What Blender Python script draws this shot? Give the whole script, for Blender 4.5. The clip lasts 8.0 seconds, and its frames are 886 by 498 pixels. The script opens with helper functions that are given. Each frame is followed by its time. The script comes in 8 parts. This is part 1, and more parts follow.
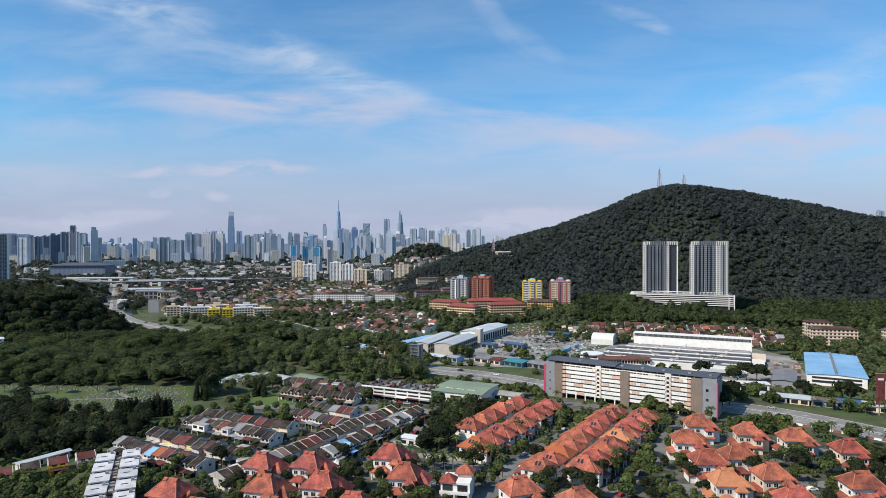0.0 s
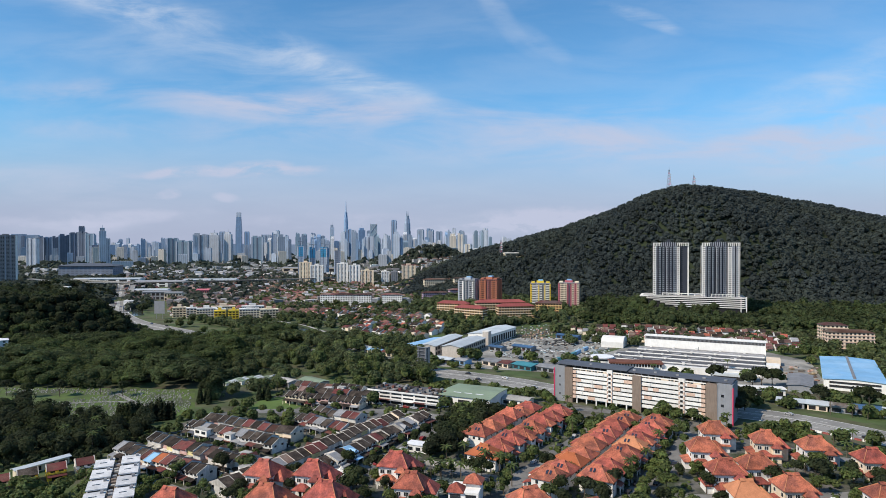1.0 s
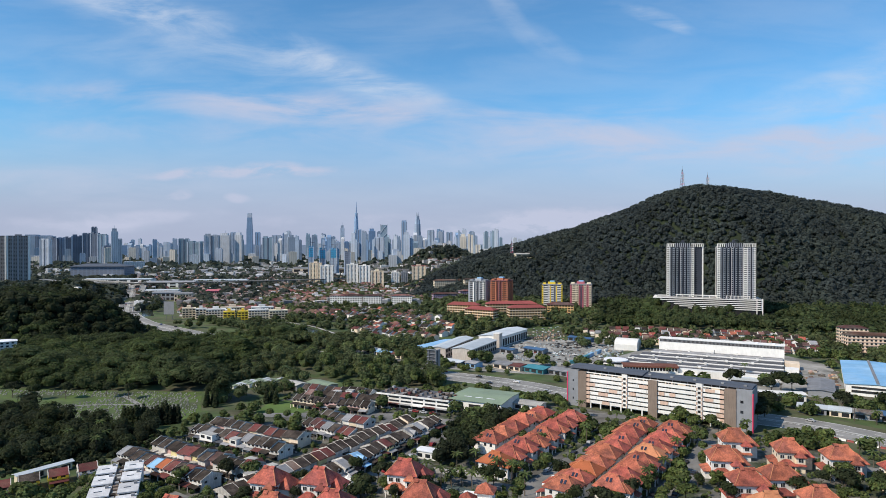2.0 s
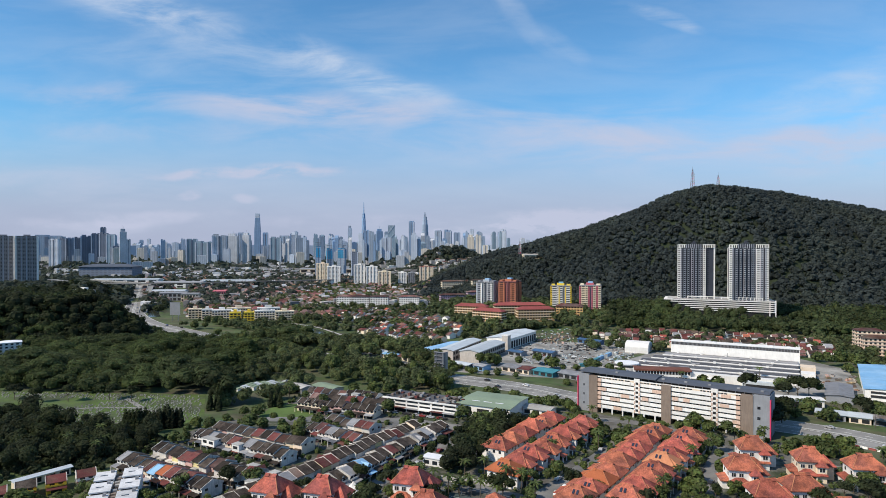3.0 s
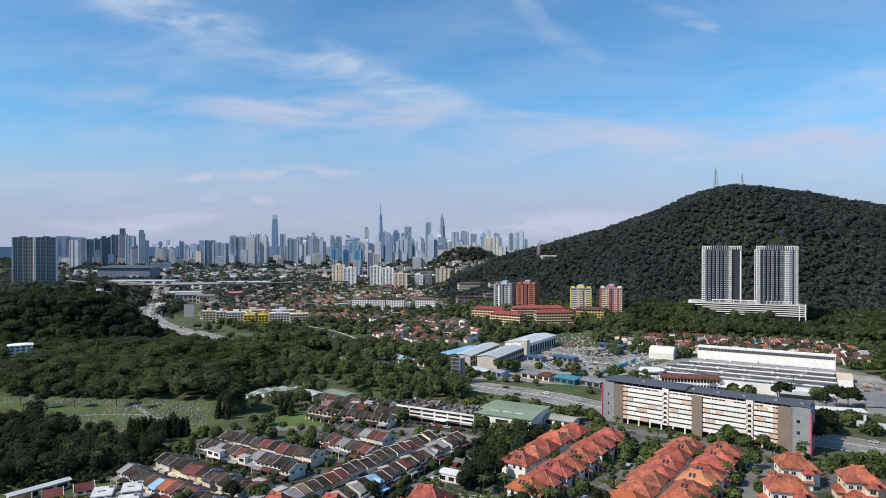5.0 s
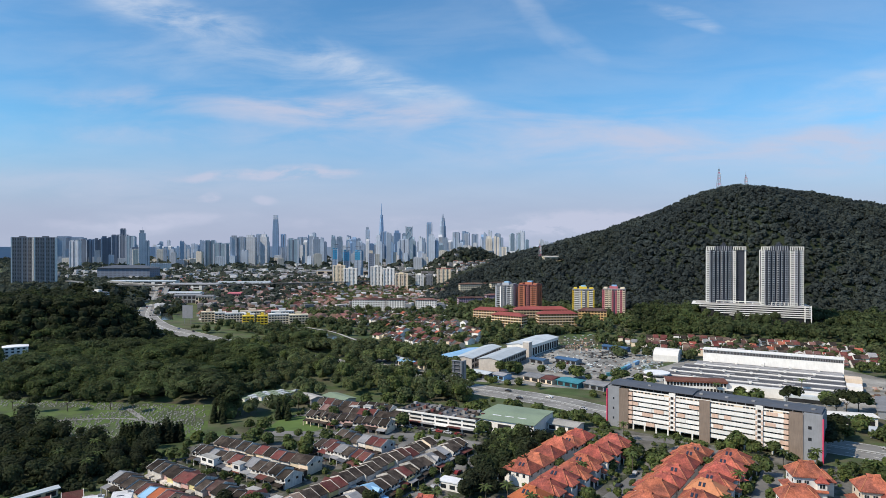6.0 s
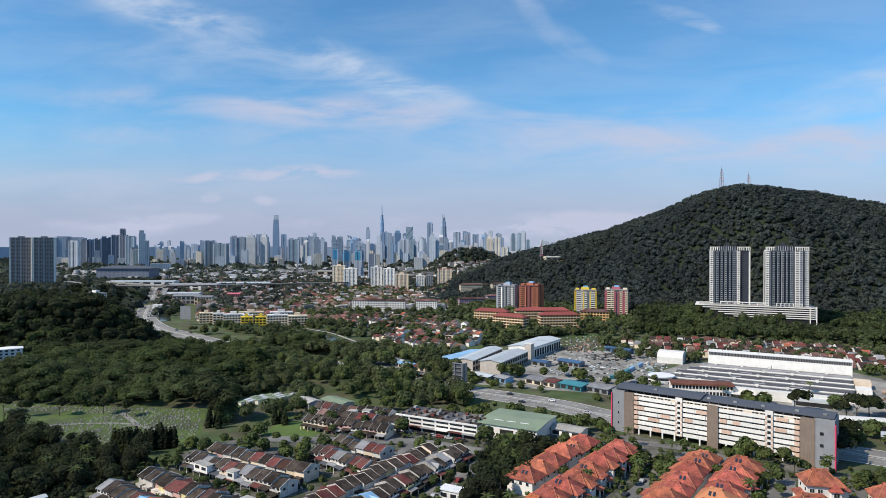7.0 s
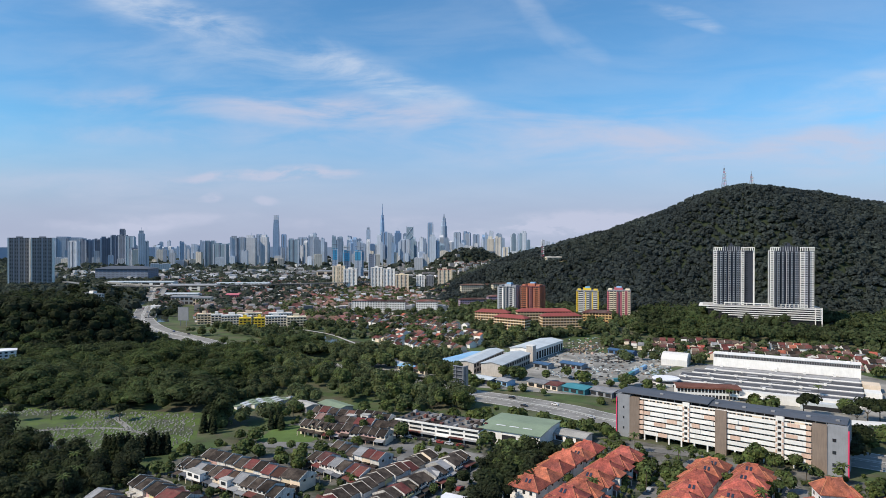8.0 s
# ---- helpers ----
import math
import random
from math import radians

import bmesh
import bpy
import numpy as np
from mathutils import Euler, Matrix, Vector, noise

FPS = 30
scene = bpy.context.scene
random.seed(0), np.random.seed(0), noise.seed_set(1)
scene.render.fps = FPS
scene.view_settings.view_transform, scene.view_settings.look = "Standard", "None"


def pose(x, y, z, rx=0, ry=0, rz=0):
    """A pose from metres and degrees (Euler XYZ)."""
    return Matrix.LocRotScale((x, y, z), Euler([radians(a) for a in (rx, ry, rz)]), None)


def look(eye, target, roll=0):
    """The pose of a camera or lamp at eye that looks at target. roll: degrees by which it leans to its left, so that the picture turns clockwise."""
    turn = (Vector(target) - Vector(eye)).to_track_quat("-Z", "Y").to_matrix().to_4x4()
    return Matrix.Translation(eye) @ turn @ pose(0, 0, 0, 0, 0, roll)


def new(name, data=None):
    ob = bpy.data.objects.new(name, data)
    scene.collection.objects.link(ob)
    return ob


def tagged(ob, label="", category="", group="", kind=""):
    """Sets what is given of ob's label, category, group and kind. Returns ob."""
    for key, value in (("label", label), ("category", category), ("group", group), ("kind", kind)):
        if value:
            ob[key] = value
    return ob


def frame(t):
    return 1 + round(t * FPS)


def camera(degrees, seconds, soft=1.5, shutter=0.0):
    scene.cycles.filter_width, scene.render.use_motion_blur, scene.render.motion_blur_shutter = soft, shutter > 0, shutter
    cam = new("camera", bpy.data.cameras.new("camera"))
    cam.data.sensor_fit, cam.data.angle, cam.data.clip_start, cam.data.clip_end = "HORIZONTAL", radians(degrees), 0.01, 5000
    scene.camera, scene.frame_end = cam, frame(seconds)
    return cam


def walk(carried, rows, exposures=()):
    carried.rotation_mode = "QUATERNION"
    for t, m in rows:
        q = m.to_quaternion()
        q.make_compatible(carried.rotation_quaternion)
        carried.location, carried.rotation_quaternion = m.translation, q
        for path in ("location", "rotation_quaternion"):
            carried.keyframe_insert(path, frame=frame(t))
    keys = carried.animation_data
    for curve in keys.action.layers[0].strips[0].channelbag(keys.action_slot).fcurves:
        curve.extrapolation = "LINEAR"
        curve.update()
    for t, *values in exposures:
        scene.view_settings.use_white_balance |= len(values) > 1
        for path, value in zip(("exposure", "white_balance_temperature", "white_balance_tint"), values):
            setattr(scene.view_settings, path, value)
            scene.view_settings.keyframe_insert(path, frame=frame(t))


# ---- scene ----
cam = camera(70.06, 8.0, soft=0.65)
PATH = [
    (0, look((0.00, 0.00, 96.00), (0.00, 999.93, 84.56), -0.10)),
    (0.5, look((-0.08, 3.93, 96.07), (-2.59, 1003.86, 85.16), -0.08)),
    (1, look((-0.18, 7.87, 96.13), (-11.73, 1007.75, 86.04), -0.06)),
    (2.5, look((-0.57, 19.81, 96.35), (-34.61, 1019.19, 87.52), -0.02)),
    (3, look((-0.72, 23.82, 96.42), (-40.31, 1023.00, 88.07), 0.01)),
    (3.5, look((-0.90, 27.85, 96.50), (-46.12, 1026.80, 88.82), 0.04)),
    (4, look((-1.08, 31.90, 96.58), (-58.62, 1030.22, 89.42), 0.04)),
    (4.5, look((-1.28, 35.96, 96.65), (-64.88, 1033.92, 89.86), 0.02)),
    (6, look((-1.98, 48.27, 96.90), (-69.74, 1045.95, 90.91), 0.05)),
    (6.5, look((-2.24, 52.40, 96.99), (-70.53, 1050.05, 90.89), 0.06)),
    (7, look((-2.51, 56.56, 97.08), (-71.22, 1054.17, 91.24), 0.04)),
    (7.5, look((-2.80, 60.73, 97.16), (-71.75, 1058.33, 91.23), 0.03)),
    (8, look((-3.11, 64.91, 97.26), (-72.54, 1062.48, 91.63), 0.03)),
]
walk(cam, PATH)
scene.view_settings.exposure = 0.0

# ---- daylight ----
SUN_DIR = Vector((-0.86, -0.50, 0.92)).normalized()   # towards the sun


def math_node(tree, op, a, b=None, clamp=False):
    nd = tree.nodes.new("ShaderNodeMath")
    nd.operation, nd.use_clamp = op, clamp
    for i, v in enumerate((a, b)):
        if v is None:
            continue
        if isinstance(v, (int, float)):
            nd.inputs[i].default_value = v
        else:
            tree.links.new(v, nd.inputs[i])
    return nd.outputs[0]


def span(tree, value, lo, hi, a=0.0, b=1.0):
    nd = tree.nodes.new("ShaderNodeMapRange")
    nd.interpolation_type = "SMOOTHSTEP"
    tree.links.new(value, nd.inputs[0])
    for i, v in zip((1, 2, 3, 4), (lo, hi, a, b)):
        nd.inputs[i].default_value = v
    return nd.outputs[0]


def noise_node(tree, vec, scale, detail=4.0, rough=0.55, dist=0.0):
    nd = tree.nodes.new("ShaderNodeTexNoise")
    tree.links.new(vec, nd.inputs["Vector"])
    nd.inputs["Scale"].default_value, nd.inputs["Detail"].default_value = scale, detail
    nd.inputs["Roughness"].default_value, nd.inputs["Distortion"].default_value = rough, dist
    return nd.outputs[0]


def mapped(tree, vec, scale=(1, 1, 1), rot=(0, 0, 0), loc=(0, 0, 0)):
    nd = tree.nodes.new("ShaderNodeMapping")
    tree.links.new(vec, nd.inputs[0])
    nd.inputs["Location"].default_value, nd.inputs["Rotation"].default_value, nd.inputs["Scale"].default_value = loc, rot, scale
    return nd.outputs[0]


def mixed(tree, fac, a, b, blend="MIX"):
    nd = tree.nodes.new("ShaderNodeMix")
    nd.data_type, nd.blend_type = "RGBA", blend
    for i, v in ((0, fac), (6, a), (7, b)):
        if isinstance(v, (int, float)):
            nd.inputs[i].default_value = v
        elif isinstance(v, tuple):
            nd.inputs[i].default_value = (*v[:3], 1)
        else:
            tree.links.new(v, nd.inputs[i])
    return nd.outputs[2]


def make_world():
    w = bpy.data.worlds.new("sky")
    scene.world = w
    w.use_nodes = True
    t = w.node_tree
    t.nodes.clear()
    sky = t.nodes.new("ShaderNodeTexSky")
    sky.sky_type, sky.sun_disc = "NISHITA", False
    sky.sun_elevation = math.asin(SUN_DIR.z)
    sky.sun_rotation = math.atan2(SUN_DIR.x, SUN_DIR.y)
    sky.altitude, sky.air_density, sky.dust_density, sky.ozone_density = 100, 1.0, 0.6, 3.0
    co = t.nodes.new("ShaderNodeTexCoord").outputs["Generated"]
    sep = t.nodes.new("ShaderNodeSeparateXYZ")
    t.links.new(co, sep.inputs[0])
    x, y, z = sep.outputs
    ahead = math_node(t, "MAXIMUM", math_node(t, "ABSOLUTE", y), 0.05)
    u, v = math_node(t, "DIVIDE", x, ahead), math_node(t, "DIVIDE", z, ahead)
    com = t.nodes.new("ShaderNodeCombineXYZ")
    t.links.new(u, com.inputs[0])
    t.links.new(v, com.inputs[1])
    flat = com.outputs[0]
    warp = t.nodes.new("ShaderNodeVectorMath")
    warp.operation = "MULTIPLY_ADD"
    wob = t.nodes.new("ShaderNodeTexNoise")
    t.links.new(flat, wob.inputs["Vector"])
    wob.inputs["Scale"].default_value, wob.inputs["Detail"].default_value = 5.0, 4.0
    t.links.new(wob.outputs["Color"], warp.inputs[0])
    warp.inputs[1].default_value = (0.09, 0.05, 0)
    t.links.new(flat, warp.inputs[2])
    bent = warp.outputs[0]
    sepb = t.nodes.new("ShaderNodeSeparateXYZ")
    t.links.new(bent, sepb.inputs[0])
    ub, vb = math_node(t, "SUBTRACT", sepb.outputs[0], 0.045), math_node(t, "SUBTRACT", sepb.outputs[1], 0.025)

    def lane(cu, cv, angle, length, width, strength, grain):
        """One drawn-out streak of cloud."""
        c, s_ = math.cos(radians(angle)), math.sin(radians(angle))
        du, dv = math_node(t, "SUBTRACT", ub, cu), math_node(t, "SUBTRACT", vb, cv)
        p = math_node(t, "ADD", math_node(t, "MULTIPLY", du, c / length), math_node(t, "MULTIPLY", dv, s_ / length))
        q = math_node(t, "ADD", math_node(t, "MULTIPLY", du, -s_ / width), math_node(t, "MULTIPLY", dv, c / width))
        r = math_node(t, "ADD", math_node(t, "MULTIPLY", p, p), math_node(t, "MULTIPLY", q, q))
        return math_node(t, "MULTIPLY", math_node(t, "MULTIPLY", span(t, r, 0.0, 1.6, 1.0, 0.0), grain), strength)

    fibre = span(t, noise_node(t, mapped(t, flat, (3.0, 12.0, 1), (0, 0, radians(21))), 1.6, 9.0, 0.62, 0.5), 0.30, 0.74)
    soft = span(t, noise_node(t, mapped(t, flat, (3.0, 13.0, 1), (0, 0, radians(4)), (2, 5, 0)), 1.5, 9.0, 0.58, 0.4), 0.30, 0.74)
    puff = span(t, noise_node(t, mapped(t, flat, (6.0, 15.0, 1), (0, 0, 0), (7, 1, 0)), 1.7, 9.0, 0.6, 0.2), 0.36, 0.62)
    high, low = None, None
    for row in HIGH_CLOUD:
        g = lane(*row, fibre)
        high = g if high is None else math_node(t, "ADD", high, g)
    for row in LOW_CLOUD:
        g = lane(*row, soft)
        low = g if low is None else math_node(t, "ADD", low, g)
    for row in PUFFS:
        low = math_node(t, "ADD", low, lane(*row, puff))
    veil = span(t, v, 0.03, 0.24, 0.9, 0.0)
    tint = mixed(t, 1.0, sky.outputs[0], SKY_TINT, "MULTIPLY")
    col = mixed(t, veil, tint, VEIL)
    col = mixed(t, math_node(t, "MULTIPLY", soft, 0.16), col, CLOUD_WHITE)
    col = mixed(t, math_node(t, "MINIMUM", high, 0.8), col, CLOUD_WHITE)
    col = mixed(t, math_node(t, "MINIMUM", low, 0.8), col, BANK_WHITE)
    bg = t.nodes.new("ShaderNodeBackground")
    t.links.new(col, bg.inputs[0])
    bg.inputs[1].default_value = SKY_STRENGTH
    out = t.nodes.new("ShaderNodeOutputWorld")
    t.links.new(bg.outputs[0], out.inputs[0])


SKY_STRENGTH = 0.12
SKY_TINT = (0.66, 1.12, 1.32)
VEIL = (3.5, 3.75, 5.2)
CLOUD_WHITE = (5.0, 5.7, 6.9)
BANK_WHITE = (4.6, 4.9, 6.2)
# place (as slopes ahead), slant, length, breadth, density
HIGH_CLOUD = [(-0.35, 0.315, -17, 0.34, 0.04, 0.55), (-0.52, 0.39, -18, 0.2, 0.028, 0.55), (-0.15, 0.25, -17, 0.15, 0.026, 0.5), (-0.47, 0.285, -14, 0.22, 0.03, 0.3), (0.085, 0.345, -46, 0.08, 0.015, 0.16), (0.06, 0.38, -50, 0.06, 0.014, 0.14), (0.14, 0.315, -40, 0.05, 0.014, 0.2), (0.30, 0.358, -16, 0.075, 0.013, 0.75), (0.58, 0.235, 16, 0.17, 0.03, 0.5), (0.68, 0.30, 12, 0.12, 0.016, 0.3)]
LOW_CLOUD = [(-0.42, 0.225, -5, 0.34, 0.024, 0.5), (-0.16, 0.215, -4, 0.26, 0.02, 0.55), (-0.50, 0.18, -3, 0.26, 0.018, 0.35), (0.42, 0.17, 0, 0.42, 0.05, 0.5), (0.02, 0.165, -5, 0.45, 0.04, 0.5), (0.62, 0.185, 8, 0.22, 0.02, 0.6), (0.65, 0.14, 0, 0.25, 0.03, 0.5), (-0.6, 0.10, 0, 0.3, 0.03, 0.4)]
PUFFS = [(0.28, 0.03, 0, 0.12, 0.014, 0.8), (-0.05, 0.028, 0, 0.10, 0.012, 0.9), (-0.52, 0.045, 0, 0.14, 0.014, 0.7), (-0.40, 0.112, -1, 0.11, 0.009, 0.9), (-0.30, 0.122, 6, 0.05, 0.012, 1.0), (-0.25, 0.118, 0, 0.08, 0.008, 0.8), (-0.44, 0.076, 0, 0.022, 0.010, 0.8), (-0.35, 0.072, 0, 0.02, 0.008, 0.7), (0.15, 0.038, 3, 0.12, 0.022, 1.1), (0.10, 0.026, 0, 0.07, 0.012, 1.0), (-0.62, 0.03, 0, 0.12, 0.012, 0.6), (0.04, 0.02, 0, 0.12, 0.012, 0.7), (-0.15, 0.035, 0, 0.2, 0.012, 0.5)]
make_world()
lamp = bpy.data.lights.new("sun", "SUN")
lamp.energy, lamp.angle, lamp.color = 5.0, radians(0.53), (1.0, 0.88, 0.72)
sun = new("sun", lamp)
sun.matrix_world = look(SUN_DIR * 100, (0, 0, 0))


# ---- materials ----
def mat(name, col, rough=0.8, var=0.18, scale=0.35, fine=3.0, rnd=0.12, bump=0.0, metal=0.0, streak=0.0, island=False, spec=0.3, second=None, hue=0.0):
    """A weathered surface: stains and grain by place, a shade of its own for each object or loose piece."""
    m = bpy.data.materials.new(name)
    m.use_nodes = True
    t = m.node_tree
    p = t.nodes["Principled BSDF"]
    p.inputs["Roughness"].default_value, p.inputs["Metallic"].default_value = rough, metal
    p.inputs["Specular IOR Level"].default_value = spec
    geo = t.nodes.new("ShaderNodeNewGeometry")
    where = geo.outputs["Position"]
    big = noise_node(t, where, scale, 5.0, 0.6)
    small = noise_node(t, where, fine, 3.0, 0.6)
    shade = math_node(t, "ADD", span(t, big, 0.25, 0.75, 1 - var, 1 + var), math_node(t, "MULTIPLY", math_node(t, "SUBTRACT", small, 0.5), var * 1.4))
    if streak:
        lines = noise_node(t, mapped(t, where, (1.2, 1.2, 0.12)), 1.6, 4.0, 0.65)
        shade = math_node(t, "MULTIPLY", shade, span(t, lines, 0.35, 0.7, 1 + streak * 0.4, 1 - streak))
    chance = geo.outputs["Random Per Island"] if island else t.nodes.new("ShaderNodeObjectInfo").outputs["Random"]
    shade = math_node(t, "MULTIPLY", shade, span(t, chance, 0.0, 1.0, 1 - rnd, 1 + rnd))
    base = col
    if second:
        base = mixed(t, span(t, noise_node(t, where, scale * 0.6, 5.0, 0.65), 0.42, 0.6), col, second)
    hsv = t.nodes.new("ShaderNodeHueSaturation")
    if isinstance(base, tuple):
        hsv.inputs["Color"].default_value = (*base, 1)
    else:
        t.links.new(base, hsv.inputs["Color"])
    t.links.new(shade, hsv.inputs["Value"])
    if hue:
        t.links.new(span(t, math_node(t, "FRACT", math_node(t, "MULTIPLY", chance, 7.3)), 0, 1, 0.5 - hue, 0.5 + hue), hsv.inputs["Hue"])
    t.links.new(hsv.outputs[0], p.inputs["Base Color"])
    if bump:
        b = t.nodes.new("ShaderNodeBump")
        b.inputs["Strength"].default_value, b.inputs["Distance"].default_value = bump, 0.2
        t.links.new(small, b.inputs["Height"])
        t.links.new(b.outputs[0], p.inputs["Normal"])
    return m


GRASS = mat("grass", (0.058, 0.088, 0.030), 0.95, 0.35, 0.05, 1.2, 0.0, 0.4, second=(0.085, 0.08, 0.05))
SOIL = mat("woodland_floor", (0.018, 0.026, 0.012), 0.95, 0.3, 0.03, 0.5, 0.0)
LAWN = mat("lawn", (0.085, 0.135, 0.036), 0.95, 0.2, 0.1, 1.5, 0.0, 0.3)
ASPHALT = mat("asphalt", (0.19, 0.186, 0.18), 0.9, 0.2, 0.08, 1.5, 0.05, second=(0.14, 0.138, 0.135))
HIGHTOP = mat("pale_worn_asphalt", (0.25, 0.242, 0.23), 0.9, 0.18, 0.05, 1.5, 0.05, streak=0.0, second=(0.195, 0.19, 0.18))
CONCRETE = mat("concrete", (0.36, 0.35, 0.33), 0.85, 0.22, 0.15, 1.0, 0.12, streak=0.15)
YARD = mat("yard_paving", (0.12, 0.115, 0.105), 0.9, 0.4, 0.12, 0.9, 0.1, second=(0.04, 0.05, 0.025))
PAINT = mat("road_paint", (0.7, 0.7, 0.66), 0.7, 0.15, 0.5, 3.0, 0.05)
WHITE = mat("white_wall", (0.72, 0.705, 0.675), 0.75, 0.07, 0.25, 1.5, 0.08, streak=0.06)
CREAM = mat("cream_wall", (0.70, 0.59, 0.45), 0.75, 0.08, 0.25, 1.5, 0.10, streak=0.08, hue=0.01)
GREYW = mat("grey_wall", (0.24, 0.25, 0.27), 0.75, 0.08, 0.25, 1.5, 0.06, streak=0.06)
BROWNW = mat("brown_wall", (0.20, 0.155, 0.125), 0.75, 0.10, 0.25, 1.5, 0.06, streak=0.15)
PEACH = mat("peach_wall", (0.60, 0.43, 0.34), 0.75, 0.10, 0.25, 1.5, 0.06, streak=0.15)
ROSE = mat("rose_edge", (0.62, 0.05, 0.12), 0.6, 0.1, 0.3, 1.5, 0.05)
TERRA = mat("terracotta_tiles", (0.372, 0.104, 0.066), 0.8, 0.36, 0.30, 2.4, 0.22, 0.3, streak=0.30, second=(0.235, 0.072, 0.054), hue=0.008)
TERRA_NEW = mat("bright_orange_tiles", (0.36, 0.105, 0.042), 0.75, 0.16, 0.22, 2.4, 0.05, 0.25, streak=0.1)
TERRA_PALE = mat("pale_orange_tiles", (0.46, 0.19, 0.095), 0.75, 0.16, 0.22, 2.4, 0.05, 0.25, streak=0.1)
SLATE = mat("dark_roof_tiles", (0.038, 0.030, 0.026), 0.9, 0.45, 0.3, 2.2, 0.4, 0.3, streak=0.3, second=(0.062, 0.050, 0.042), spec=0.12)
MAROON = mat("maroon_roof_tiles", (0.115, 0.03, 0.028), 0.8, 0.25, 0.3, 2.2, 0.25, 0.25, streak=0.25, second=(0.12, 0.05, 0.04))
GREYROOF = mat("grey_roof_sheet", (0.24, 0.24, 0.25), 0.6, 0.2, 0.3, 2.2, 0.2, streak=0.05)
REDROOF = mat("red_brown_roof_tiles", (0.108, 0.053, 0.044), 0.9, 0.35, 0.12, 0.9, 0.5, streak=0.2, second=(0.13, 0.094, 0.080), hue=0.02, spec=0.15)
VERGE = mat("rough_grass", (0.065, 0.092, 0.032), 0.95, 0.35, 0.06, 1.2, 0.0, 0.3, second=(0.085, 0.085, 0.045))
BLUEROOF = mat("blue_metal_roof", (0.20, 0.40, 0.62), 0.5, 0.12, 0.08, 0.8, 0.1, streak=0.05, second=(0.27, 0.46, 0.66))
TEALROOF = mat("teal_metal_roof", (0.05, 0.20, 0.24), 0.5, 0.12, 0.1, 0.8, 0.1, streak=0.05)
PALEROOF = mat("pale_blue_metal_roof", (0.46, 0.50, 0.53), 0.5, 0.10, 0.1, 0.8, 0.1, streak=0.05)
GREENROOF = mat("sage_green_metal_roof", (0.215, 0.27, 0.185), 0.6, 0.12, 0.1, 0.8, 0.02, streak=0.05)
DARKROOF = mat("dark_grey_metal_roof", (0.085, 0.09, 0.105), 0.5, 0.12, 0.1, 0.8, 0.02, streak=0.05)
PINKROOF = mat("brick_red_roof_sheet", (0.25, 0.065, 0.058), 0.7, 0.15, 0.1, 0.8, 0.1, streak=0.05)
WHITEROOF = mat("white_flat_roof", (0.70, 0.71, 0.74), 0.6, 0.10, 0.2, 0.9, 0.06, streak=0.05)
GLASS = mat("window_glass", (0.022, 0.026, 0.032), 0.12, 0.3, 0.2, 1.0, 0.3, spec=0.6)
# Near-black puts the shade inside openings into the colour; also on doors, wheels.
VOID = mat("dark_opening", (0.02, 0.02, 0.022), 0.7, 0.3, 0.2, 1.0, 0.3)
STEEL = mat("grey_steel", (0.25, 0.26, 0.28), 0.5, 0.15, 0.3, 1.0, 0.1, metal=0.4)
PANEL = mat("solar_panel", (0.03, 0.035, 0.055), 0.2, 0.1, 0.5, 2.0, 0.1, spec=0.6)
LEAF = mat("leaves", (0.078, 0.105, 0.035), 0.75, 0.35, 0.09, 0.5, 0.4, island=True, second=(0.090, 0.116, 0.032), hue=0.02, spec=0.25)
LEAF_DARK = mat("dark_leaves", (0.040, 0.050, 0.026), 0.8, 0.35, 0.05, 0.4, 0.3, island=True, second=(0.044, 0.058, 0.023), hue=0.015, spec=0.2)
# Wood and belt copies differ by cloud shade and sun put into colour.
LEAF_WOOD = mat("cloud_shade_wood_leaves", (0.066, 0.086, 0.037), 0.8, 0.4, 0.02, 0.2, 0.30, island=True, second=(0.078, 0.104, 0.037), hue=0.02, spec=0.2)
LEAF_BELT = mat("sunlit_belt_leaves", (0.094, 0.118, 0.056), 0.8, 0.45, 0.03, 0.2, 0.36, island=True, second=(0.112, 0.138, 0.054), hue=0.025, spec=0.2)
# Blue-grey distance haze is put into the next two leaf colours.
LEAF_FAR = mat("hazy_distant_leaves", (0.072, 0.088, 0.072), 0.85, 0.30, 0.012, 0.1, 0.22, island=True, second=(0.084, 0.098, 0.072), hue=0.015, spec=0.15)
LEAF_HILL = mat("hazy_hill_leaves", (0.060, 0.074, 0.073), 0.85, 0.26, 0.012, 0.1, 0.18, island=True, second=(0.070, 0.085, 0.074), hue=0.015, spec=0.15)
def thin(m, share=0.32):
    """Let leaves pass some light."""
    t = m.node_tree
    p = t.nodes["Principled BSDF"]
    tr, mx = t.nodes.new("ShaderNodeBsdfTranslucent"), t.nodes.new("ShaderNodeMixShader")
    t.links.new(p.inputs["Base Color"].links[0].from_socket, tr.inputs["Color"])
    mx.inputs[0].default_value = share
    t.links.new(p.outputs[0], mx.inputs[1])
    t.links.new(tr.outputs[0], mx.inputs[2])
    t.links.new(mx.outputs[0], t.nodes["Material Output"].inputs["Surface"])


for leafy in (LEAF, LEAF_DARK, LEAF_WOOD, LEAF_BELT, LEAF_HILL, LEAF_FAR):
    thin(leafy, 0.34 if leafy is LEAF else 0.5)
CEMGRASS = mat("cemetery_grass", (0.076, 0.118, 0.028), 0.95, 0.3, 0.08, 1.2, 0.0, 0.3, second=(0.062, 0.08, 0.036))
BARK = mat("bark", (0.10, 0.08, 0.06), 0.9, 0.2, 0.5, 3.0, 0.15)
WATER = mat("river_water", (0.05, 0.06, 0.05), 0.12, 0.15, 0.03, 0.2, 0.0, spec=0.5)


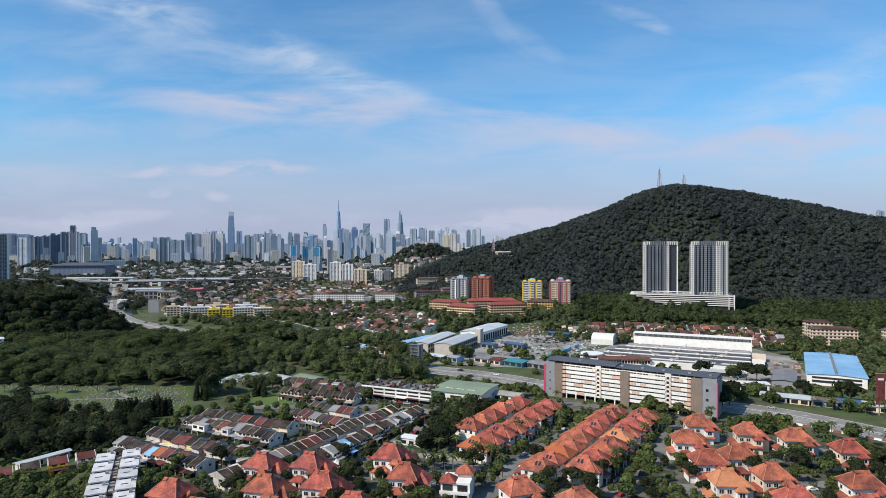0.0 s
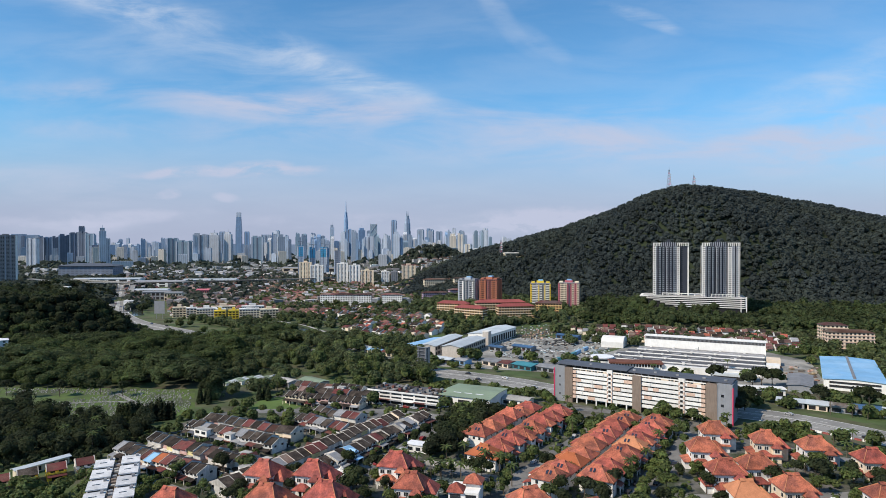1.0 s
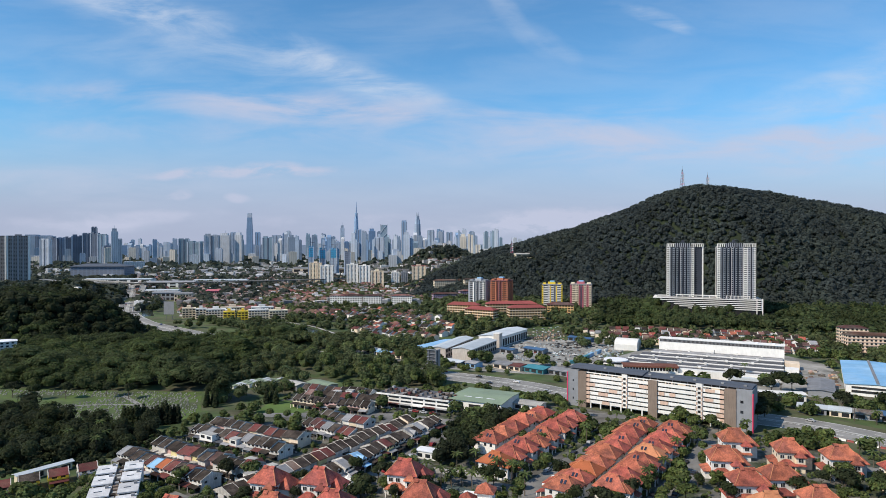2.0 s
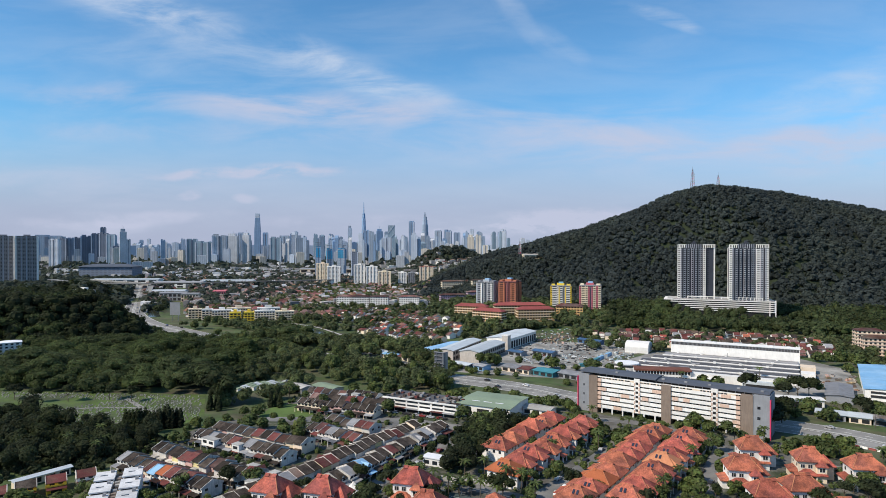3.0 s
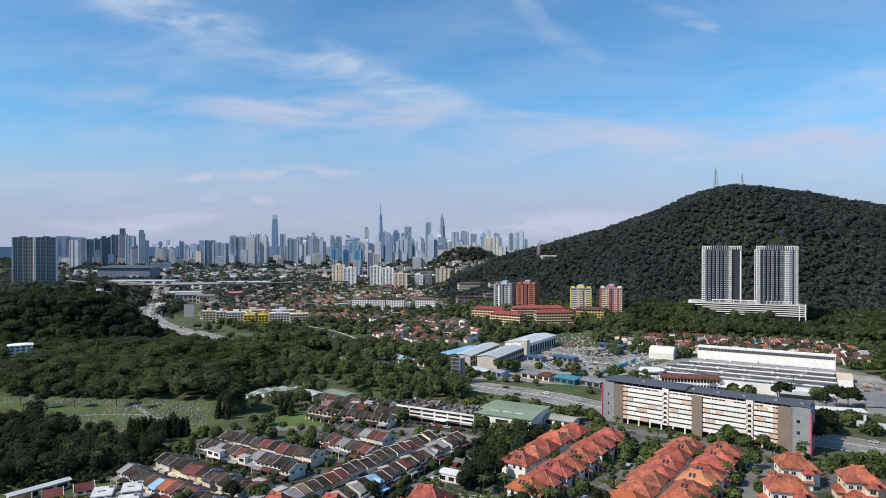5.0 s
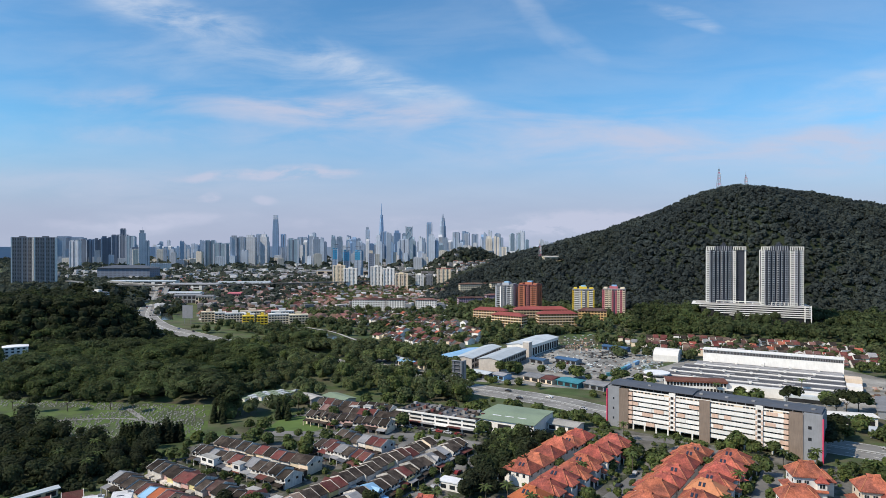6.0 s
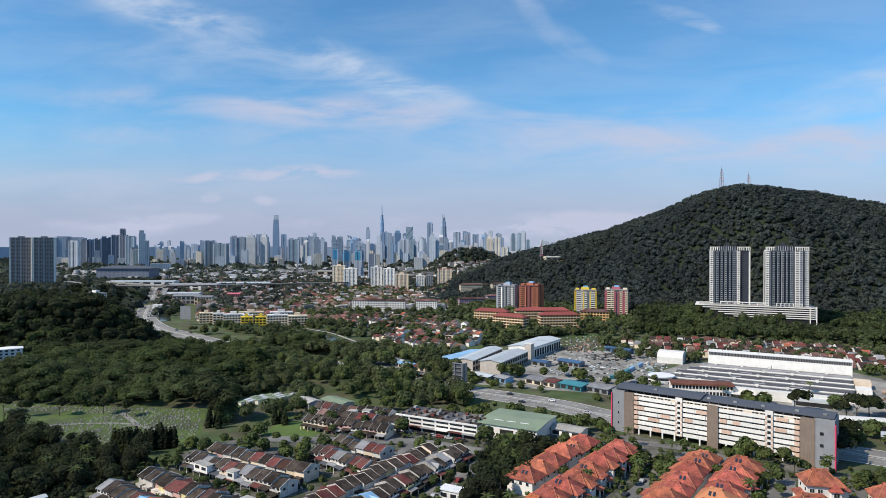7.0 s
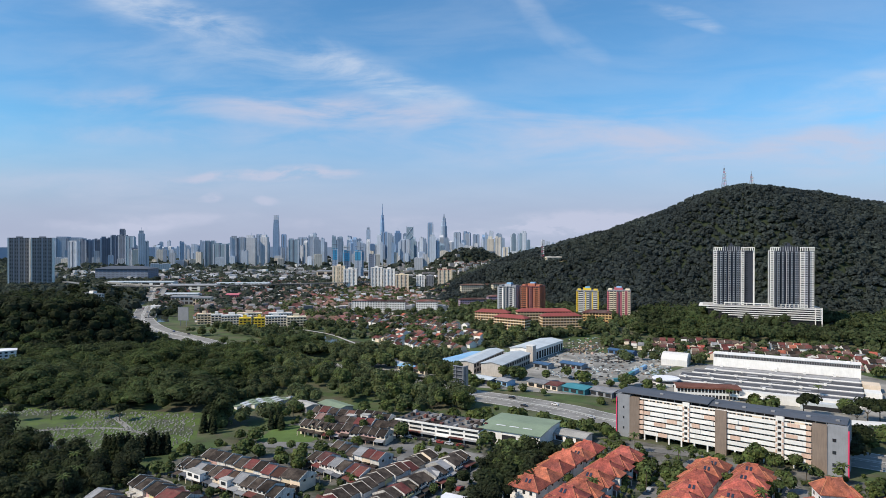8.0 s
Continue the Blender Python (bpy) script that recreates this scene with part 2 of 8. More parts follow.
# ---- mesh helpers ----
class Shape:
    """Collects points and faces of one mesh."""

    def __init__(self):
        self.v, self.f, self.caps = [], [], []

    def face(self, *pts):
        n = len(self.v)
        self.v += [tuple(p) for p in pts]
        self.f.append(tuple(range(n, n + len(pts))))
        return self

    def box(self, x0, y0, z0, x1, y1, z1):
        n = len(self.v)
        self.v += [(x0, y0, z0), (x1, y0, z0), (x1, y1, z0), (x0, y1, z0), (x0, y0, z1), (x1, y0, z1), (x1, y1, z1), (x0, y1, z1)]
        self.f += [tuple(n + i for i in q) for q in ((3, 2, 1, 0), (4, 5, 6, 7), (0, 1, 5, 4), (1, 2, 6, 5), (2, 3, 7, 6), (3, 0, 4, 7))]
        return self

    def slab(self, pts, z0, z1):
        """An upright block over a plan outline, counter-clockwise."""
        n, k = len(self.v), len(pts)
        self.v += [(p[0], p[1], z0) for p in pts] + [(p[0], p[1], z1) for p in pts]
        self.f += [tuple(n + i for i in reversed(range(k))), tuple(n + k + i for i in range(k))]
        self.f += [(n + i, n + (i + 1) % k, n + k + (i + 1) % k, n + k + i) for i in range(k)]
        return self

    def hip(self, x0, y0, x1, y1, z, rise, ridge=None, thick=0.25, gab=0.0):
        """A hipped roof with a soffit; the ridge runs along the longer side. gab lifts small gables at the ridge's ends."""
        w, d = x1 - x0, y1 - y0
        if w >= d:
            r = d / 2 if ridge is None else (w - ridge) / 2
            a, b = (x0 + r, (y0 + y1) / 2, z + rise), (x1 - r, (y0 + y1) / 2, z + rise)
            e = [(x0, y0), (x1, y0), (x1, y1), (x0, y1)]
        else:
            r = w / 2 if ridge is None else (d - ridge) / 2
            a, b = ((x0 + x1) / 2, y0 + r, z + rise), ((x0 + x1) / 2, y1 - r, z + rise)
            e = [(x1, y0), (x1, y1), (x0, y1), (x0, y0)]
        n = len(self.v)
        self.v += [(*p, z) for p in e] + [(*p, z - thick) for p in e] + [a, b]
        self.f += [tuple(n + i for i in q) for q in ((0, 1, 9, 8), (1, 2, 9), (2, 3, 8, 9), (3, 0, 8), (4, 7, 6, 5), (0, 4, 5, 1), (1, 5, 6, 2), (2, 6, 7, 3), (3, 7, 4, 0))]
        self.caps += [(self.v[n], a), (self.v[n + 3], a), (self.v[n + 1], b), (self.v[n + 2], b), (a, b)]
        if gab:
            for p, q, s in ((a, b, 1), (b, a, -1)):
                ax = Vector(q) - Vector(p)
                ax.normalize()
                side = Vector((-ax.y, ax.x, 0))
                top = Vector(p) - ax * gab + Vector((0, 0, 0.28))
                lo = [Vector(p) - ax * gab + side * k * gab * 1.5 - Vector((0, 0, gab * 0.62)) for k in (1, -1)]
                back = Vector(p) + ax * gab * 1.2 + Vector((0, 0, 0.28))
                bl = [Vector(p) + ax * gab * 1.2 + side * k * gab * 1.5 - Vector((0, 0, gab * 0.62)) for k in (1, -1)]
                self.face(top, lo[0], bl[0], back).face(top, back, bl[1], lo[1]).face(lo[0], top, lo[1])
        return self

    def ridge_caps(self, other, r=0.13):
        """Rounded cap tiles on the ridge and hips of another shape."""
        for p, q in other.caps:
            up = Vector((0, 0, 0.03))
            self.tube(Vector(p) + up, Vector(q) + up, r, r, 5)
        return self

    def gable(self, x0, y0, x1, y1, z, rise, thick=0.22, ridge_at=0.5):
        """A pitched roof with its ridge along x."""
        ym = y0 + (y1 - y0) * ridge_at
        pts = [(y0, z), (ym, z + rise), (y1, z), (y1, z - thick), (ym, z + rise - thick), (y0, z - thick)]
        n = len(self.v)
        self.v += [(x0, *p) for p in pts] + [(x1, *p) for p in pts]
        self.f += [tuple(n + i for i in q) for q in ((0, 6, 7, 1), (1, 7, 8, 2), (2, 8, 9, 3), (3, 9, 10, 4), (4, 10, 11, 5), (5, 11, 6, 0), (0, 1, 4, 5), (1, 2, 3, 4), (6, 11, 10, 7), (7, 10, 9, 8))]
        return self

    def tube(self, a, b, ra, rb, sides=7):
        a, b = Vector(a), Vector(b)
        q = (b - a).to_track_quat("Z", "Y")
        n = len(self.v)
        for c, r in ((a, ra), (b, rb)):
            for i in range(sides):
                g = 2 * math.pi * i / sides
                self.v.append(tuple(c + q @ Vector((math.cos(g) * r, math.sin(g) * r, 0))))
        self.f += [(n + i, n + (i + 1) % sides, n + sides + (i + 1) % sides, n + sides + i) for i in range(sides)]
        self.f += [tuple(n + i for i in reversed(range(sides))), tuple(n + sides + i for i in range(sides))]
        return self

    def moved(self, m, n0=0):
        self.v[n0:] = [tuple(m @ Vector(p)) for p in self.v[n0:]]
        return self

    def mesh(self, name, material):
        me = bpy.data.meshes.new(name)
        me.from_pydata(self.v, [], self.f)
        me.materials.append(material)
        me.update()
        return me


def part(name, shape, material, parent, label=""):
    me = shape if isinstance(shape, bpy.types.Mesh) else shape.mesh(name, material)
    ob = new(name, me)
    ob.parent = parent
    if label:
        ob["label"] = label
    return ob


BUILT = []      # plan circles that trees keep clear of


def thing(name, m, label, category, group="", kind="", room=7.0):
    ob = new(name)
    BUILT.append((m.translation.x, m.translation.y, room))
    ob.empty_display_size = 0.5
    ob.matrix_basis = m
    return tagged(ob, label, category, group, kind)


def sheet(name, shape, material, label, category, kind="structure"):
    return tagged(new(name, shape.mesh(name, material)), label, category, "", kind)


def big_mesh(name, verts, quads, material):
    """A mesh from arrays of points and of four-cornered faces."""
    me = bpy.data.meshes.new(name)
    me.vertices.add(len(verts))
    me.vertices.foreach_set("co", np.asarray(verts, np.float32).ravel())
    k = quads.shape[1]
    me.loops.add(quads.size)
    me.loops.foreach_set("vertex_index", np.asarray(quads, np.int32).ravel())
    me.polygons.add(len(quads))
    me.polygons.foreach_set("loop_start", np.arange(0, quads.size, k, dtype=np.int32))
    me.materials.append(material)
    me.update(calc_edges=True)
    me.validate()
    return me


def along(a, b, w, room):
    """Keep the line from a to b clear."""
    n = max(1, int(math.dist(a, b) / w))
    for i in range(n + 1):
        BUILT.append((a[0] + (b[0] - a[0]) * i / n, a[1] + (b[1] - a[1]) * i / n, room))


def clear(x, y, extra=0.0):
    """Which places are clear of buildings and roads."""
    ok = np.ones(len(x), bool)
    for bx, by, r in BUILT:
        ok &= (x - bx) ** 2 + (y - by) ** 2 > (r + extra) ** 2
    return ok


def step(x):
    x = np.clip(x, 0, 1)
    return x * x * (3 - 2 * x)


RIDGE_X = [-120, -40, 20, 73, 129, 186, 232, 270, 307, 340, 363, 387, 410, 432, 464, 502, 537, 568, 600, 645, 680, 718, 743, 794, 845, 877, 1000, 1300]
RIDGE_Z = [8, 40, 62, 78, 92, 108, 120, 134, 148, 160, 172, 184, 191, 195, 196.5, 196.5, 190, 187, 181, 169, 165, 159, 153, 144, 134, 127, 112, 80]


def terrain(x, y):
    """The height of the ground."""
    x, y = np.asarray(x, float), np.asarray(y, float)
    z = 10 * step((y - 640) / 230) * step((x + 90) / 130)
    top = np.interp(x, RIDGE_X, RIDGE_Z)
    foot = np.interp(x, [-120, 60, 200, 330, 420, 900], [1080, 1000, 900, 840, 820, 800])
    rise = step((y - foot) / (1250 - foot)) ** 0.9
    z = z + (top - 10) * np.where(y < 1250, rise, 1 - step((y - 1250) / 520))
    z = z + 5 * np.sin(x / 47 + y / 90) * step((y - foot - 60) / 150) * (1 - step((y - 1130) / 100)) * (top > 40)
    z = z + 30 * np.exp(-((x - 415 - 0.12 * (1250 - y)) / 95) ** 2) * step((y - foot - 20) / 160) * (1 - step((y - 1090) / 140))
    z = z + 36 * step(2.2 * (1 - np.sqrt(((x + 490) / 172) ** 2 + ((y - 650) / 92) ** 2)))
    for cx, cy, rx, ry, h in ((-75, 1950, 150, 160, 50), (0, 1850, 260, 220, 34), (-650, 1040, 95, 100, 22)):
        z = z + h * step(1.25 * (1 - np.sqrt(((x - cx) / rx) ** 2 + ((y - cy) / ry) ** 2)))
    return z


def at(x, y, turn=0.0, dz=0.0):
    return pose(x, y, float(terrain(x, y)) + dz, 0, 0, turn)


# ---- ground and woods ----
gx = np.concatenate([[-6000, -4000, -2600, -1600, -1000], np.arange(-760, 1340, 20), [1600, 2400, 4000, 6000]])
gy = np.concatenate([[-1500, -600, -150], np.arange(60, 2160, 20), [2500, 3200, 4200, 6500]])
GX, GY = np.meshgrid(gx, gy)
pts = np.stack([GX, GY, terrain(GX, GY)], -1).reshape(-1, 3)
nx, ny = len(gx), len(gy)
ii = (np.arange(ny - 1)[:, None] * nx + np.arange(nx - 1)).ravel()
ground = tagged(new("ground", big_mesh("ground", pts, np.stack([ii, ii + 1, ii + nx + 1, ii + nx], 1), GRASS)),
                "uneven grassy ground rising into hills", "ground", "", "structure")
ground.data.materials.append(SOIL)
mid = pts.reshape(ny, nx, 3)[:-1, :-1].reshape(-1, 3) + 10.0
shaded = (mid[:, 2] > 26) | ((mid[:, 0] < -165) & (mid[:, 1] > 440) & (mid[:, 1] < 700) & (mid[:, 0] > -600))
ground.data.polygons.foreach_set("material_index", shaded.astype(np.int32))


def leaves(centres, radii, count, size, flat=0.75, seed=1, low=-0.35, up=0.5):
    """Clumps of leaf cards over rounded, lobed crowns: points and quads."""
    rng = np.random.default_rng(seed)
    n = len(centres)
    d = rng.normal(size=(n, count, 3))
    d /= np.linalg.norm(d, axis=-1, keepdims=True)
    d[..., 2] = np.where(d[..., 2] < low, -d[..., 2], d[..., 2])
    lobe = rng.normal(size=(n, 5, 3))
    lobe /= np.linalg.norm(lobe, axis=-1, keepdims=True)
    near = np.einsum("nci,nli->ncl", d, lobe).max(-1)
    r = radii[:, None] * (0.60 + 0.42 * step((near - 0.2) / 0.7) + rng.uniform(-0.12, 0.10, (n, count)))
    c = centres[:, None] + d * r[..., None] * np.array([1, 1, flat])
    nrm = d * 0.75 + rng.normal(size=d.shape) * 0.26 + np.array([0, 0, up])
    nrm /= np.linalg.norm(nrm, axis=-1, keepdims=True)
    side = np.cross(nrm, rng.normal(size=d.shape))
    side /= np.linalg.norm(side, axis=-1, keepdims=True) + 1e-9
    other = np.cross(nrm, side)
    s = (radii[:, None] * size * rng.uniform(0.6, 1.3, (n, count)))[..., None]
    q = np.stack([c - side * s - other * s * 0.7, c + side * s * 0.9 - other * s * 0.5, c + side * s + other * s * 0.7 - nrm * s * 0.3, c - side * s * 0.8 + other * s - nrm * s * 0.2], 2)
    v = q.reshape(-1, 3)
    return v, np.arange(len(v)).reshape(-1, 4)


def cores(centres, radii, flat=0.75, seed=1, share=0.74):
    """The dense inner mass of each crown: a lumpy block of 24 faces."""
    rng = np.random.default_rng(seed)
    n = len(centres)
    faces, grid = [], []
    for axis in range(3):
        for sign in (-1.0, 1.0):
            base = len(grid)
            for a in (-1.0, 0.0, 1.0):
                for b in (-1.0, 0.0, 1.0):
                    p = [a, b]
                    p.insert(axis, sign)
                    grid.append(p)
            for r in range(2):
                for c in range(2):
                    k = base + 3 * r + c
                    faces.append((k, k + 1, k + 4, k + 3))
    g = np.array(grid)
    lump = 1 + 0.13 * np.sin(g @ np.array([2.1, 3.3, 1.7]))[None, :] * rng.uniform(-1, 1, (n, 1))
    g = g / np.linalg.norm(g, axis=1, keepdims=True)
    turn = rng.uniform(0, 6.28, n)
    x = g[:, 0] * np.cos(turn)[:, None] - g[:, 1] * np.sin(turn)[:, None]
    y = g[:, 0] * np.sin(turn)[:, None] + g[:, 1] * np.cos(turn)[:, None]
    d = np.stack([x, y, np.broadcast_to(g[:, 2], x.shape) * flat], -1)
    v = centres[:, None] + d * (radii[:, None] * share * lump)[..., None]
    q = np.array(faces)[None] + (np.arange(n) * len(g))[:, None, None]
    return v.reshape(-1, 3), q.reshape(-1, 4)


def inside(x, y, poly):
    hit = np.zeros(x.shape, bool)
    for (x0, y0), (x1, y1) in zip(poly, poly[1:] + poly[:1]):
        cross = ((y0 > y) != (y1 > y)) & (x < (x1 - x0) * (y - y0) / (y1 - y0 + 1e-9) + x0)
        hit ^= cross
    return hit


def scatter(poly, gap, seed, jitter=0.45):
    """Loosely spaced places inside a plan outline."""
    rng = np.random.default_rng(seed)
    xs, ys = [p[0] for p in poly], [p[1] for p in poly]
    X, Y = np.meshgrid(np.arange(min(xs), max(xs), gap), np.arange(min(ys), max(ys), gap))
    X = X + rng.uniform(-jitter, jitter, X.shape) * gap
    Y = Y + rng.uniform(-jitter, jitter, Y.shape) * gap
    ok = inside(X, Y, poly)
    return X[ok], Y[ok], rng


def wood(name, poly, gap, radius, height, count, size, material, label, seed, flat=0.8, keep=None, up=0.5, inner=0.72):
    """A wood of many crowns, rising and falling in loose clumps."""
    X, Y, rng = scatter(poly, gap, seed)
    if keep is not None:
        ok = keep(X, Y)
        X, Y = X[ok], Y[ok]
    R = radius * rng.uniform(0.6, 1.45, X.shape)
    swell = np.sin(X / 17 + 1.4 * np.sin(Y / 23)) + np.sin(Y / 14 + X / 41)
    Z = terrain(X, Y) + height * (rng.uniform(0.6, 1.3, X.shape) + 0.16 * swell)
    spots = np.stack([X, Y, Z], -1)
    v, q = leaves(spots, R, count, size, flat, seed + 50, up=up)
    v2, q2 = cores(spots, R, flat, seed + 70, inner)
    v, q = np.concatenate([v, v2]), np.concatenate([q, q2 + len(v)])
    tagged(new(name, big_mesh(name, v, q, material)), label, "woodland", "", "stuff")


# ---- houses ----
MESHES = {}
DULLWHITE = mat("aged_white_wall", (0.60, 0.58, 0.55), 0.8, 0.16, 0.4, 2.0, 0.16, streak=0.22)
PALEYELLOW = mat("pale_yellow_wall", (0.66, 0.58, 0.30), 0.75, 0.08, 0.25, 1.5, 0.08, streak=0.08)
ROSEWALL = mat("faded_rose_wall", (0.55, 0.36, 0.33), 0.75, 0.08, 0.25, 1.5, 0.08, streak=0.08)
OLDWALL = mat("weathered_limewash", (0.48, 0.455, 0.42), 0.85, 0.25, 0.4, 2.0, 0.25, streak=0.3)


def shared(key, material, fill):
    """One mesh for all alike parts of that look."""
    k = (key, material.name)
    if k not in MESHES:
        s = Shape()
        fill(s)
        MESHES[k] = s.mesh(key, material)
    return MESHES[k]


def profile(s, pts, x0, x1):
    """A block with the outline pts of (y, z), drawn out along x."""
    n, k = len(s.v), len(pts)
    s.v += [(x0, *p) for p in pts] + [(x1, *p) for p in pts]
    s.f += [tuple(n + i for i in range(k)), tuple(n + k + i for i in reversed(range(k)))]
    s.f += [(n + i, n + k + i, n + k + (i + 1) % k, n + (i + 1) % k) for i in range(k)]
    return s


def pane(s, x, z, w, h, y, out=0.06, flip=1):
    s.box(x - w / 2, min(y, y - out * flip), z, x + w / 2, max(y, y - out * flip), z + h)


TINTS = {CREAM: "cream", PALEYELLOW: "pale yellow", ROSEWALL: "faded rose"}


def terrace_house(m, roof, wall, w=6.0, end=0, group="terraced houses", porch=None, back=True, extra=0, side=0):
    """A two-storey terraced house; its front looks along -y."""
    names = {BLUEROOF: "light blue metal", SLATE: "dark brown tiled", MAROON: "maroon tiled", GREYROOF: "grey sheet", TERRA_NEW: "bright orange tiled", REDROOF: "weathered red-brown tiled", BLUEROOF: "blue metal"}
    lab = f"{TINTS.get(wall, 'white')} terraced house with {names.get(roof, 'tiled')} pitched roof"
    h = thing("terraced_house", m, lab, "house", group)
    e = 6.0
    part("wall", shared(f"wall{w}", wall, lambda s: profile(s, [(-4.8, -1), (5.4, -1), (5.4, e - 0.1), (0.3, 8.1), (-4.8, e - 0.1)], -w / 2 + 0.02, w / 2 - 0.02).box(-w / 2, 8.0, -1, w / 2, 8.2, 1.6)), wall, h)
    part("rear_annex", shared(f"rear{w}", SLATE if back else OLDWALL, lambda s: s.box(-w / 2 + 0.3, 5.4, -1, w / 2 - 1.4, 7.8, 2.8)), SLATE, h, "low rear kitchen annex")
    part("roof", shared(f"roof{w}", roof, lambda s: s.gable(-w / 2 + 0.02, -5.3, w / 2 - 0.02, 6.2, e - 0.2, 2.5)), roof, h)
    part("firewall", shared(f"fin{w}", OLDWALL, lambda s: profile(s, [(-5.4, 5.2), (6.1, 5.2), (6.1, 5.95), (0.4, 8.62), (-5.4, 5.95)], -w / 2 - 0.09, -w / 2 + 0.09)), OLDWALL, h, "weathered raised party wall")
    if end:
        part("firewall", shared(f"fine{w}", OLDWALL, lambda s: profile(s, [(-5.4, 5.2), (6.1, 5.2), (6.1, 6.0), (0.4, 8.7), (-5.4, 6.0)], w / 2 - 0.12, w / 2 + 0.12)), OLDWALL, h)
    p = porch or roof

    def lean(s):
        profile(s, [(-8.2, 2.9), (-4.82, 3.6), (-4.82, 3.8), (-8.2, 3.1)], -w / 2 + 0.1, w / 2 - 0.1)
    part("porch_roof", shared(f"porch{w}", p, lean), p, h)
    for x in (-w / 2 + 0.3,):
        part("post", shared("post", wall, lambda s: s.box(-0.15, -8.0, -1, 0.15, -7.7, 2.95)), wall, h).location.x = x
    for x in (-1.45, 1.45):
        part("window", shared("win", GLASS, lambda s: pane(s, 0, 4.3, 1.7, 1.25, -4.8)), GLASS, h).location.x = x
    part("door", shared("slider", VOID, lambda s: pane(s, 0, 0.1, 3.6, 2.2, -4.8)), VOID, h, "dark sliding door")
    if end:
        part("window", shared("bwin", GLASS, lambda s: pane(s, 0, 4.2, 1.5, 1.1, 5.4, flip=-1)), GLASS, h)
    if back:
        part("balcony", shared(f"balc{w}", wall, lambda s: s.box(-w / 2 + 0.3, -6.0, 3.85, w / 2 - 0.3, -4.7, 4.0).box(-w / 2 + 0.3, -6.0, 4.0, w / 2 - 0.3, -5.85, 4.75)), wall, h)
    for sd in (side,) if side else ():
        for y in (-2.6, 2.4):
            part("window", shared("endwin", GLASS, lambda s: s.box(-0.06, -0.7, 4.0, 0.06, 0.7, 5.2)), GLASS, h).location = (sd * (w / 2 + 0.0), y, 0)
    if extra == 1:
        part("extension", shared(f"ext{w}", WHITE, lambda s: s.box(-w / 2 + 0.3, -7.6, 3.0, w / 2 - 0.3, -4.6, 7.1)), WHITE, h, "white boxy upstairs extension")
        part("extension_roof", shared(f"extr{w}", CONCRETE, lambda s: s.box(-w / 2 + 0.1, -7.8, 7.1, w / 2 - 0.1, -3.6, 7.3)), CONCRETE, h)
        part("window", shared(f"extw{w}", GLASS, lambda s: s.box(-1.6, -7.66, 4.6, 1.6, -7.6, 6.2)), GLASS, h)
    elif extra == 2:
        part("gable_dormer", shared(f"dorm{w}", wall, lambda s: s.face((-1.6, -5.0, 5.9), (1.6, -5.0, 5.9), (0, -5.0, 7.6)).face((-1.6, -5.0, 5.9), (0, -5.0, 7.6), (0, -1.0, 7.6)).face((1.6, -5.0, 5.9), (0, -1.0, 7.6), (0, -5.0, 7.6))), wall, h)
        part("dormer_roof", shared(f"dormr{w}", roof, lambda s: s.face((-1.9, -5.5, 5.8), (0, -5.5, 7.8), (0, -0.6, 7.8)).face((1.9, -5.5, 5.8), (0, -0.6, 7.8), (0, -5.5, 7.8))), roof, h)
    return h


def row_of(a, b, face, seed, roofs=None, w=6.0, walls=(0.8,), group="terraced houses"):
    """Terraced houses from a to b; face is 1 or -1: the side on which their fronts lie (1: right of a to b)."""
    rng = random.Random(seed)
    a, b = Vector((*a, 0)), Vector((*b, 0))
    d = b - a
    n = max(1, round(d.length / 5.1))
    fit = Matrix.Diagonal((5.1 / w, 0.9, 0.8, 1))
    ang = math.degrees(math.atan2(d.y, d.x)) + (0 if face > 0 else 180)
    for i in range(n):
        c = a + d * ((i + 0.5) / n)
        roof = rng.choice(roofs or [SLATE] * 11 + [MAROON] * 3 + [GREYROOF, REDROOF])
        if not roofs and rng.random() < 0.03:
            roof = rng.choice([TERRA_NEW, BLUEROOF])
        wall = DULLWHITE if rng.random() < walls[0] else rng.choice([CREAM, CREAM, PALEYELLOW, ROSEWALL])
        last = (i == n - 1) if face > 0 else (i == 0)
        porch = rng.choice([None, None, None, DARKROOF, MAROON, MAROON, GREYROOF])
        out = 0 if 0 < i < n - 1 else (1 if (i == n - 1) == (face > 0) else -1)
        shift = Matrix.Translation((0, rng.uniform(-1.0, 0.9), 0))
        terrace_house(at(c.x, c.y, ang + rng.uniform(-0.3, 0.3), rng.uniform(-0.6, 0.55)) @ shift @ fit, roof, wall, w, last, group, porch, rng.random() < 0.6, rng.choice([0] * 8 + [1, 2, 2, 2]), out)


row_of((-126.6, 338.5), (-73.9, 312.8), -1, 1)
row_of((-131, 325.5), (-79, 297), 1, 2)
row_of((-139.3, 305), (-84.6, 271.7), -1, 3)
row_of((-148.4, 290.2), (-98.1, 260), 1, 9)
row_of((-88, 245), (-29, 344), -1, 4)
row_of((-59, 258), (-14, 345), 1, 5)
row_of((-72, 352.7), (-46.8, 337.6), -1, 6)
row_of((-78.6, 339.4), (-50.5, 318), 1, 10)
row_of((-98, 388), (-51, 373), 1, 7, walls=(0.3,))
row_of((-94, 402), (-47, 387), -1, 12)
row_of((-100, 416), (-54, 402), 1, 8)


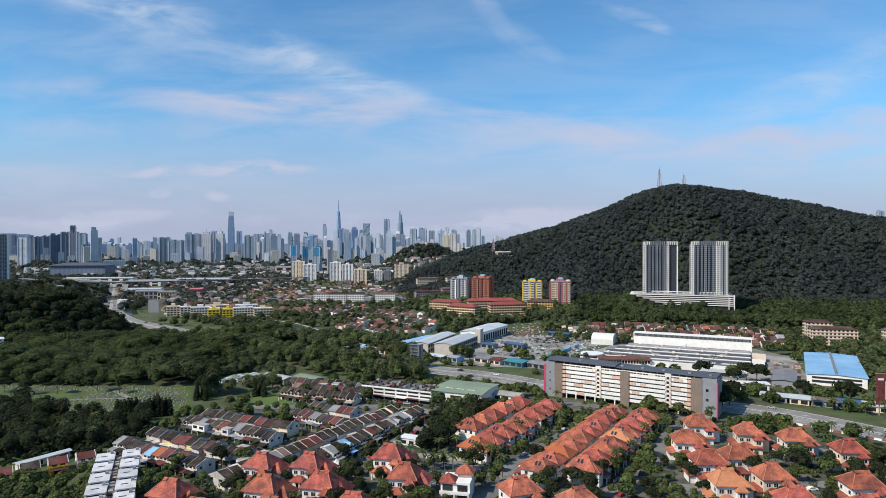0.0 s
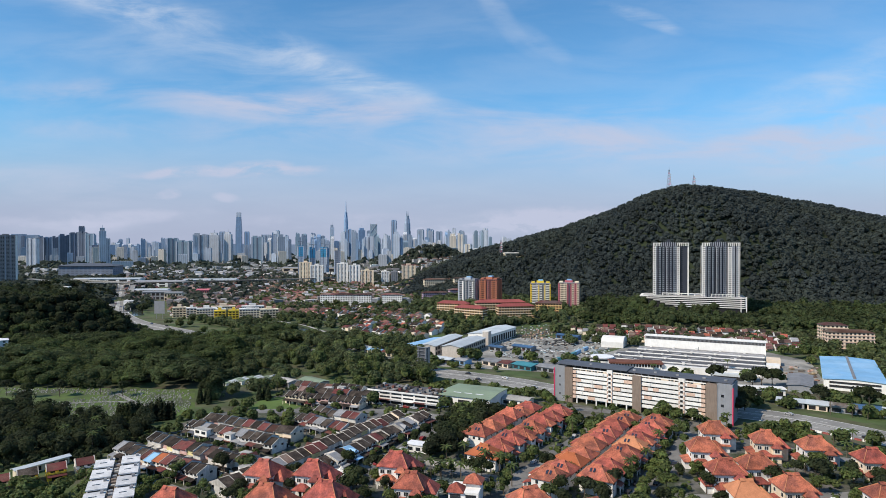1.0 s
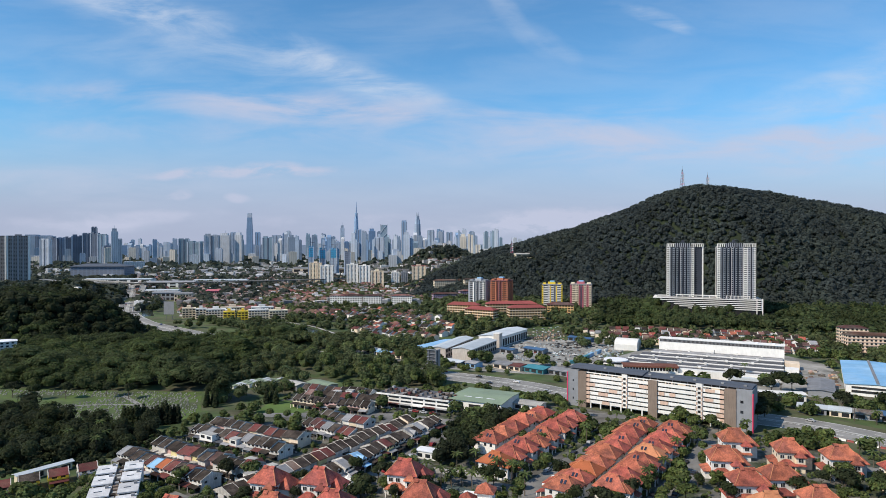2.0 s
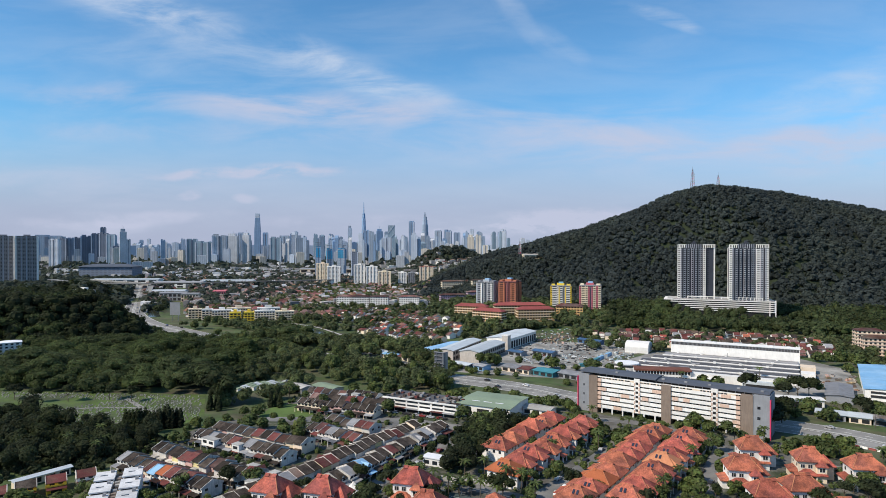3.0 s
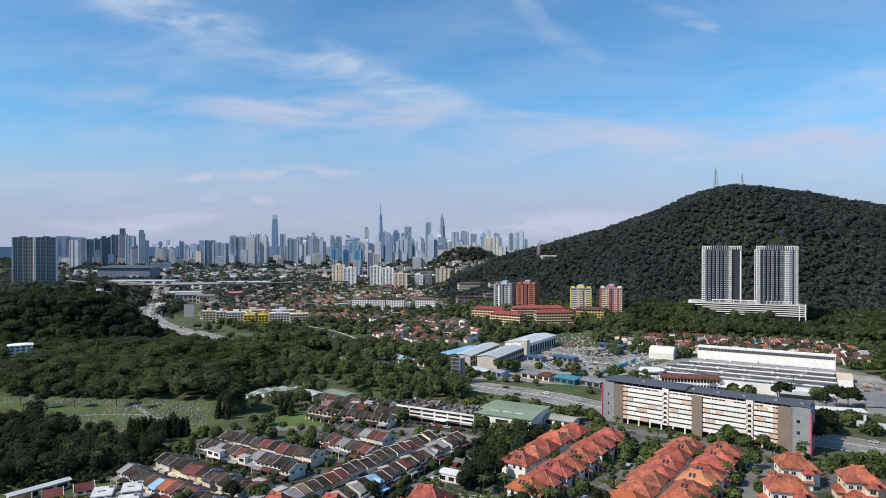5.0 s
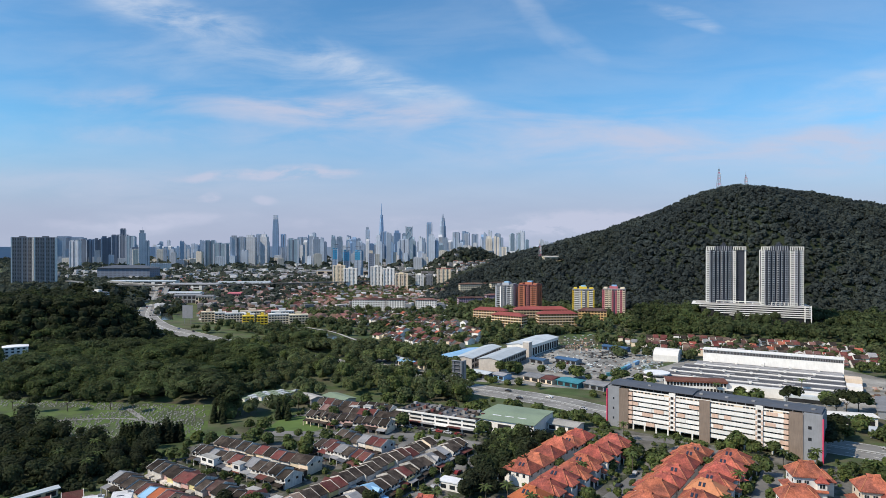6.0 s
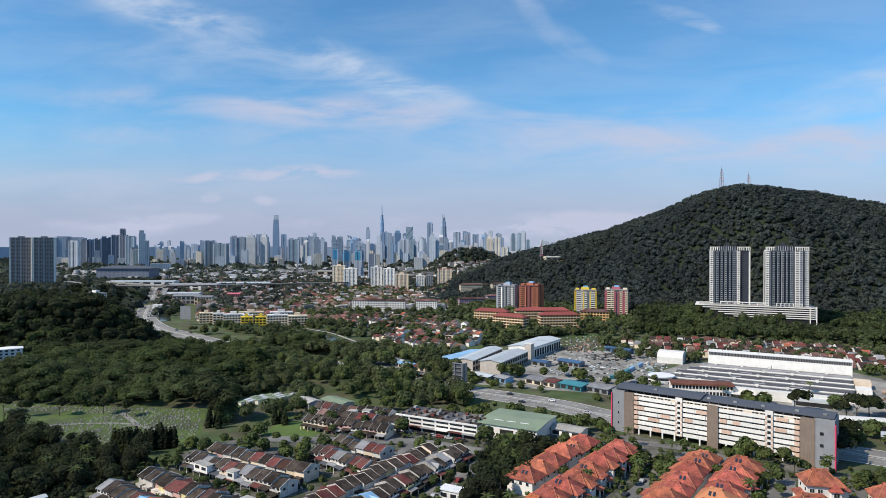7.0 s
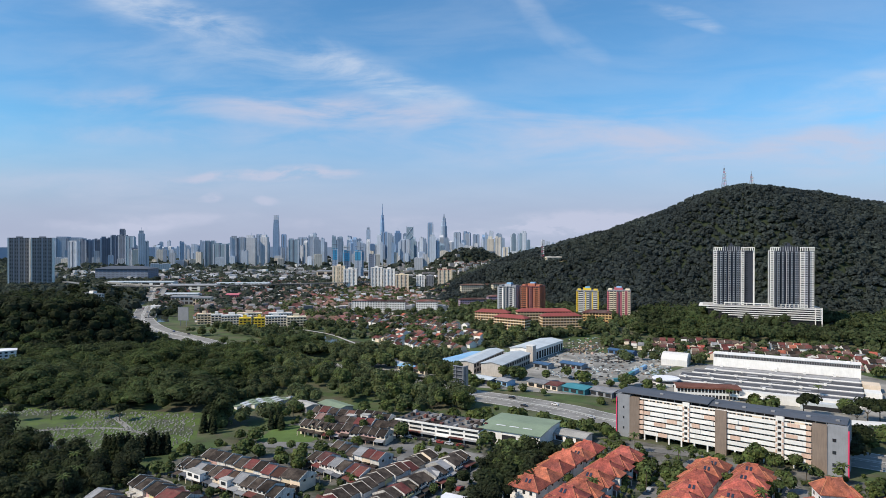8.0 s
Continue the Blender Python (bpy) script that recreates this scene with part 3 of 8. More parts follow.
def framed_window(key, parent, material, x, y, z, w, hgt, axis="y", out=-1):
    """A window pane with its white frame and sill as parts of the window."""
    def glass(s):
        s.box(-w / 2, -0.05, 0, w / 2, 0.05, hgt)

    def frame_(s):
        for x0, z0, x1, z1 in ((-w / 2 - 0.1, -0.1, w / 2 + 0.1, 0), (-w / 2 - 0.1, hgt, w / 2 + 0.1, hgt + 0.1), (-w / 2 - 0.1, 0, -w / 2, hgt), (w / 2, 0, w / 2 + 0.1, hgt), (-0.04, 0, 0.04, hgt)):
            s.box(x0, -0.09, z0, x1, 0.04, z1)
    ob = part("window", shared(f"{key}g{w}_{hgt}", GLASS, glass), GLASS, parent)
    ob.matrix_basis = Matrix.Translation((x, y, z)) @ (Matrix.Rotation(0, 4, "Z") if axis == "y" else Matrix.Rotation(-math.pi / 2 * out, 4, "Z"))
    part("frame", shared(f"{key}f{w}_{hgt}", WHITE, frame_), WHITE, ob, "white window frame")
    return ob


def bungalow(m, roof=None, wall=None, w=10.0, d=9.6, skylights=1, portico=1, seed=0):
    """A two-storey detached house: steep hipped roofs with gablets, skirt roofs over the ground floor, a lower side wing."""
    roof, wall = roof or TERRA, wall or WHITE
    h = thing("detached_house", m, f"{'cream' if wall is CREAM else 'white'} two-storey detached house with terracotta hipped roof", "house", "detached houses")
    k = f"{w}_{d}"
    e = 7.3
    part("wall", shared("bwall" + k, wall, lambda s: s.box(-w / 2, -d / 2, -2, w / 2, d / 2, e)), wall, h)
    main = Shape().hip(-w / 2 - 0.8, -d / 2 - 0.8, w / 2 + 0.8, d / 2 + 0.8, e, 4.1, ridge=abs(w - d) + 2.6, gab=0.75)
    part("roof", shared("broof" + k, roof, lambda s: s.hip(-w / 2 - 0.8, -d / 2 - 0.8, w / 2 + 0.8, d / 2 + 0.8, e, 4.1, ridge=abs(w - d) + 2.6, gab=0.75)), roof, h)
    part("ridge_tiles", shared("bcaps" + k, TERRA_PALE, lambda s: s.ridge_caps(main)), TERRA_PALE, h, "pale ridge tiles")
    rx = (abs(w - d) + 2.6) / 2 + 0.75
    for sgn in (-1, 1):
        part("gable_vent", shared(f"gvent{k}{sgn}", VOID, lambda s: profile(s, [(-0.9, e + 3.72), (0.9, e + 3.72), (0, e + 4.22)], *sorted((sgn * (rx - 0.1), sgn * (rx + 0.06))))), VOID, h, "dark gable vent")
    # lower wing on the far side
    part("wing", shared("wing" + k, wall, lambda s: s.box(w / 2, -d / 2 + 3.2, -2, w / 2 + 3.6, d / 2 + 0.8, 5.2)), wall, h)
    part("wing_roof", shared("wroof" + k, roof, lambda s: s.hip(w / 2 - 2.0, -d / 2 + 2.4, w / 2 + 4.4, d / 2 + 1.6, 5.2, 2.9)), roof, h)
    # skirt roof and annex on the sunny side
    part("annex", shared("annexw" + k, wall, lambda s: s.box(-w / 2 - 2.4, -d / 2 + 1, -2, -w / 2 + 0.1, d / 2 - 1.6, 3.0)), wall, h)

    def skirt(s):
        x0, x1, y0, y1 = -w / 2 - 3.1, -w / 2, -d / 2 + 0.3, d / 2 - 1.0
        s.face((x0, y0, 2.9), (x1, y0 + 0.9, 3.9), (x1, y1 - 0.9, 3.9), (x0, y1, 2.9)).face((x0, y0, 2.9), (x1, y0, 2.9), (x1, y0 + 0.9, 3.9)).face((x0, y1, 2.9), (x1, y1 - 0.9, 3.9), (x1, y1, 2.9))
        s.face((x0, y1, 2.7), (x1, y1, 2.7), (x1, y0, 2.7), (x0, y0, 2.7)).face((x0, y0, 2.7), (x0, y0, 2.9), (x0, y1, 2.9), (x0, y1, 2.7))
    part("skirt_roof", shared("leanl" + k, roof, skirt), roof, h)
    part("porch_roof", shared("leanf" + k, roof, lambda s: s.hip(-w / 2 - 0.2, -d / 2 - 3.2, w / 2 - 3.6, -d / 2 + 2.0, 3.0, 1.7)), roof, h)
    for x in (-w / 2 + 0.3, -0.8, w / 2 - 4.2):
        part("column", shared("bcol" + k, wall, lambda s: s.box(-0.2, -d / 2 - 2.8, -2, 0.2, -d / 2 - 2.4, 3.0)), wall, h).location.x = x
    if portico:
        part("bay", shared("bay" + k, wall, lambda s: s.box(w / 2 - 3.6, -d / 2 - 1.5, -2, w / 2 - 0.3, -d / 2, 6.0)), wall, h)
        part("bay_roof", shared("bayroof" + k, roof, lambda s: s.hip(w / 2 - 4.2, -d / 2 - 2.1, w / 2 + 0.3, -d / 2 + 1.6, 6.0, 1.9)), roof, h)
        framed_window("bay", h, wall, w / 2 - 1.95, -d / 2 - 1.5, 4.0, 1.8, 1.4)
        part("bay_skirt", shared("bayskirt" + k, roof, lambda s: profile(s, [(-d / 2 - 2.5, 2.7), (-d / 2 - 1.5, 3.2), (-d / 2 - 1.5, 3.4), (-d / 2 - 2.5, 2.9)], w / 2 - 3.9, w / 2)), roof, h)
    for x in (-w / 2 + 1.5, -w / 2 + 4.2):
        framed_window("up", h, wall, x, -d / 2, 4.7, 1.5, 1.3)
    part("door", shared("fdoor" + k, VOID, lambda s: pane(s, -1.4, 0.1, 4.2, 2.3, -d / 2)), VOID, h, "dark patio door")
    for y in (-d / 2 + 2.0, d / 2 - 2.4):
        framed_window("side", h, wall, -w / 2, y, 4.7, 1.3, 1.2, "x")
    framed_window("side", h, wall, w / 2, -d / 2 + 1.6, 4.6, 1.2, 1.2, "x", -1)
    if skylights:
        a = math.atan2(4.4, w / 2 + 0.9)
        for y in (-1.2, 1.0):
            ob = part("roof_panel", shared("panel", PANEL, lambda s: s.box(-0.9, -0.55, 0.02, 0.9, 0.55, 0.12)), PANEL, h, "dark solar water panel")
            ob.matrix_basis = Matrix.Translation((-w / 4 - 0.3, y, e + 4.4 * 0.53)) @ Matrix.Rotation(-a, 4, "Y")
    return h


def link_house(m, roof, skylights, group="orange-roofed linked houses", side=0):
    """A two-storey house of a close row: a broad hip roof with a cross hip towards the street (-y)."""
    w, d = 10.4, 13.6
    kind = {TERRA: "terracotta", TERRA_NEW: "bright orange", TERRA_PALE: "pale orange"}[roof]
    h = thing("linked_house", m, f"white two-storey house with {kind} hipped tile roof", "house", group)
    part("wall", shared("lwall", WHITE, lambda s: s.box(-w / 2 + 0.1, -d / 2 + 0.8, -2, w / 2 - 0.1, d / 2 - 0.8, 5.9)), WHITE, h)

    def top(s):
        return s.hip(-w / 2 - 0.5, -d / 2 - 0.4, w / 2 + 0.5, d / 2 + 0.4, 5.9, 3.7, ridge=3.4, gab=0.6)

    def cross(s):
        return s.hip(-w / 2 + 0.2, -d / 2 - 2.4, 1.2, 1.4, 5.6, 2.3, ridge=1.6)
    part("roof", shared("lroof", roof, top), roof, h)
    part("cross_roof", shared("lcross", roof, cross), roof, h)
    part("ridge_tiles", shared("lcaps", TERRA_PALE, lambda s: s.ridge_caps(top(Shape()), 0.1).ridge_caps(cross(Shape()), 0.09)), TERRA_PALE, h, "pale ridge tiles")
    part("bay", shared("lbayw", WHITE, lambda s: s.box(-w / 2 + 0.9, -d / 2 - 1.6, -2, 0.5, -d / 2 + 0.8, 5.6)), WHITE, h)

    def lean(s):
        profile(s, [(-d / 2 - 3.6, 2.8), (-d / 2 + 0.8, 4.0), (-d / 2 + 0.8, 4.2), (-d / 2 - 3.6, 3.0)], 0.6, w / 2 - 0.4)
    part("porch_roof", shared("lporch", roof, lean), roof, h)
    for x in (0.9, w / 2 - 0.7):
        part("column", shared("lcol", WHITE, lambda s: s.box(-0.2, -d / 2 - 3.3, -2, 0.2, -d / 2 - 2.9, 2.9)), WHITE, h).location.x = x
    part("window", shared("lw1", GLASS, lambda s: pane(s, -2.2, 4.0, 2.4, 1.3, -d / 2 - 1.6)), GLASS, h)
    part("window", shared("lw2", GLASS, lambda s: pane(s, 2.9, 4.4, 1.8, 1.1, -d / 2 + 0.8)), GLASS, h)
    for x in (-3.0, 2.6):
        part("window", shared("lw3", GLASS, lambda s: pane(s, 0, 4.0, 1.4, 1.2, d / 2 - 0.8, flip=-1)), GLASS, h).location.x = x
    part("door", shared("ldoor", VOID, lambda s: pane(s, 2.8, 0.1, 3.6, 2.3, -d / 2 + 0.8)), VOID, h, "dark patio door")
    for x in (side,) if side else ():
        for y in (-3.4, 0.4, 3.6):
            part("window", shared("lw4", GLASS, lambda s: s.box(-0.16, -0.6, 3.9, 0.06, 0.6, 5.1)), GLASS, h).location = (x * (w / 2 - 0.05), y, 0)
    if skylights:
        a = math.atan2(3.7, w / 2 + 0.5)
        for y in (-0.8, 0.8):
            ob = part("roof_panel", shared("lpanel", PANEL, lambda s: s.box(-0.9, -0.45, 0.10, 0.9, 0.45, 0.2)), PANEL, h, "dark solar water panel")
            ob.matrix_basis = Matrix.Translation((skylights * 2.5, y + 0.9, 5.9 + 3.7 * (1 - 2.5 / (w / 2 + 0.5)))) @ Matrix.Rotation(a * skylights, 4, "Y")


def link_row(a, b, face, seed, special=()):
    rng = random.Random(seed)
    a, b = Vector((*a, 0)), Vector((*b, 0))
    d = b - a
    n = round(d.length / 10.6)
    ang = math.degrees(math.atan2(d.y, d.x)) + (0 if face > 0 else 180)
    for i in range(n):
        c = a + d * ((i + 0.5) / n)
        roof = dict(special).get(i, TERRA)
        grow = Matrix.Diagonal((1, rng.uniform(0.88, 0.96), rng.uniform(0.93, 1.08), 1))
        link_house(at(c.x, c.y, ang + rng.uniform(-1, 1), rng.uniform(-0.3, 0.4)) @ grow, roof, (1 if face > 0 else -1) * (-1) if rng.random() < 0.6 else 0, side=0 if i else (-1 if face > 0 else 1))


def lane_point(along_, across):
    """A place by its distance along and across the estate's lanes."""
    return 0.534 * along_ + 0.845 * across, 0.845 * along_ - 0.534 * across


link_row(lane_point(262, -153.5), lane_point(328, -153.5), -1, 11)
link_row(lane_point(238, -137), lane_point(328, -136), 1, 12, [(0, TERRA_NEW)])
link_row(lane_point(227, -102), lane_point(337, -102), -1, 13, [(2, TERRA_NEW)])
link_row(lane_point(238, -87), lane_point(337, -87), 1, 14, [(4, TERRA_PALE)])

for x, y, turn, v in ((123, 302, 0, 0), (140, 288, -4, 1), (157, 279.5, 0, 0), (171, 264, 2, 1), (121, 257, 8, 0), (123.5, 235, 8, 1),
                      (108, 277, 0, 0), (104, 229, 4, 2), (106, 251, 5, 0), (151.5, 226, 4, 0), (188, 254, 0, 1), (170, 226, 4, 1), (140, 205, 0, 0), (120, 212, 4, 0),
                      (-96, 220, -8, 0), (-72, 248, -6, 1), (-64, 224, -6, 0), (-53, 248, -6, 1), (-44, 227, -6, 0), (-22, 258, -4, 0), (-14.5, 236, -2, 1),
                      (27, 222, 30, 0), (46, 212, 30, 1), (-80, 203, -6, 0), (-56, 204, -6, 1), (-30, 208, 0, 0)):
    bungalow(at(x, y + 2, turn - 8) @ Matrix.Diagonal((1.03, 1.03, 1.12, 1)), [TERRA, TERRA, TERRA_PALE][v], WHITE if v != 1 or x < 0 else CREAM, 10.0 + (v == 0), 9.6, skylights=(int(x) % 2), portico=1)


# ---- the long apartment block ----
def long_block():
    """Seven storeys of access balconies over an open ground floor, between grey towers; x runs along the front, which looks along -y."""
    L, D, fh, g = 100.0, 15.0, 2.47, 3.0
    ang = math.degrees(math.atan2(338 - 394.4, 149.7 - 63.9))
    h = thing("apartment_block", at(63.9, 394.4, ang), "long white apartment block with open balconies and dark roof", "building")
    nf = 7
    top = g + nf * fh
    for x in range(12, 98, 4):
        part("roof_post", shared("roofpost", STEEL, lambda s: s.box(-0.12, 1.8, 0, 0.12, 2.1, 1.5)), STEEL, h).location = (x, 0, g + 7 * fh)
    part("top_band", Shape().box(11.5, 0, top, L - 13.2, 0.2, top + 0.6), WHITE, h, "white roof parapet")
    part("core", Shape().box(9, 2.2, g, L - 9, D - 1, top), CREAM, h, "shaded inner wall behind the balconies")
    for x0, x1, m_ in ((0, 6.5, GREYW), (L - 7.5, L, GREYW)):
        part("end_tower", Shape().box(x0, -0.4, -3, x1, D, top + 1.0), m_, h, "grey end wall")
    for x0, x1 in ((6.5, 11.5), (47.5, 52.5), (L - 13.2, L - 7.5)):
        part("stair_tower", Shape().box(x0, -0.7, -3, x1, 6, top + 0.4), BROWNW, h, "brown stair shaft")
    part("edge", Shape().box(L, -0.9, -3, L + 0.5, 1.4, top - 0.6), ROSE, h, "bright pink edge strip")
    part("edge", Shape().box(-0.5, -0.9, -3, 0, 1.4, top - 0.6), ROSE, h, "bright pink edge strip")
    rng = random.Random(4)
    for f in range(nf):
        z = g + f * fh
        for x0, x1 in ((11.5, 47.5), (52.5, L - 13.2)):
            part("balcony_front", Shape().box(x0, 0, z, x1, 0.2, z + 1.72), WHITE, h, "white balcony parapet")
            part("floor_slab", Shape().box(x0, 0.2, z - 0.2, x1, 2.3, z), WHITE, h)
            n = int((x1 - x0) / 3.4)
            for i in range(n):
                if rng.random() < 0.8:
                    cx = x0 + (i + 0.5) * (x1 - x0) / n
                    part("door", shared("flatdoor", VOID, lambda s: s.box(-0.5, 2.1, 0, 0.5, 2.2, 2.1)), VOID, h).location = (cx - 0.6, 0, z)
                    part("window", shared("flatwin", GLASS, lambda s: s.box(-0.7, 2.12, 1.0, 0.7, 2.2, 2.1)), GLASS, h).location = (cx + 0.9, 0, z)
    # deeper balcony boxes, and peach frames that step up and down the front
    for f in range(nf):
        z = g + f * fh
        for x0, x1 in ((11.5, 32.4), (36.0, 47.5), (52.5, 72.6), (76.2, L - 13.2)):
            x = x0 + rng.uniform(0.2, 2.0)
            while x < x1 - 3.0:
                w = min(rng.uniform(2.6, 6.2), x1 - x - 0.2)
                if rng.random() < 0.5:
                    peach = rng.random() < 0.5
                    up = rng.uniform(1.62, 1.86)
                    part("accent" if peach else "balcony_box", Shape().box(x, -rng.uniform(0.12, 0.3), z, x + w, 0, z + up), PEACH if peach else WHITE, h, "peach painted balcony panel" if peach else "white projecting balcony")
                x += w + rng.uniform(0.3, 3.4)
    for x0 in (32.6, 72.8):
        part("stair_slot", Shape().box(x0, -0.5, g, x0 + 3.2, 0.05, top + 1.6), WHITE, h, "white stair shaft with openings")
        for f in range(nf):
            part("slot_opening", shared("slotwin", VOID, lambda s: s.box(0.9, -0.56, 0.9, 2.3, -0.48, 2.2)), VOID, h).location = (x0, 0, g + f * fh)
            part("accent", shared("slotpeach", PEACH, lambda s: s.box(0.0, -0.6, 0.0, 0.7, -0.45, 1.7).box(2.5, -0.6, 0.0, 3.2, -0.45, 1.7)), PEACH, h, "peach painted panel").location = (x0, 0, g + f * fh)
    for x in (11.6, L - 15.4):
        for f in range(nf):
            part("accent", shared("endpeach", PEACH, lambda s: s.box(0, -0.5, 0, 2.0, 0.02, 1.75)), PEACH, h, "peach painted panel").location = (x, 0, g + f * fh)
    for x in range(14, 90, 6):
        if not 45 < x < 53:
            part("column", shared("pilotis", WHITE, lambda s: s.box(-0.35, 0, -3, 0.35, 0.7, 3.0)), WHITE, h).location.x = x
    for x in range(14, 90, 6):
        part("column", shared("pilotis2", WHITE, lambda s: s.box(-0.35, 8, -3, 0.35, 8.7, 3.0)), WHITE, h).location.x = x
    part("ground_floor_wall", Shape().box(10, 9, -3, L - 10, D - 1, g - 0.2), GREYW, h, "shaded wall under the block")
    # Solid near-black block stands for the shade in the open roof gap.
    part("roof_void", Shape().box(9, 3.0, top, L - 1, D - 1, top + 1.3), VOID, h, "near-black block for the shade under the roof")
    r = Shape()
    profile(r, [(0.4, top + 2.1), (D * 0.5, top + 2.8), (D + 1, top + 2.2), (D + 1, top + 1.9), (0.4, top + 1.85)], 0.5, 44)
    part("roof", r, DARKROOF, h, "dark grey sloping roof")
    r = Shape()
    profile(r, [(1.6, top + 1.5), (D * 0.5, top + 2.1), (D + 1, top + 1.6), (D + 1, top + 1.35), (1.6, top + 1.3)], 44, L - 0.5)
    part("roof", r, DARKROOF, h, "dark grey sloping roof")
    for x in (20, 46, 58, 70, 84, 95):
        part("roof_hatch", Shape().box(x, 5, top + 1.6, x + 1.6, 6.2, top + (3.1 if x < 44 else 2.5)), GREYROOF, h)
    for k in range(3):
        part("window", Shape().box(L - 5.6, -0.47, g + 1 + k * 5.2, L - 4.2, -0.4, g + 2.4 + k * 5.2), GLASS, h)
        part("window", Shape().box(3, -0.47, g + 1 + k * 5.2, 3.7, -0.4, g + 2.2 + k * 5.2), GLASS, h)


long_block()
along((63.9, 394.4), (149.7, 338), 8, 6)
along((72, 403), (158, 346), 8, 8)
along((240, 815), (380, 760), 12, 20)
along((235, 798), (370, 745), 12, 14)


def slab_block(name, m, w, d, floors, wall, label, fh=3.0, roof=None, bays=None, band=None, group="", rise=2.0, category="building", stripes=None, win=GLASS, flat=True, ww=0.24):
    """A block of flats: storeys with ledges, and a window in every bay."""
    h = thing(name, m, label, category, group, room=d / 2 + 4)
    ax = m.to_3x3() @ Vector((w / 2, 0, 0))
    o = m.translation
    along((o.x - ax.x, o.y - ax.y), (o.x + ax.x, o.y + ax.y), 10, d / 2 + 4)
    H = floors * fh
    part("wall", Shape().box(-w / 2, -d / 2, -6, w / 2, d / 2, H), wall, h)
    bays = bays or max(2, int(w / 3.3))
    sb = max(2, int(d / 3.6))
    s = Shape()
    for f in range(floors):
        z = f * fh + 0.9
        for i in range(bays):
            x = -w / 2 + (i + 0.5) * w / bays
            for y, o in ((-d / 2, -0.12), (d / 2, 0.12)):
                s.box(x - w / bays * ww, min(y, y + o), z, x + w / bays * ww, max(y, y + o), z + fh * 0.5)
        for i in range(sb):
            y = -d / 2 + (i + 0.5) * d / sb
            for x, o in ((-w / 2, -0.12), (w / 2, 0.12)):
                s.box(min(x, x + o), y - d / sb * ww, z, max(x, x + o), y + d / sb * ww, z + fh * 0.5)
    tagged(part("glazing", s, win, h), kind="stuff")
    if band:
        s = Shape()
        for f in range(floors):
            s.box(-w / 2 - 0.5, -d / 2 - 0.5, f * fh - 0.15, w / 2 + 0.5, d / 2 + 0.5, f * fh + 0.55)
        tagged(part("ledge_banding", s, band, h), kind="stuff")
    for x0, x1, m_ in stripes or ():
        part("pier", Shape().box(x0, -d / 2 - 0.9, -6, x1, d / 2 + 0.9, H + 0.6), m_, h)
    if roof and not flat:
        part("roof", Shape().hip(-w / 2 - 0.8, -d / 2 - 0.8, w / 2 + 0.8, d / 2 + 0.8, H, rise), roof, h)
    else:
        part("parapet", Shape().box(-w / 2 - 0.2, -d / 2 - 0.2, H, w / 2 + 0.2, d / 2 + 0.2, H + 1.0), roof or wall, h)
        part("lift_room", Shape().box(-w * 0.16, -d * 0.2, H + 1.0, w * 0.14, d * 0.25, H + 4.0), wall, h)
    return h


# ---- twin condominium towers on their podium ----
NAVY = mat("slate_blue_wall", (0.032, 0.038, 0.054), 0.7, 0.1, 0.2, 1.0, 0.05)
PALEW = mat("pale_grey_wall", (0.36, 0.38, 0.42), 0.7, 0.1, 0.2, 1.0, 0.05)
BLUEPANEL = mat("blue_grey_spandrel", (0.12, 0.155, 0.20), 0.45, 0.1, 0.2, 1.0, 0.05, spec=0.5)


def bayed(h, w, d, H, floors, cols, base=-8.0, rail=0.9):
    """Front and back of a tower as upright bays: each of its own breadth, wall and projection, with windows or open balconies."""
    fh = H / floors
    win, slab = Shape(), Shape()
    for a, b, m_, out, kind in cols:
        a, b = (a - 0.5) * w, (b - 0.5) * w
        for sgn in (-1, 1):
            face = d / 2 + out
            y0, y1 = sorted((sgn * (d / 2 - 3.4), sgn * face))
            part("bay", Shape().box(a, y0, base, b, y1, H - (0.0 if out < 0.5 else 1.2)), m_, h)
            for f in range(floors):
                z = f * fh
                if kind == "w":
                    y0, y1 = sorted((sgn * (face - 0.05), sgn * (face + 0.12)))
                    g = (b - a) * 0.33
                    win.box((a + b) / 2 - g, y0, z + 0.8, (a + b) / 2 + g, y1, z + fh * 0.72)
                elif kind == "b":
                    y0, y1 = sorted((sgn * face, sgn * (face + 1.3)))
                    slab.box(a + 0.15, y0, z - 0.1, b - 0.15, y1, z + rail)
                    y0, y1 = sorted((sgn * (face - 0.05), sgn * (face + 0.1)))
                    win.box(a + 0.5, y0, z + 0.2, b - 0.5, y1, z + fh * 0.86)
    tagged(part("glazing", win, GLASS, h), kind="stuff")
    return slab


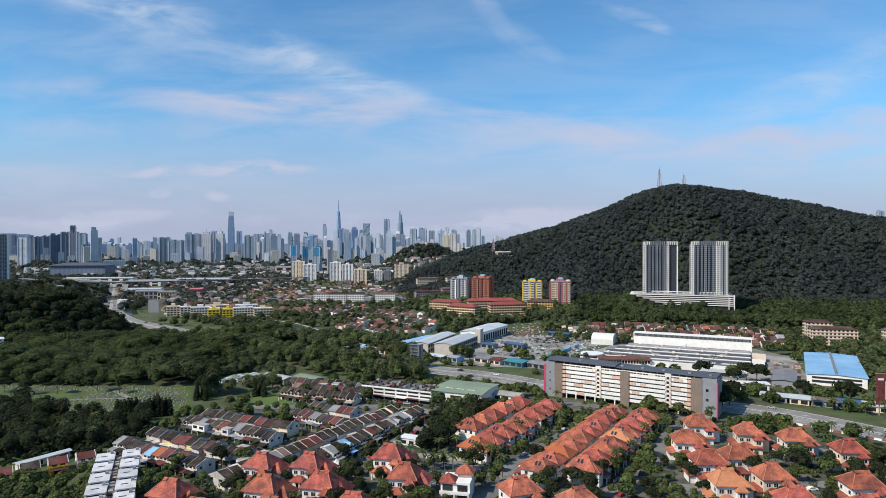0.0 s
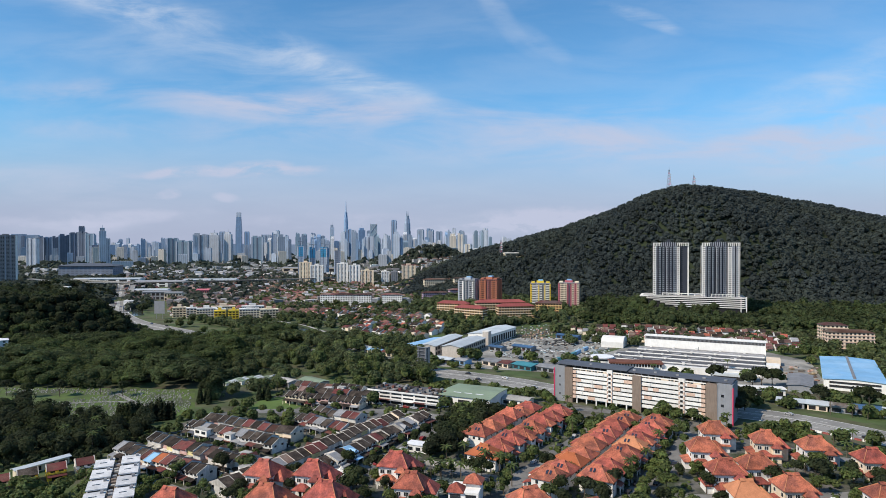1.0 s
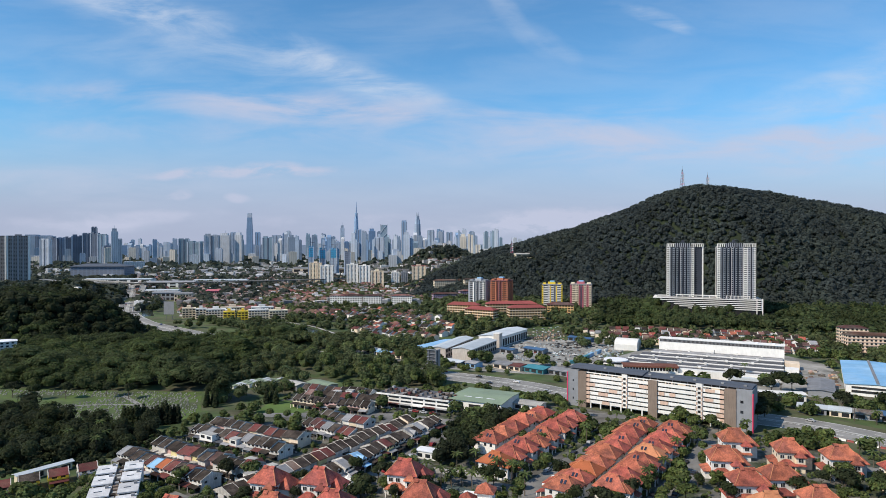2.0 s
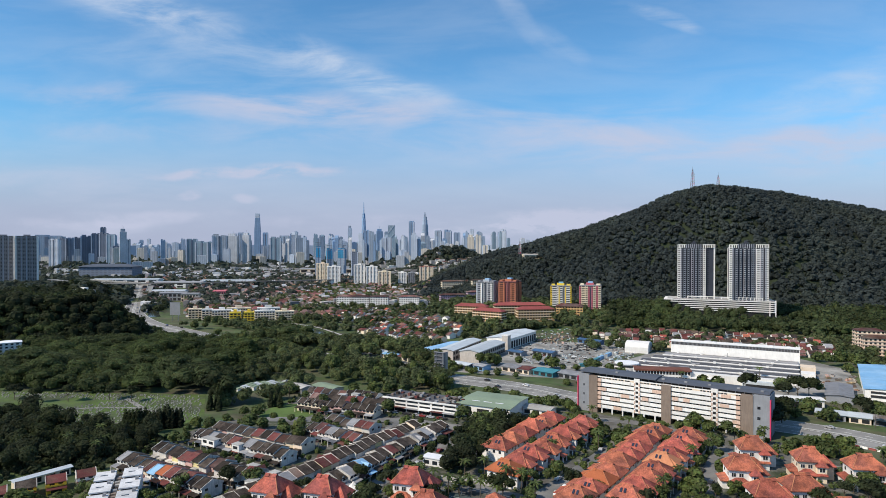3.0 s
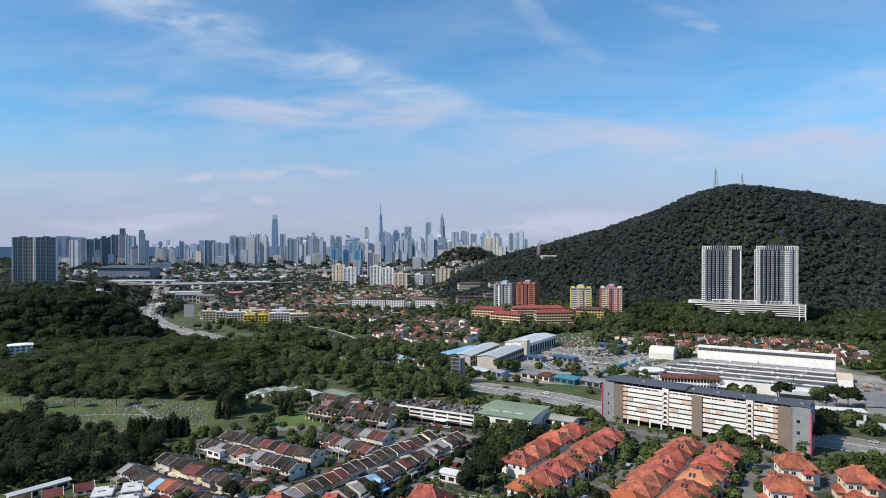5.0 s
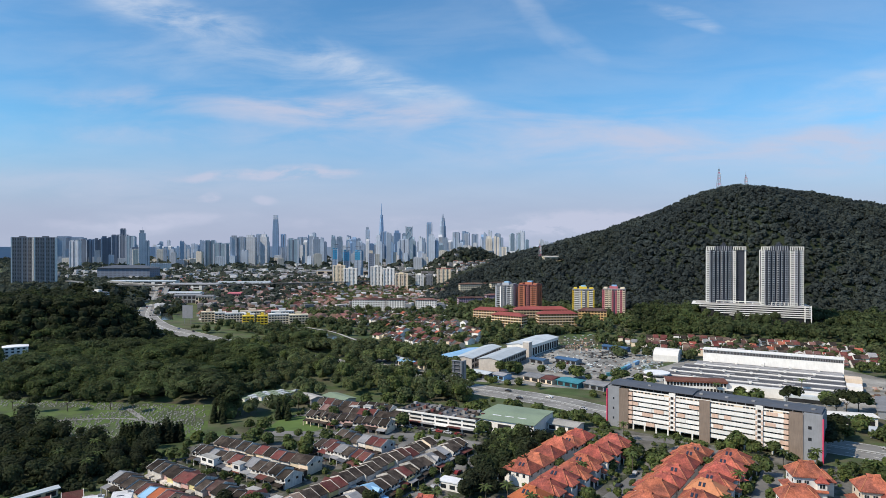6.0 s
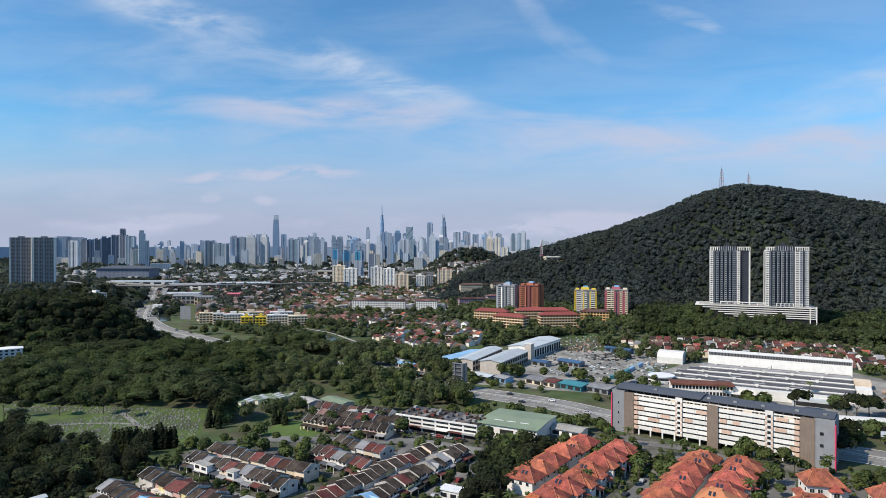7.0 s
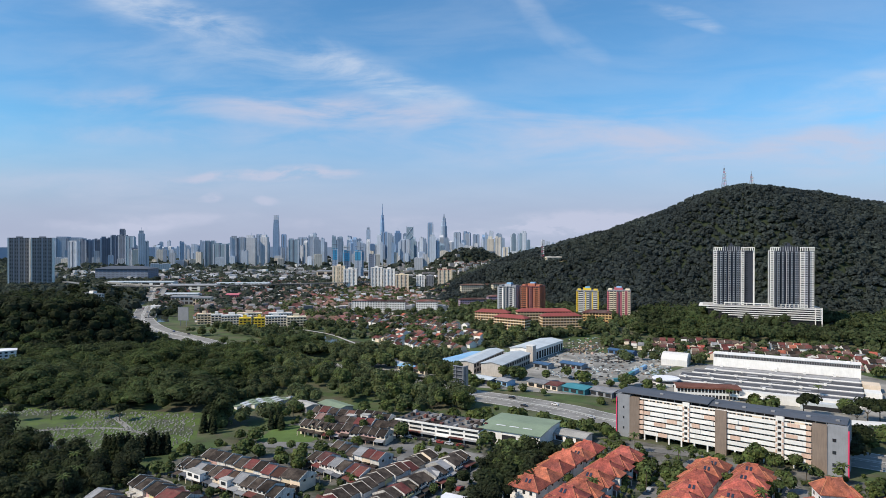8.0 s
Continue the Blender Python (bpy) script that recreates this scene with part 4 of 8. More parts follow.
def condo_tower(m, right, w=42.0, d=21.0, H=68.0, floors=28):
    h = thing("condominium_tower", m, "tall slate-grey and white condominium tower with stacked balconies", "tower block", "twin condominium towers")
    fh = H / floors
    part("core", Shape().box(-w / 2 + 1.5, -d / 2 + 1.5, -8, w / 2 - 1.5, d / 2 - 1.5, H), NAVY, h)
    cols = [(0.0, 0.08, WHITE, 0.4, "w"), (0.08, 0.12, PALEW, -0.6, "b"), (0.125, 0.165, NAVY, 0.0, "w"), (0.165, 0.22, BLUEPANEL, 0.5, "b"), (0.225, 0.265, NAVY, -0.8, "w"), (0.27, 0.32, BLUEPANEL, 0.5, "b"), (0.325, 0.365, NAVY, -1.2, ""),
            (0.37, 0.43, PALEW, 0.2, "b"), (0.435, 0.47, NAVY, -1.2, ""), (0.475, 0.52, BLUEPANEL, 0.5, "b"), (0.525, 0.56, NAVY, -0.6, "w"), (0.565, 0.61, BLUEPANEL, 0.4, "b"), (0.615, 0.665, PALEW, -0.8, "b")] + right
    slab = bayed(h, w, d, H, floors, cols, rail=0.55)
    tagged(part("balcony_banding", slab, PALEW, h), kind="stuff")
    for k, (y0, y1, m_) in enumerate(((-0.45, -0.3, WHITE), (-0.24, -0.02, NAVY), (0.04, 0.24, PALEW), (0.3, 0.5, WHITE))):
        for sgn in (-1, 1):
            x0, x1 = sorted((sgn * (w / 2 - 1.6), sgn * (w / 2 + 0.1 * k)))
            part("side_bay", Shape().box(x0, y0 * d, -8, x1, y1 * d, H - 1), m_, h)
    for x in [k * w for k in (-0.49, -0.45, -0.41, -0.36, -0.31, 0.19, 0.24, 0.29, 0.34, 0.4, 0.445, 0.49)]:
        part("crown_fin", shared("fin_crown", WHITE, lambda s: s.box(-0.4, -d / 2 - 0.3, H - 0.5, 0.4, -d / 2 + 0.6, H + 3.6)), WHITE, h).location.x = x
    for a, b in ((-0.5, -0.28), (0.17, 0.5)):
        part("crown_beam", Shape().box(a * w, -d / 2 - 0.4, H + 2.9, b * w, -d / 2 + 0.7, H + 3.7), WHITE, h, "white roof frame")
    part("dark_crown", Shape().box(-0.28 * w, -d / 2 + 0.8, H - 1, 0.15 * w, d / 2 - 1, H + 4.0), NAVY, h, "slate-blue roof storey")
    for k in range(8):
        part("crown_rib", shared("ribcrown", PALEW, lambda s: s.box(-0.3, -d / 2 + 0.4, H - 1, 0.3, -d / 2 + 0.8, H + 4.2)), PALEW, h).location.x = (-0.26 + 0.055 * k) * w
    part("penthouse", Shape().box(-w * 0.13, -d * 0.3, H, w * 0.0, d * 0.3, H + 6.0), NAVY, h)
    part("water_tank", Shape().box(-w * 0.09, -d * 0.2, H + 6.0, -w * 0.03, d * 0.1, H + 8.2), NAVY, h)
    return h


# Left tower: the navy bay at right has side-face shade put into its colour.
condo_tower(pose(277, 806, 24, 0, 0, -18), [(0.68, 0.75, WHITE, 0.9, "w"), (0.755, 0.85, PALEW, -1.6, "w"), (0.855, 0.95, NAVY, -3.0, "w"), (0.96, 1.0, WHITE, -2.0, "")])
condo_tower(pose(328, 780, 24, 0, 0, -18), [(0.68, 0.785, WHITE, 0.9, "w"), (0.79, 0.86, PALEW, 0.2, "w"), (0.865, 0.90, NAVY, -1.0, "w"), (0.905, 0.945, PALEW, -0.2, "w"), (0.95, 1.0, WHITE, -0.6, "w")])


def podium():
    h = thing("car_park_podium", pose(306, 786, 7.6, 0, 0, -20), "white banded car park podium below the towers", "car park")
    # Near-black core carries the shade inside the open decks as colour.
    part("core", Shape().box(-60, -11, -8, 49, 24, 22.5), VOID, h)
    for k in range(6):
        x0 = (-30, -40, -46, -54, -62, -70)[k]
        part("deck", Shape().box(x0, -12.4, 10.1 + k * 2.3, 50, 25, 11.0 + k * 2.3), WHITE, h, "white deck parapet")
    part("terrace", Shape().box(-66, -9, 22.6, 49, 24, 23.2), CONCRETE, h)
    for k in range(6):
        part("end_frame", Shape().box(44, -13, 10.1 + k * 2.3, 51, 14, 11.0 + k * 2.3), WHITE, h)
    for x in (44.2, 50.2):
        part("end_frame", Shape().box(x, -13.2, 2, x + 1.0, -12.2, 24), WHITE, h)
    for x0, x1 in ((-44, 2), (12, 38)):
        part("pergola_beam", Shape().box(x0, -9.5, 25.6, x1, -8.3, 26.4), WHITE, h, "white pergola beam on the terrace")
        for k in range(7):
            x = x0 + 0.6 + k * (x1 - x0 - 1.2) / 6
            part("pergola_post", Shape().box(x - 0.4, -9.4, 23.2, x + 0.4, -8.6, 25.6), WHITE, h)


podium()

# ---- point blocks before the hill ----
PINK = mat("dusty_pink_wall", (0.45, 0.13, 0.16), 0.75, 0.1, 0.2, 1.0, 0.05)
YELLOW = mat("yellow_wall", (0.72, 0.52, 0.06), 0.75, 0.1, 0.2, 1.0, 0.05)
MAUVE = mat("mauve_wall", (0.36, 0.27, 0.34), 0.75, 0.1, 0.2, 1.0, 0.05)




def point_block(x, y, w, d, turn, H, cols, label, core, rail):
    """A point block of flats: coloured piers between stacks of open balconies, a blue tank on the roof."""
    floors = 16
    h = thing("point_block", at(x, y, turn, -5), label, "tower block", "point blocks below the hill", room=d / 2 + 6)
    part("core", Shape().box(-w / 2 + 1, -d / 2 + 1.2, -6, w / 2 - 1, d / 2 - 1.2, H), core, h)
    slab = bayed(h, w, d, H, floors, cols)
    tagged(part("balcony_banding", slab, rail, h), kind="stuff")
    for k, yy in enumerate((-0.3, 0.05, 0.35)):
        for sgn in (-1, 1):
            x0, x1 = sorted((sgn * (w / 2 - 1.2), sgn * (w / 2 + 0.3)))
            part("side_pier", Shape().box(x0, (yy - 0.1) * d, -6, x1, (yy + 0.1) * d, H), cols[k][2], h)
    part("parapet", Shape().box(-w / 2, -d / 2, H, w / 2, d / 2, H + 0.9), core, h)
    part("lift_room", Shape().box(-w * 0.2, -d * 0.25, H + 0.9, w * 0.16, d * 0.25, H + 3.6), cols[0][2], h)
    part("roof_tank", Shape().box(-3, -3, H + 3.6, 3, 3, H + 5.2), BLUEROOF, h, "blue roof tank")
    for a, b in ((-0.46, -0.3), (0.28, 0.46)):
        part("roof_room", Shape().box(a * w, -d * 0.4, H + 0.9, b * w, d * 0.2, H + 2.4), cols[-1][2], h)
    return h


DIMRED = mat("dark_red_wall", (0.20, 0.075, 0.075), 0.75, 0.1, 0.2, 1.0, 0.05)
SALMON = mat("salmon_wall", (0.42, 0.155, 0.09), 0.75, 0.1, 0.2, 1.0, 0.05, streak=0.15)
point_block(26, 878, 25, 20, -25, 40, [(0, 0.07, PALEW, 0.5, ""), (0.07, 0.26, PALEW, -0.8, "b"), (0.26, 0.33, WHITE, 0.6, ""), (0.34, 0.44, NAVY, -2.0, "w"), (0.45, 0.52, GREYW, 0.4, "w"), (0.52, 0.62, NAVY, -2.0, ""), (0.63, 0.82, PALEW, -0.6, "b"), (0.83, 0.9, WHITE, 0.5, "w"), (0.9, 1, GREYW, 0.0, "w")], "grey and white point block with balconies", GREYW, PALEW)
point_block(55, 868, 25, 20, -25, 41, [(0, 0.08, SALMON, 0.5, "w"), (0.08, 0.28, SALMON, -0.8, "b"), (0.29, 0.36, SALMON, 0.6, ""), (0.37, 0.48, DIMRED, -2.0, "w"), (0.49, 0.58, DIMRED, 0.2, "w"), (0.59, 0.66, NAVY, -2.0, ""), (0.67, 0.76, SALMON, 0.6, "w"), (0.77, 0.92, SALMON, -0.8, "b"), (0.92, 1, SALMON, 0.5, "w")], "orange-red point block with dark balconies", DIMRED, SALMON)
point_block(120, 850, 26, 18, -8, 37, [(0, 0.07, YELLOW, 0.5, "w"), (0.07, 0.3, PALEW, -0.8, "b"), (0.31, 0.38, WHITE, 0.3, "w"), (0.385, 0.43, YELLOW, 0.7, ""), (0.44, 0.58, PALEW, -0.6, "b"), (0.59, 0.68, NAVY, -1.6, "w"), (0.69, 0.735, YELLOW, 0.6, ""), (0.74, 0.94, PALEW, -0.6, "b"), (0.94, 1, YELLOW, 0.4, "w")], "white point block with bright yellow piers", GREYW, WHITE)
point_block(157, 845, 27, 18, -14, 38, [(0, 0.09, PINK, 0.5, "w"), (0.09, 0.27, CREAM, -0.6, "b"), (0.28, 0.4, CREAM, -0.2, "b"), (0.41, 0.48, PINK, 0.7, "w"), (0.49, 0.55, DIMRED, -1.4, ""), (0.56, 0.63, PINK, 0.6, "w"), (0.64, 0.76, CREAM, -0.6, "b"), (0.77, 0.87, PINK, 0.4, "w"), (0.87, 1, CREAM, -0.4, "b")], "cream point block with dusty pink piers", GREYW, CREAM)
OCHRE = mat("ochre_school_wall", (0.58, 0.36, 0.16), 0.75, 0.10, 0.2, 1.0, 0.10, streak=0.1)
for x, y, w, turn in ((4, 800, 40, -20), (24, 758, 38, -32), (62, 800, 62, 6), (78, 770, 44, 10)):
    slab_block("school_block", at(x, y, turn, 2.0), w, 12, 4, OCHRE, "ochre school block with red hipped roof", roof=PINKROOF, flat=False, band=CREAM, group="red-roofed school blocks", rise=3.2, ww=0.34)
slab_block("school_block", at(124, 806, -10), 32, 14, 4, OCHRE, "ochre block with brown hipped roof", roof=REDROOF, flat=False, group="red-roofed school blocks", rise=3, ww=0.34)
for x, y, w in ((-24, 1010, 42), (12, 1022, 30), (-20, 1120, 55), (20, 1090, 30)):
    slab_block("low_flats", at(x, y, 15), w, 12, 4, MAUVE if y < 1050 else CREAM, "mauve low-rise flats under the hill" if y < 1050 else "cream low-rise flats among trees", roof=REDROOF, flat=False, group="low flats", rise=2)

STONEW = mat("brown_grey_wall", (0.27, 0.255, 0.255), 0.75, 0.1, 0.2, 1.0, 0.05)
for x, y in ((-1108, 1490), (-1058, 1500)):
    slab_block("residential_tower", at(x, y, 30), 44, 24, 36, STONEW, "very tall brown-grey residential tower with pale ribs", fh=3.2, group="pair of tall towers", stripes=[(-22.6, -20, WHITE), (-11, -10, PALEW), (-1, 1, PALEW), (10, 11, PALEW), (20, 22.6, WHITE)], ww=0.3)

# ---- left and middle distance flats ----
for x, y, w, turn, m_ in ((-185, 962, 22, 0, WHITE), (-160, 960, 26, 0, WHITE), (-132, 958, 26, 0, WHITE), (-88, 960, 30, 0, WHITE)):
    slab_block("walk_up_flats", at(x, y, turn), w, 12, 6, m_, "white six-storey walk-up flats with hipped roofs", roof=REDROOF, flat=False, group="white walk-up flats", rise=2.4)
for x, y, w, turn, m_ in ((-352, 824, 16, 22, CREAM), (-334, 819, 13, 22, WHITE), (-312, 812, 24, 20, WHITE), (-291, 804, 12, 20, WHITE), (-285, 785, 13, 20, YELLOW), (-269, 788, 12, 20, YELLOW), (-256, 808, 24, 20, WHITE), (-229, 802, 22, 20, CREAM), (-300, 838, 30, 20, CREAM), (-262, 842, 28, 20, WHITE)):
    slab_block("estate_flats", at(x, y, turn), w, 10, 4, m_, "bright yellow four-storey estate flats" if m_ is YELLOW else "white four-storey estate flats", band=YELLOW if m_ is YELLOW else CREAM, group="yellow and white estate flats", ww=0.32)
for x, y, w, H, m_, r in ((-338, 1480, 28, 52, CREAM, None), (-308, 1462, 30, 46, WHITE, None), (-252, 1480, 26, 48, WHITE, None), (-222, 1470, 26, 46, WHITE, None), (-184, 1405, 28, 38, CREAM, None), (-146, 1420, 18, 33, WHITE, None), (-126, 1424, 15, 34, GREYW, None), (-92, 1400, 30, 40, CREAM, PINKROOF)):
    slab_block("apartment_tower", at(x, y, 8), w, 18, int(H / 3), m_, "tall cream apartment tower" if m_ is CREAM else "tall white apartment tower", roof=r, stripes=[(-w * 0.5, -w * 0.40, m_), (-w * 0.2, -w * 0.1, m_), (w * 0.1, w * 0.2, m_), (w * 0.4, w * 0.5, m_)], group="white apartment towers", ww=0.19)


# ---- roads and water ----
def ribbon(name, pts, width, material, label, category, lift=0.08, offset=0.0, smooth=6, keep=True, level=None):
    """A strip along a plan line, draped on the ground."""
    p = [Vector((*q, 0)) for q in pts]
    fine = []
    for i in range(len(p) - 1):
        a, b, c, d = p[max(i - 1, 0)], p[i], p[i + 1], p[min(i + 2, len(p) - 1)]
        for k in range(smooth):
            t = k / smooth
            fine.append(0.5 * ((2 * b) + (c - a) * t + (2 * a - 5 * b + 4 * c - d) * t * t + (3 * b - a - 3 * c + d) * t ** 3))
    fine.append(p[-1])
    s = Shape()
    for i, q in enumerate(fine):
        d = (fine[min(i + 1, len(fine) - 1)] - fine[max(i - 1, 0)]).normalized()
        side = Vector((d.y, -d.x, 0))
        for o in (offset - width / 2, offset + width / 2):
            r = q + side * o
            s.v.append((r.x, r.y, (float(terrain(r.x, r.y)) if level is None else level) + lift))
        if keep:
            c, e = q + side * offset, fine[min(i + 1, len(fine) - 1)] + side * offset
            for k in range(max(1, int((e - c).length / 14))):
                r = c.lerp(e, k / max(1, int((e - c).length / 14)))
                BUILT.append((r.x, r.y, width / 2 + 2))
    s.f = [(2 * i, 2 * i + 1, 2 * i + 3, 2 * i + 2) for i in range(len(fine) - 1)]
    return sheet(name, s, material, label, category)


HIGHWAY = [(-880, 1700), (-731, 1404), (-632, 1210), (-526, 1002), (-458, 872), (-385, 771), (-324, 715), (-252, 653), (-150, 578), (-90, 532), (-26, 484), (10.5, 463), (43, 442), (68, 420), (120, 390), (178, 357), (200, 336), (219, 311), (260, 262), (330, 180)]
ribbon("highway", HIGHWAY, 27, HIGHTOP, "wide grey dual carriageway crossing the valley", "road", 0.10)
ribbon("highway_verge", HIGHWAY, 34, VERGE, "rough green verge along the highway", "verge", 0.05, -4, keep=False)
ribbon("median", HIGHWAY, 1.6, CONCRETE, "pale concrete median of the highway", "median", 0.30, 0, keep=False)
for o in (-12.6, 12.6, -1.6, 1.6):
    ribbon("edge_line", HIGHWAY, 0.35, PAINT, "white painted edge line", "road marking", 0.14, o, keep=False)


def lane_marks():
    h = tagged(new("lane_marks"), "broken white lane marks on the highway", "road marking", "", "structure")
    k = 0
    for (x0, y0), (x1, y1) in zip(HIGHWAY[9:17], HIGHWAY[10:18]):
        d = Vector((x1 - x0, y1 - y0, 0))
        n = int(d.length / 9)
        u = d.normalized()
        for i in range(n):
            c = Vector((x0, y0, 0)) + u * (i + 0.5) * 9
            for o in (-7.0, 7.0):
                q = c + Vector((u.y, -u.x, 0)) * o
                ob = part("dash", shared("dash", PAINT, lambda s: s.box(-1.6, -0.12, 0, 1.6, 0.12, 0.03)), PAINT, h)
                ob.matrix_basis = pose(q.x, q.y, 0.13 + float(terrain(q.x, q.y)), 0, 0, math.degrees(math.atan2(u.y, u.x)))
                k += 1


lane_marks()
ribbon("river", [(-660, 1400), (-596, 1240), (-528, 1089), (-447, 905), (-412, 838)], 14, WATER, "narrow brown river in a straight channel", "river", 0.12)
ribbon("river_bank", [(-632, 1400), (-566, 1240), (-498, 1085), (-410, 896), (-368, 806), (-300, 742), (-225, 678)], 34, VERGE, "grassy river embankment", "bank", 0.06)
pond = Shape()
pond.face(*[(x, y, 0.15) for x, y in ((-236, 758), (-222, 722), (-200, 700), (-172, 694), (-147, 682), (-156, 708), (-176, 734), (-205, 756))])
sheet("retention_pond", pond, WATER, "still grey-green retention pond", "pond")
BUILT += [(-198, 728, 26), (-166, 706, 17), (-218, 745, 14)]
ribbon("pond_wall", [(-240, 795), (-205, 768), (-171, 737), (-146, 700), (-120, 660)], 3, CONCRETE, "pale concrete pond edge", "wall", 0.9)

yard = Shape()
yard.face(*[(x, y, 0.04) for x, y in ((-158, 300), (-100, 208), (-40, 196), (60, 196), (200, 196), (215, 262), (160, 330), (70, 386), (36, 398), (-10, 410), (-60, 425), (-108, 424), (-112, 380), (-140, 352))])
sheet("estate_ground", yard, YARD, "patchy paved yards between the houses", "pavement")
for k, (pts, w) in enumerate((([(-144, 319), (-82, 284), (-72, 278)], 6), ([(-156, 281), (-104, 249), (-97, 238)], 6), ([(-76, 272), (-66, 296), (-42, 348), (-36, 366)], 7), ([(-50, 250), (-41, 268), (-22, 305), (-5, 338), (0, 352)], 7),
                   ([(-112, 366), (-70, 366), (-36, 366), (-6, 354)], 9), ([(26, 262), (52, 300), (76, 336), (96, 360)], 9), ([(62, 236), (84, 268), (106, 300), (120, 326)], 9),
                   ([(0, 274), (14, 266), (26, 258), (20, 240), (0, 222), (-30, 196)], 7), ([(120, 326), (96, 362), (66, 374)], 8), ([(88, 246), (112, 244), (150, 248), (176, 246), (205, 236)], 7), ([(150, 306), (178, 284), (204, 262)], 7))):
    ribbon("street", pts, w, ASPHALT, "grey asphalt estate street", "road", 0.09 + 0.014 * k)
DEEPBLUE = mat("deep_blue_metal_roof", (0.05, 0.105, 0.20), 0.5, 0.15, 0.1, 0.8, 0.15, streak=0.08)
BEIGE = mat("beige_works_wall", (0.50, 0.455, 0.41), 0.8, 0.12, 0.25, 1.5, 0.08, streak=0.15)
CLAYROOF = mat("red_brown_roof_band", (0.16, 0.065, 0.045), 0.8, 0.25, 0.2, 1.5, 0.1, streak=0.15)
SAWROOF = mat("weathered_grey_decking", (0.085, 0.085, 0.092), 0.7, 0.25, 0.12, 1.2, 0.1, streak=0.1)
RUSTROOF = mat("rusty_iron_roof", (0.19, 0.145, 0.12), 0.8, 0.35, 0.25, 1.6, 0.35, streak=0.3, second=(0.30, 0.29, 0.28))
WORKYARD = mat("stained_yard_gravel", (0.29, 0.28, 0.26), 0.9, 0.35, 0.06, 0.8, 0.0, second=(0.17, 0.167, 0.155))
lot = Shape()
lot.face(*[(x, y, 0.05) for x, y in ((-140, 555), (-92, 520), (20, 490), (110, 465), (130, 480), (120, 560), (165, 600), (150, 700), (110, 735), (30, 690), (-40, 640))])
sheet("yard_ground", lot, WORKYARD, "bare pale concrete and gravel works yard", "pavement")
lot = Shape()
lot.face(*[(x, y, 0.06) for x, y in ((110, 478), (215, 425), (255, 440), (290, 520), (275, 570), (170, 600), (120, 540))])
sheet("factory_ground", lot, WORKYARD, "worn concrete factory yard", "pavement")
lawn = Shape()
lawn.face(*[(x, y, 0.07) for x, y in ((-118, 372), (-94, 363), (-88, 376), (-92, 396), (-108, 400), (-116, 390))])
sheet("playing_field", lawn, LAWN, "bright green mown playing field", "lawn")
BUILT += [(-103, 382, 18)]


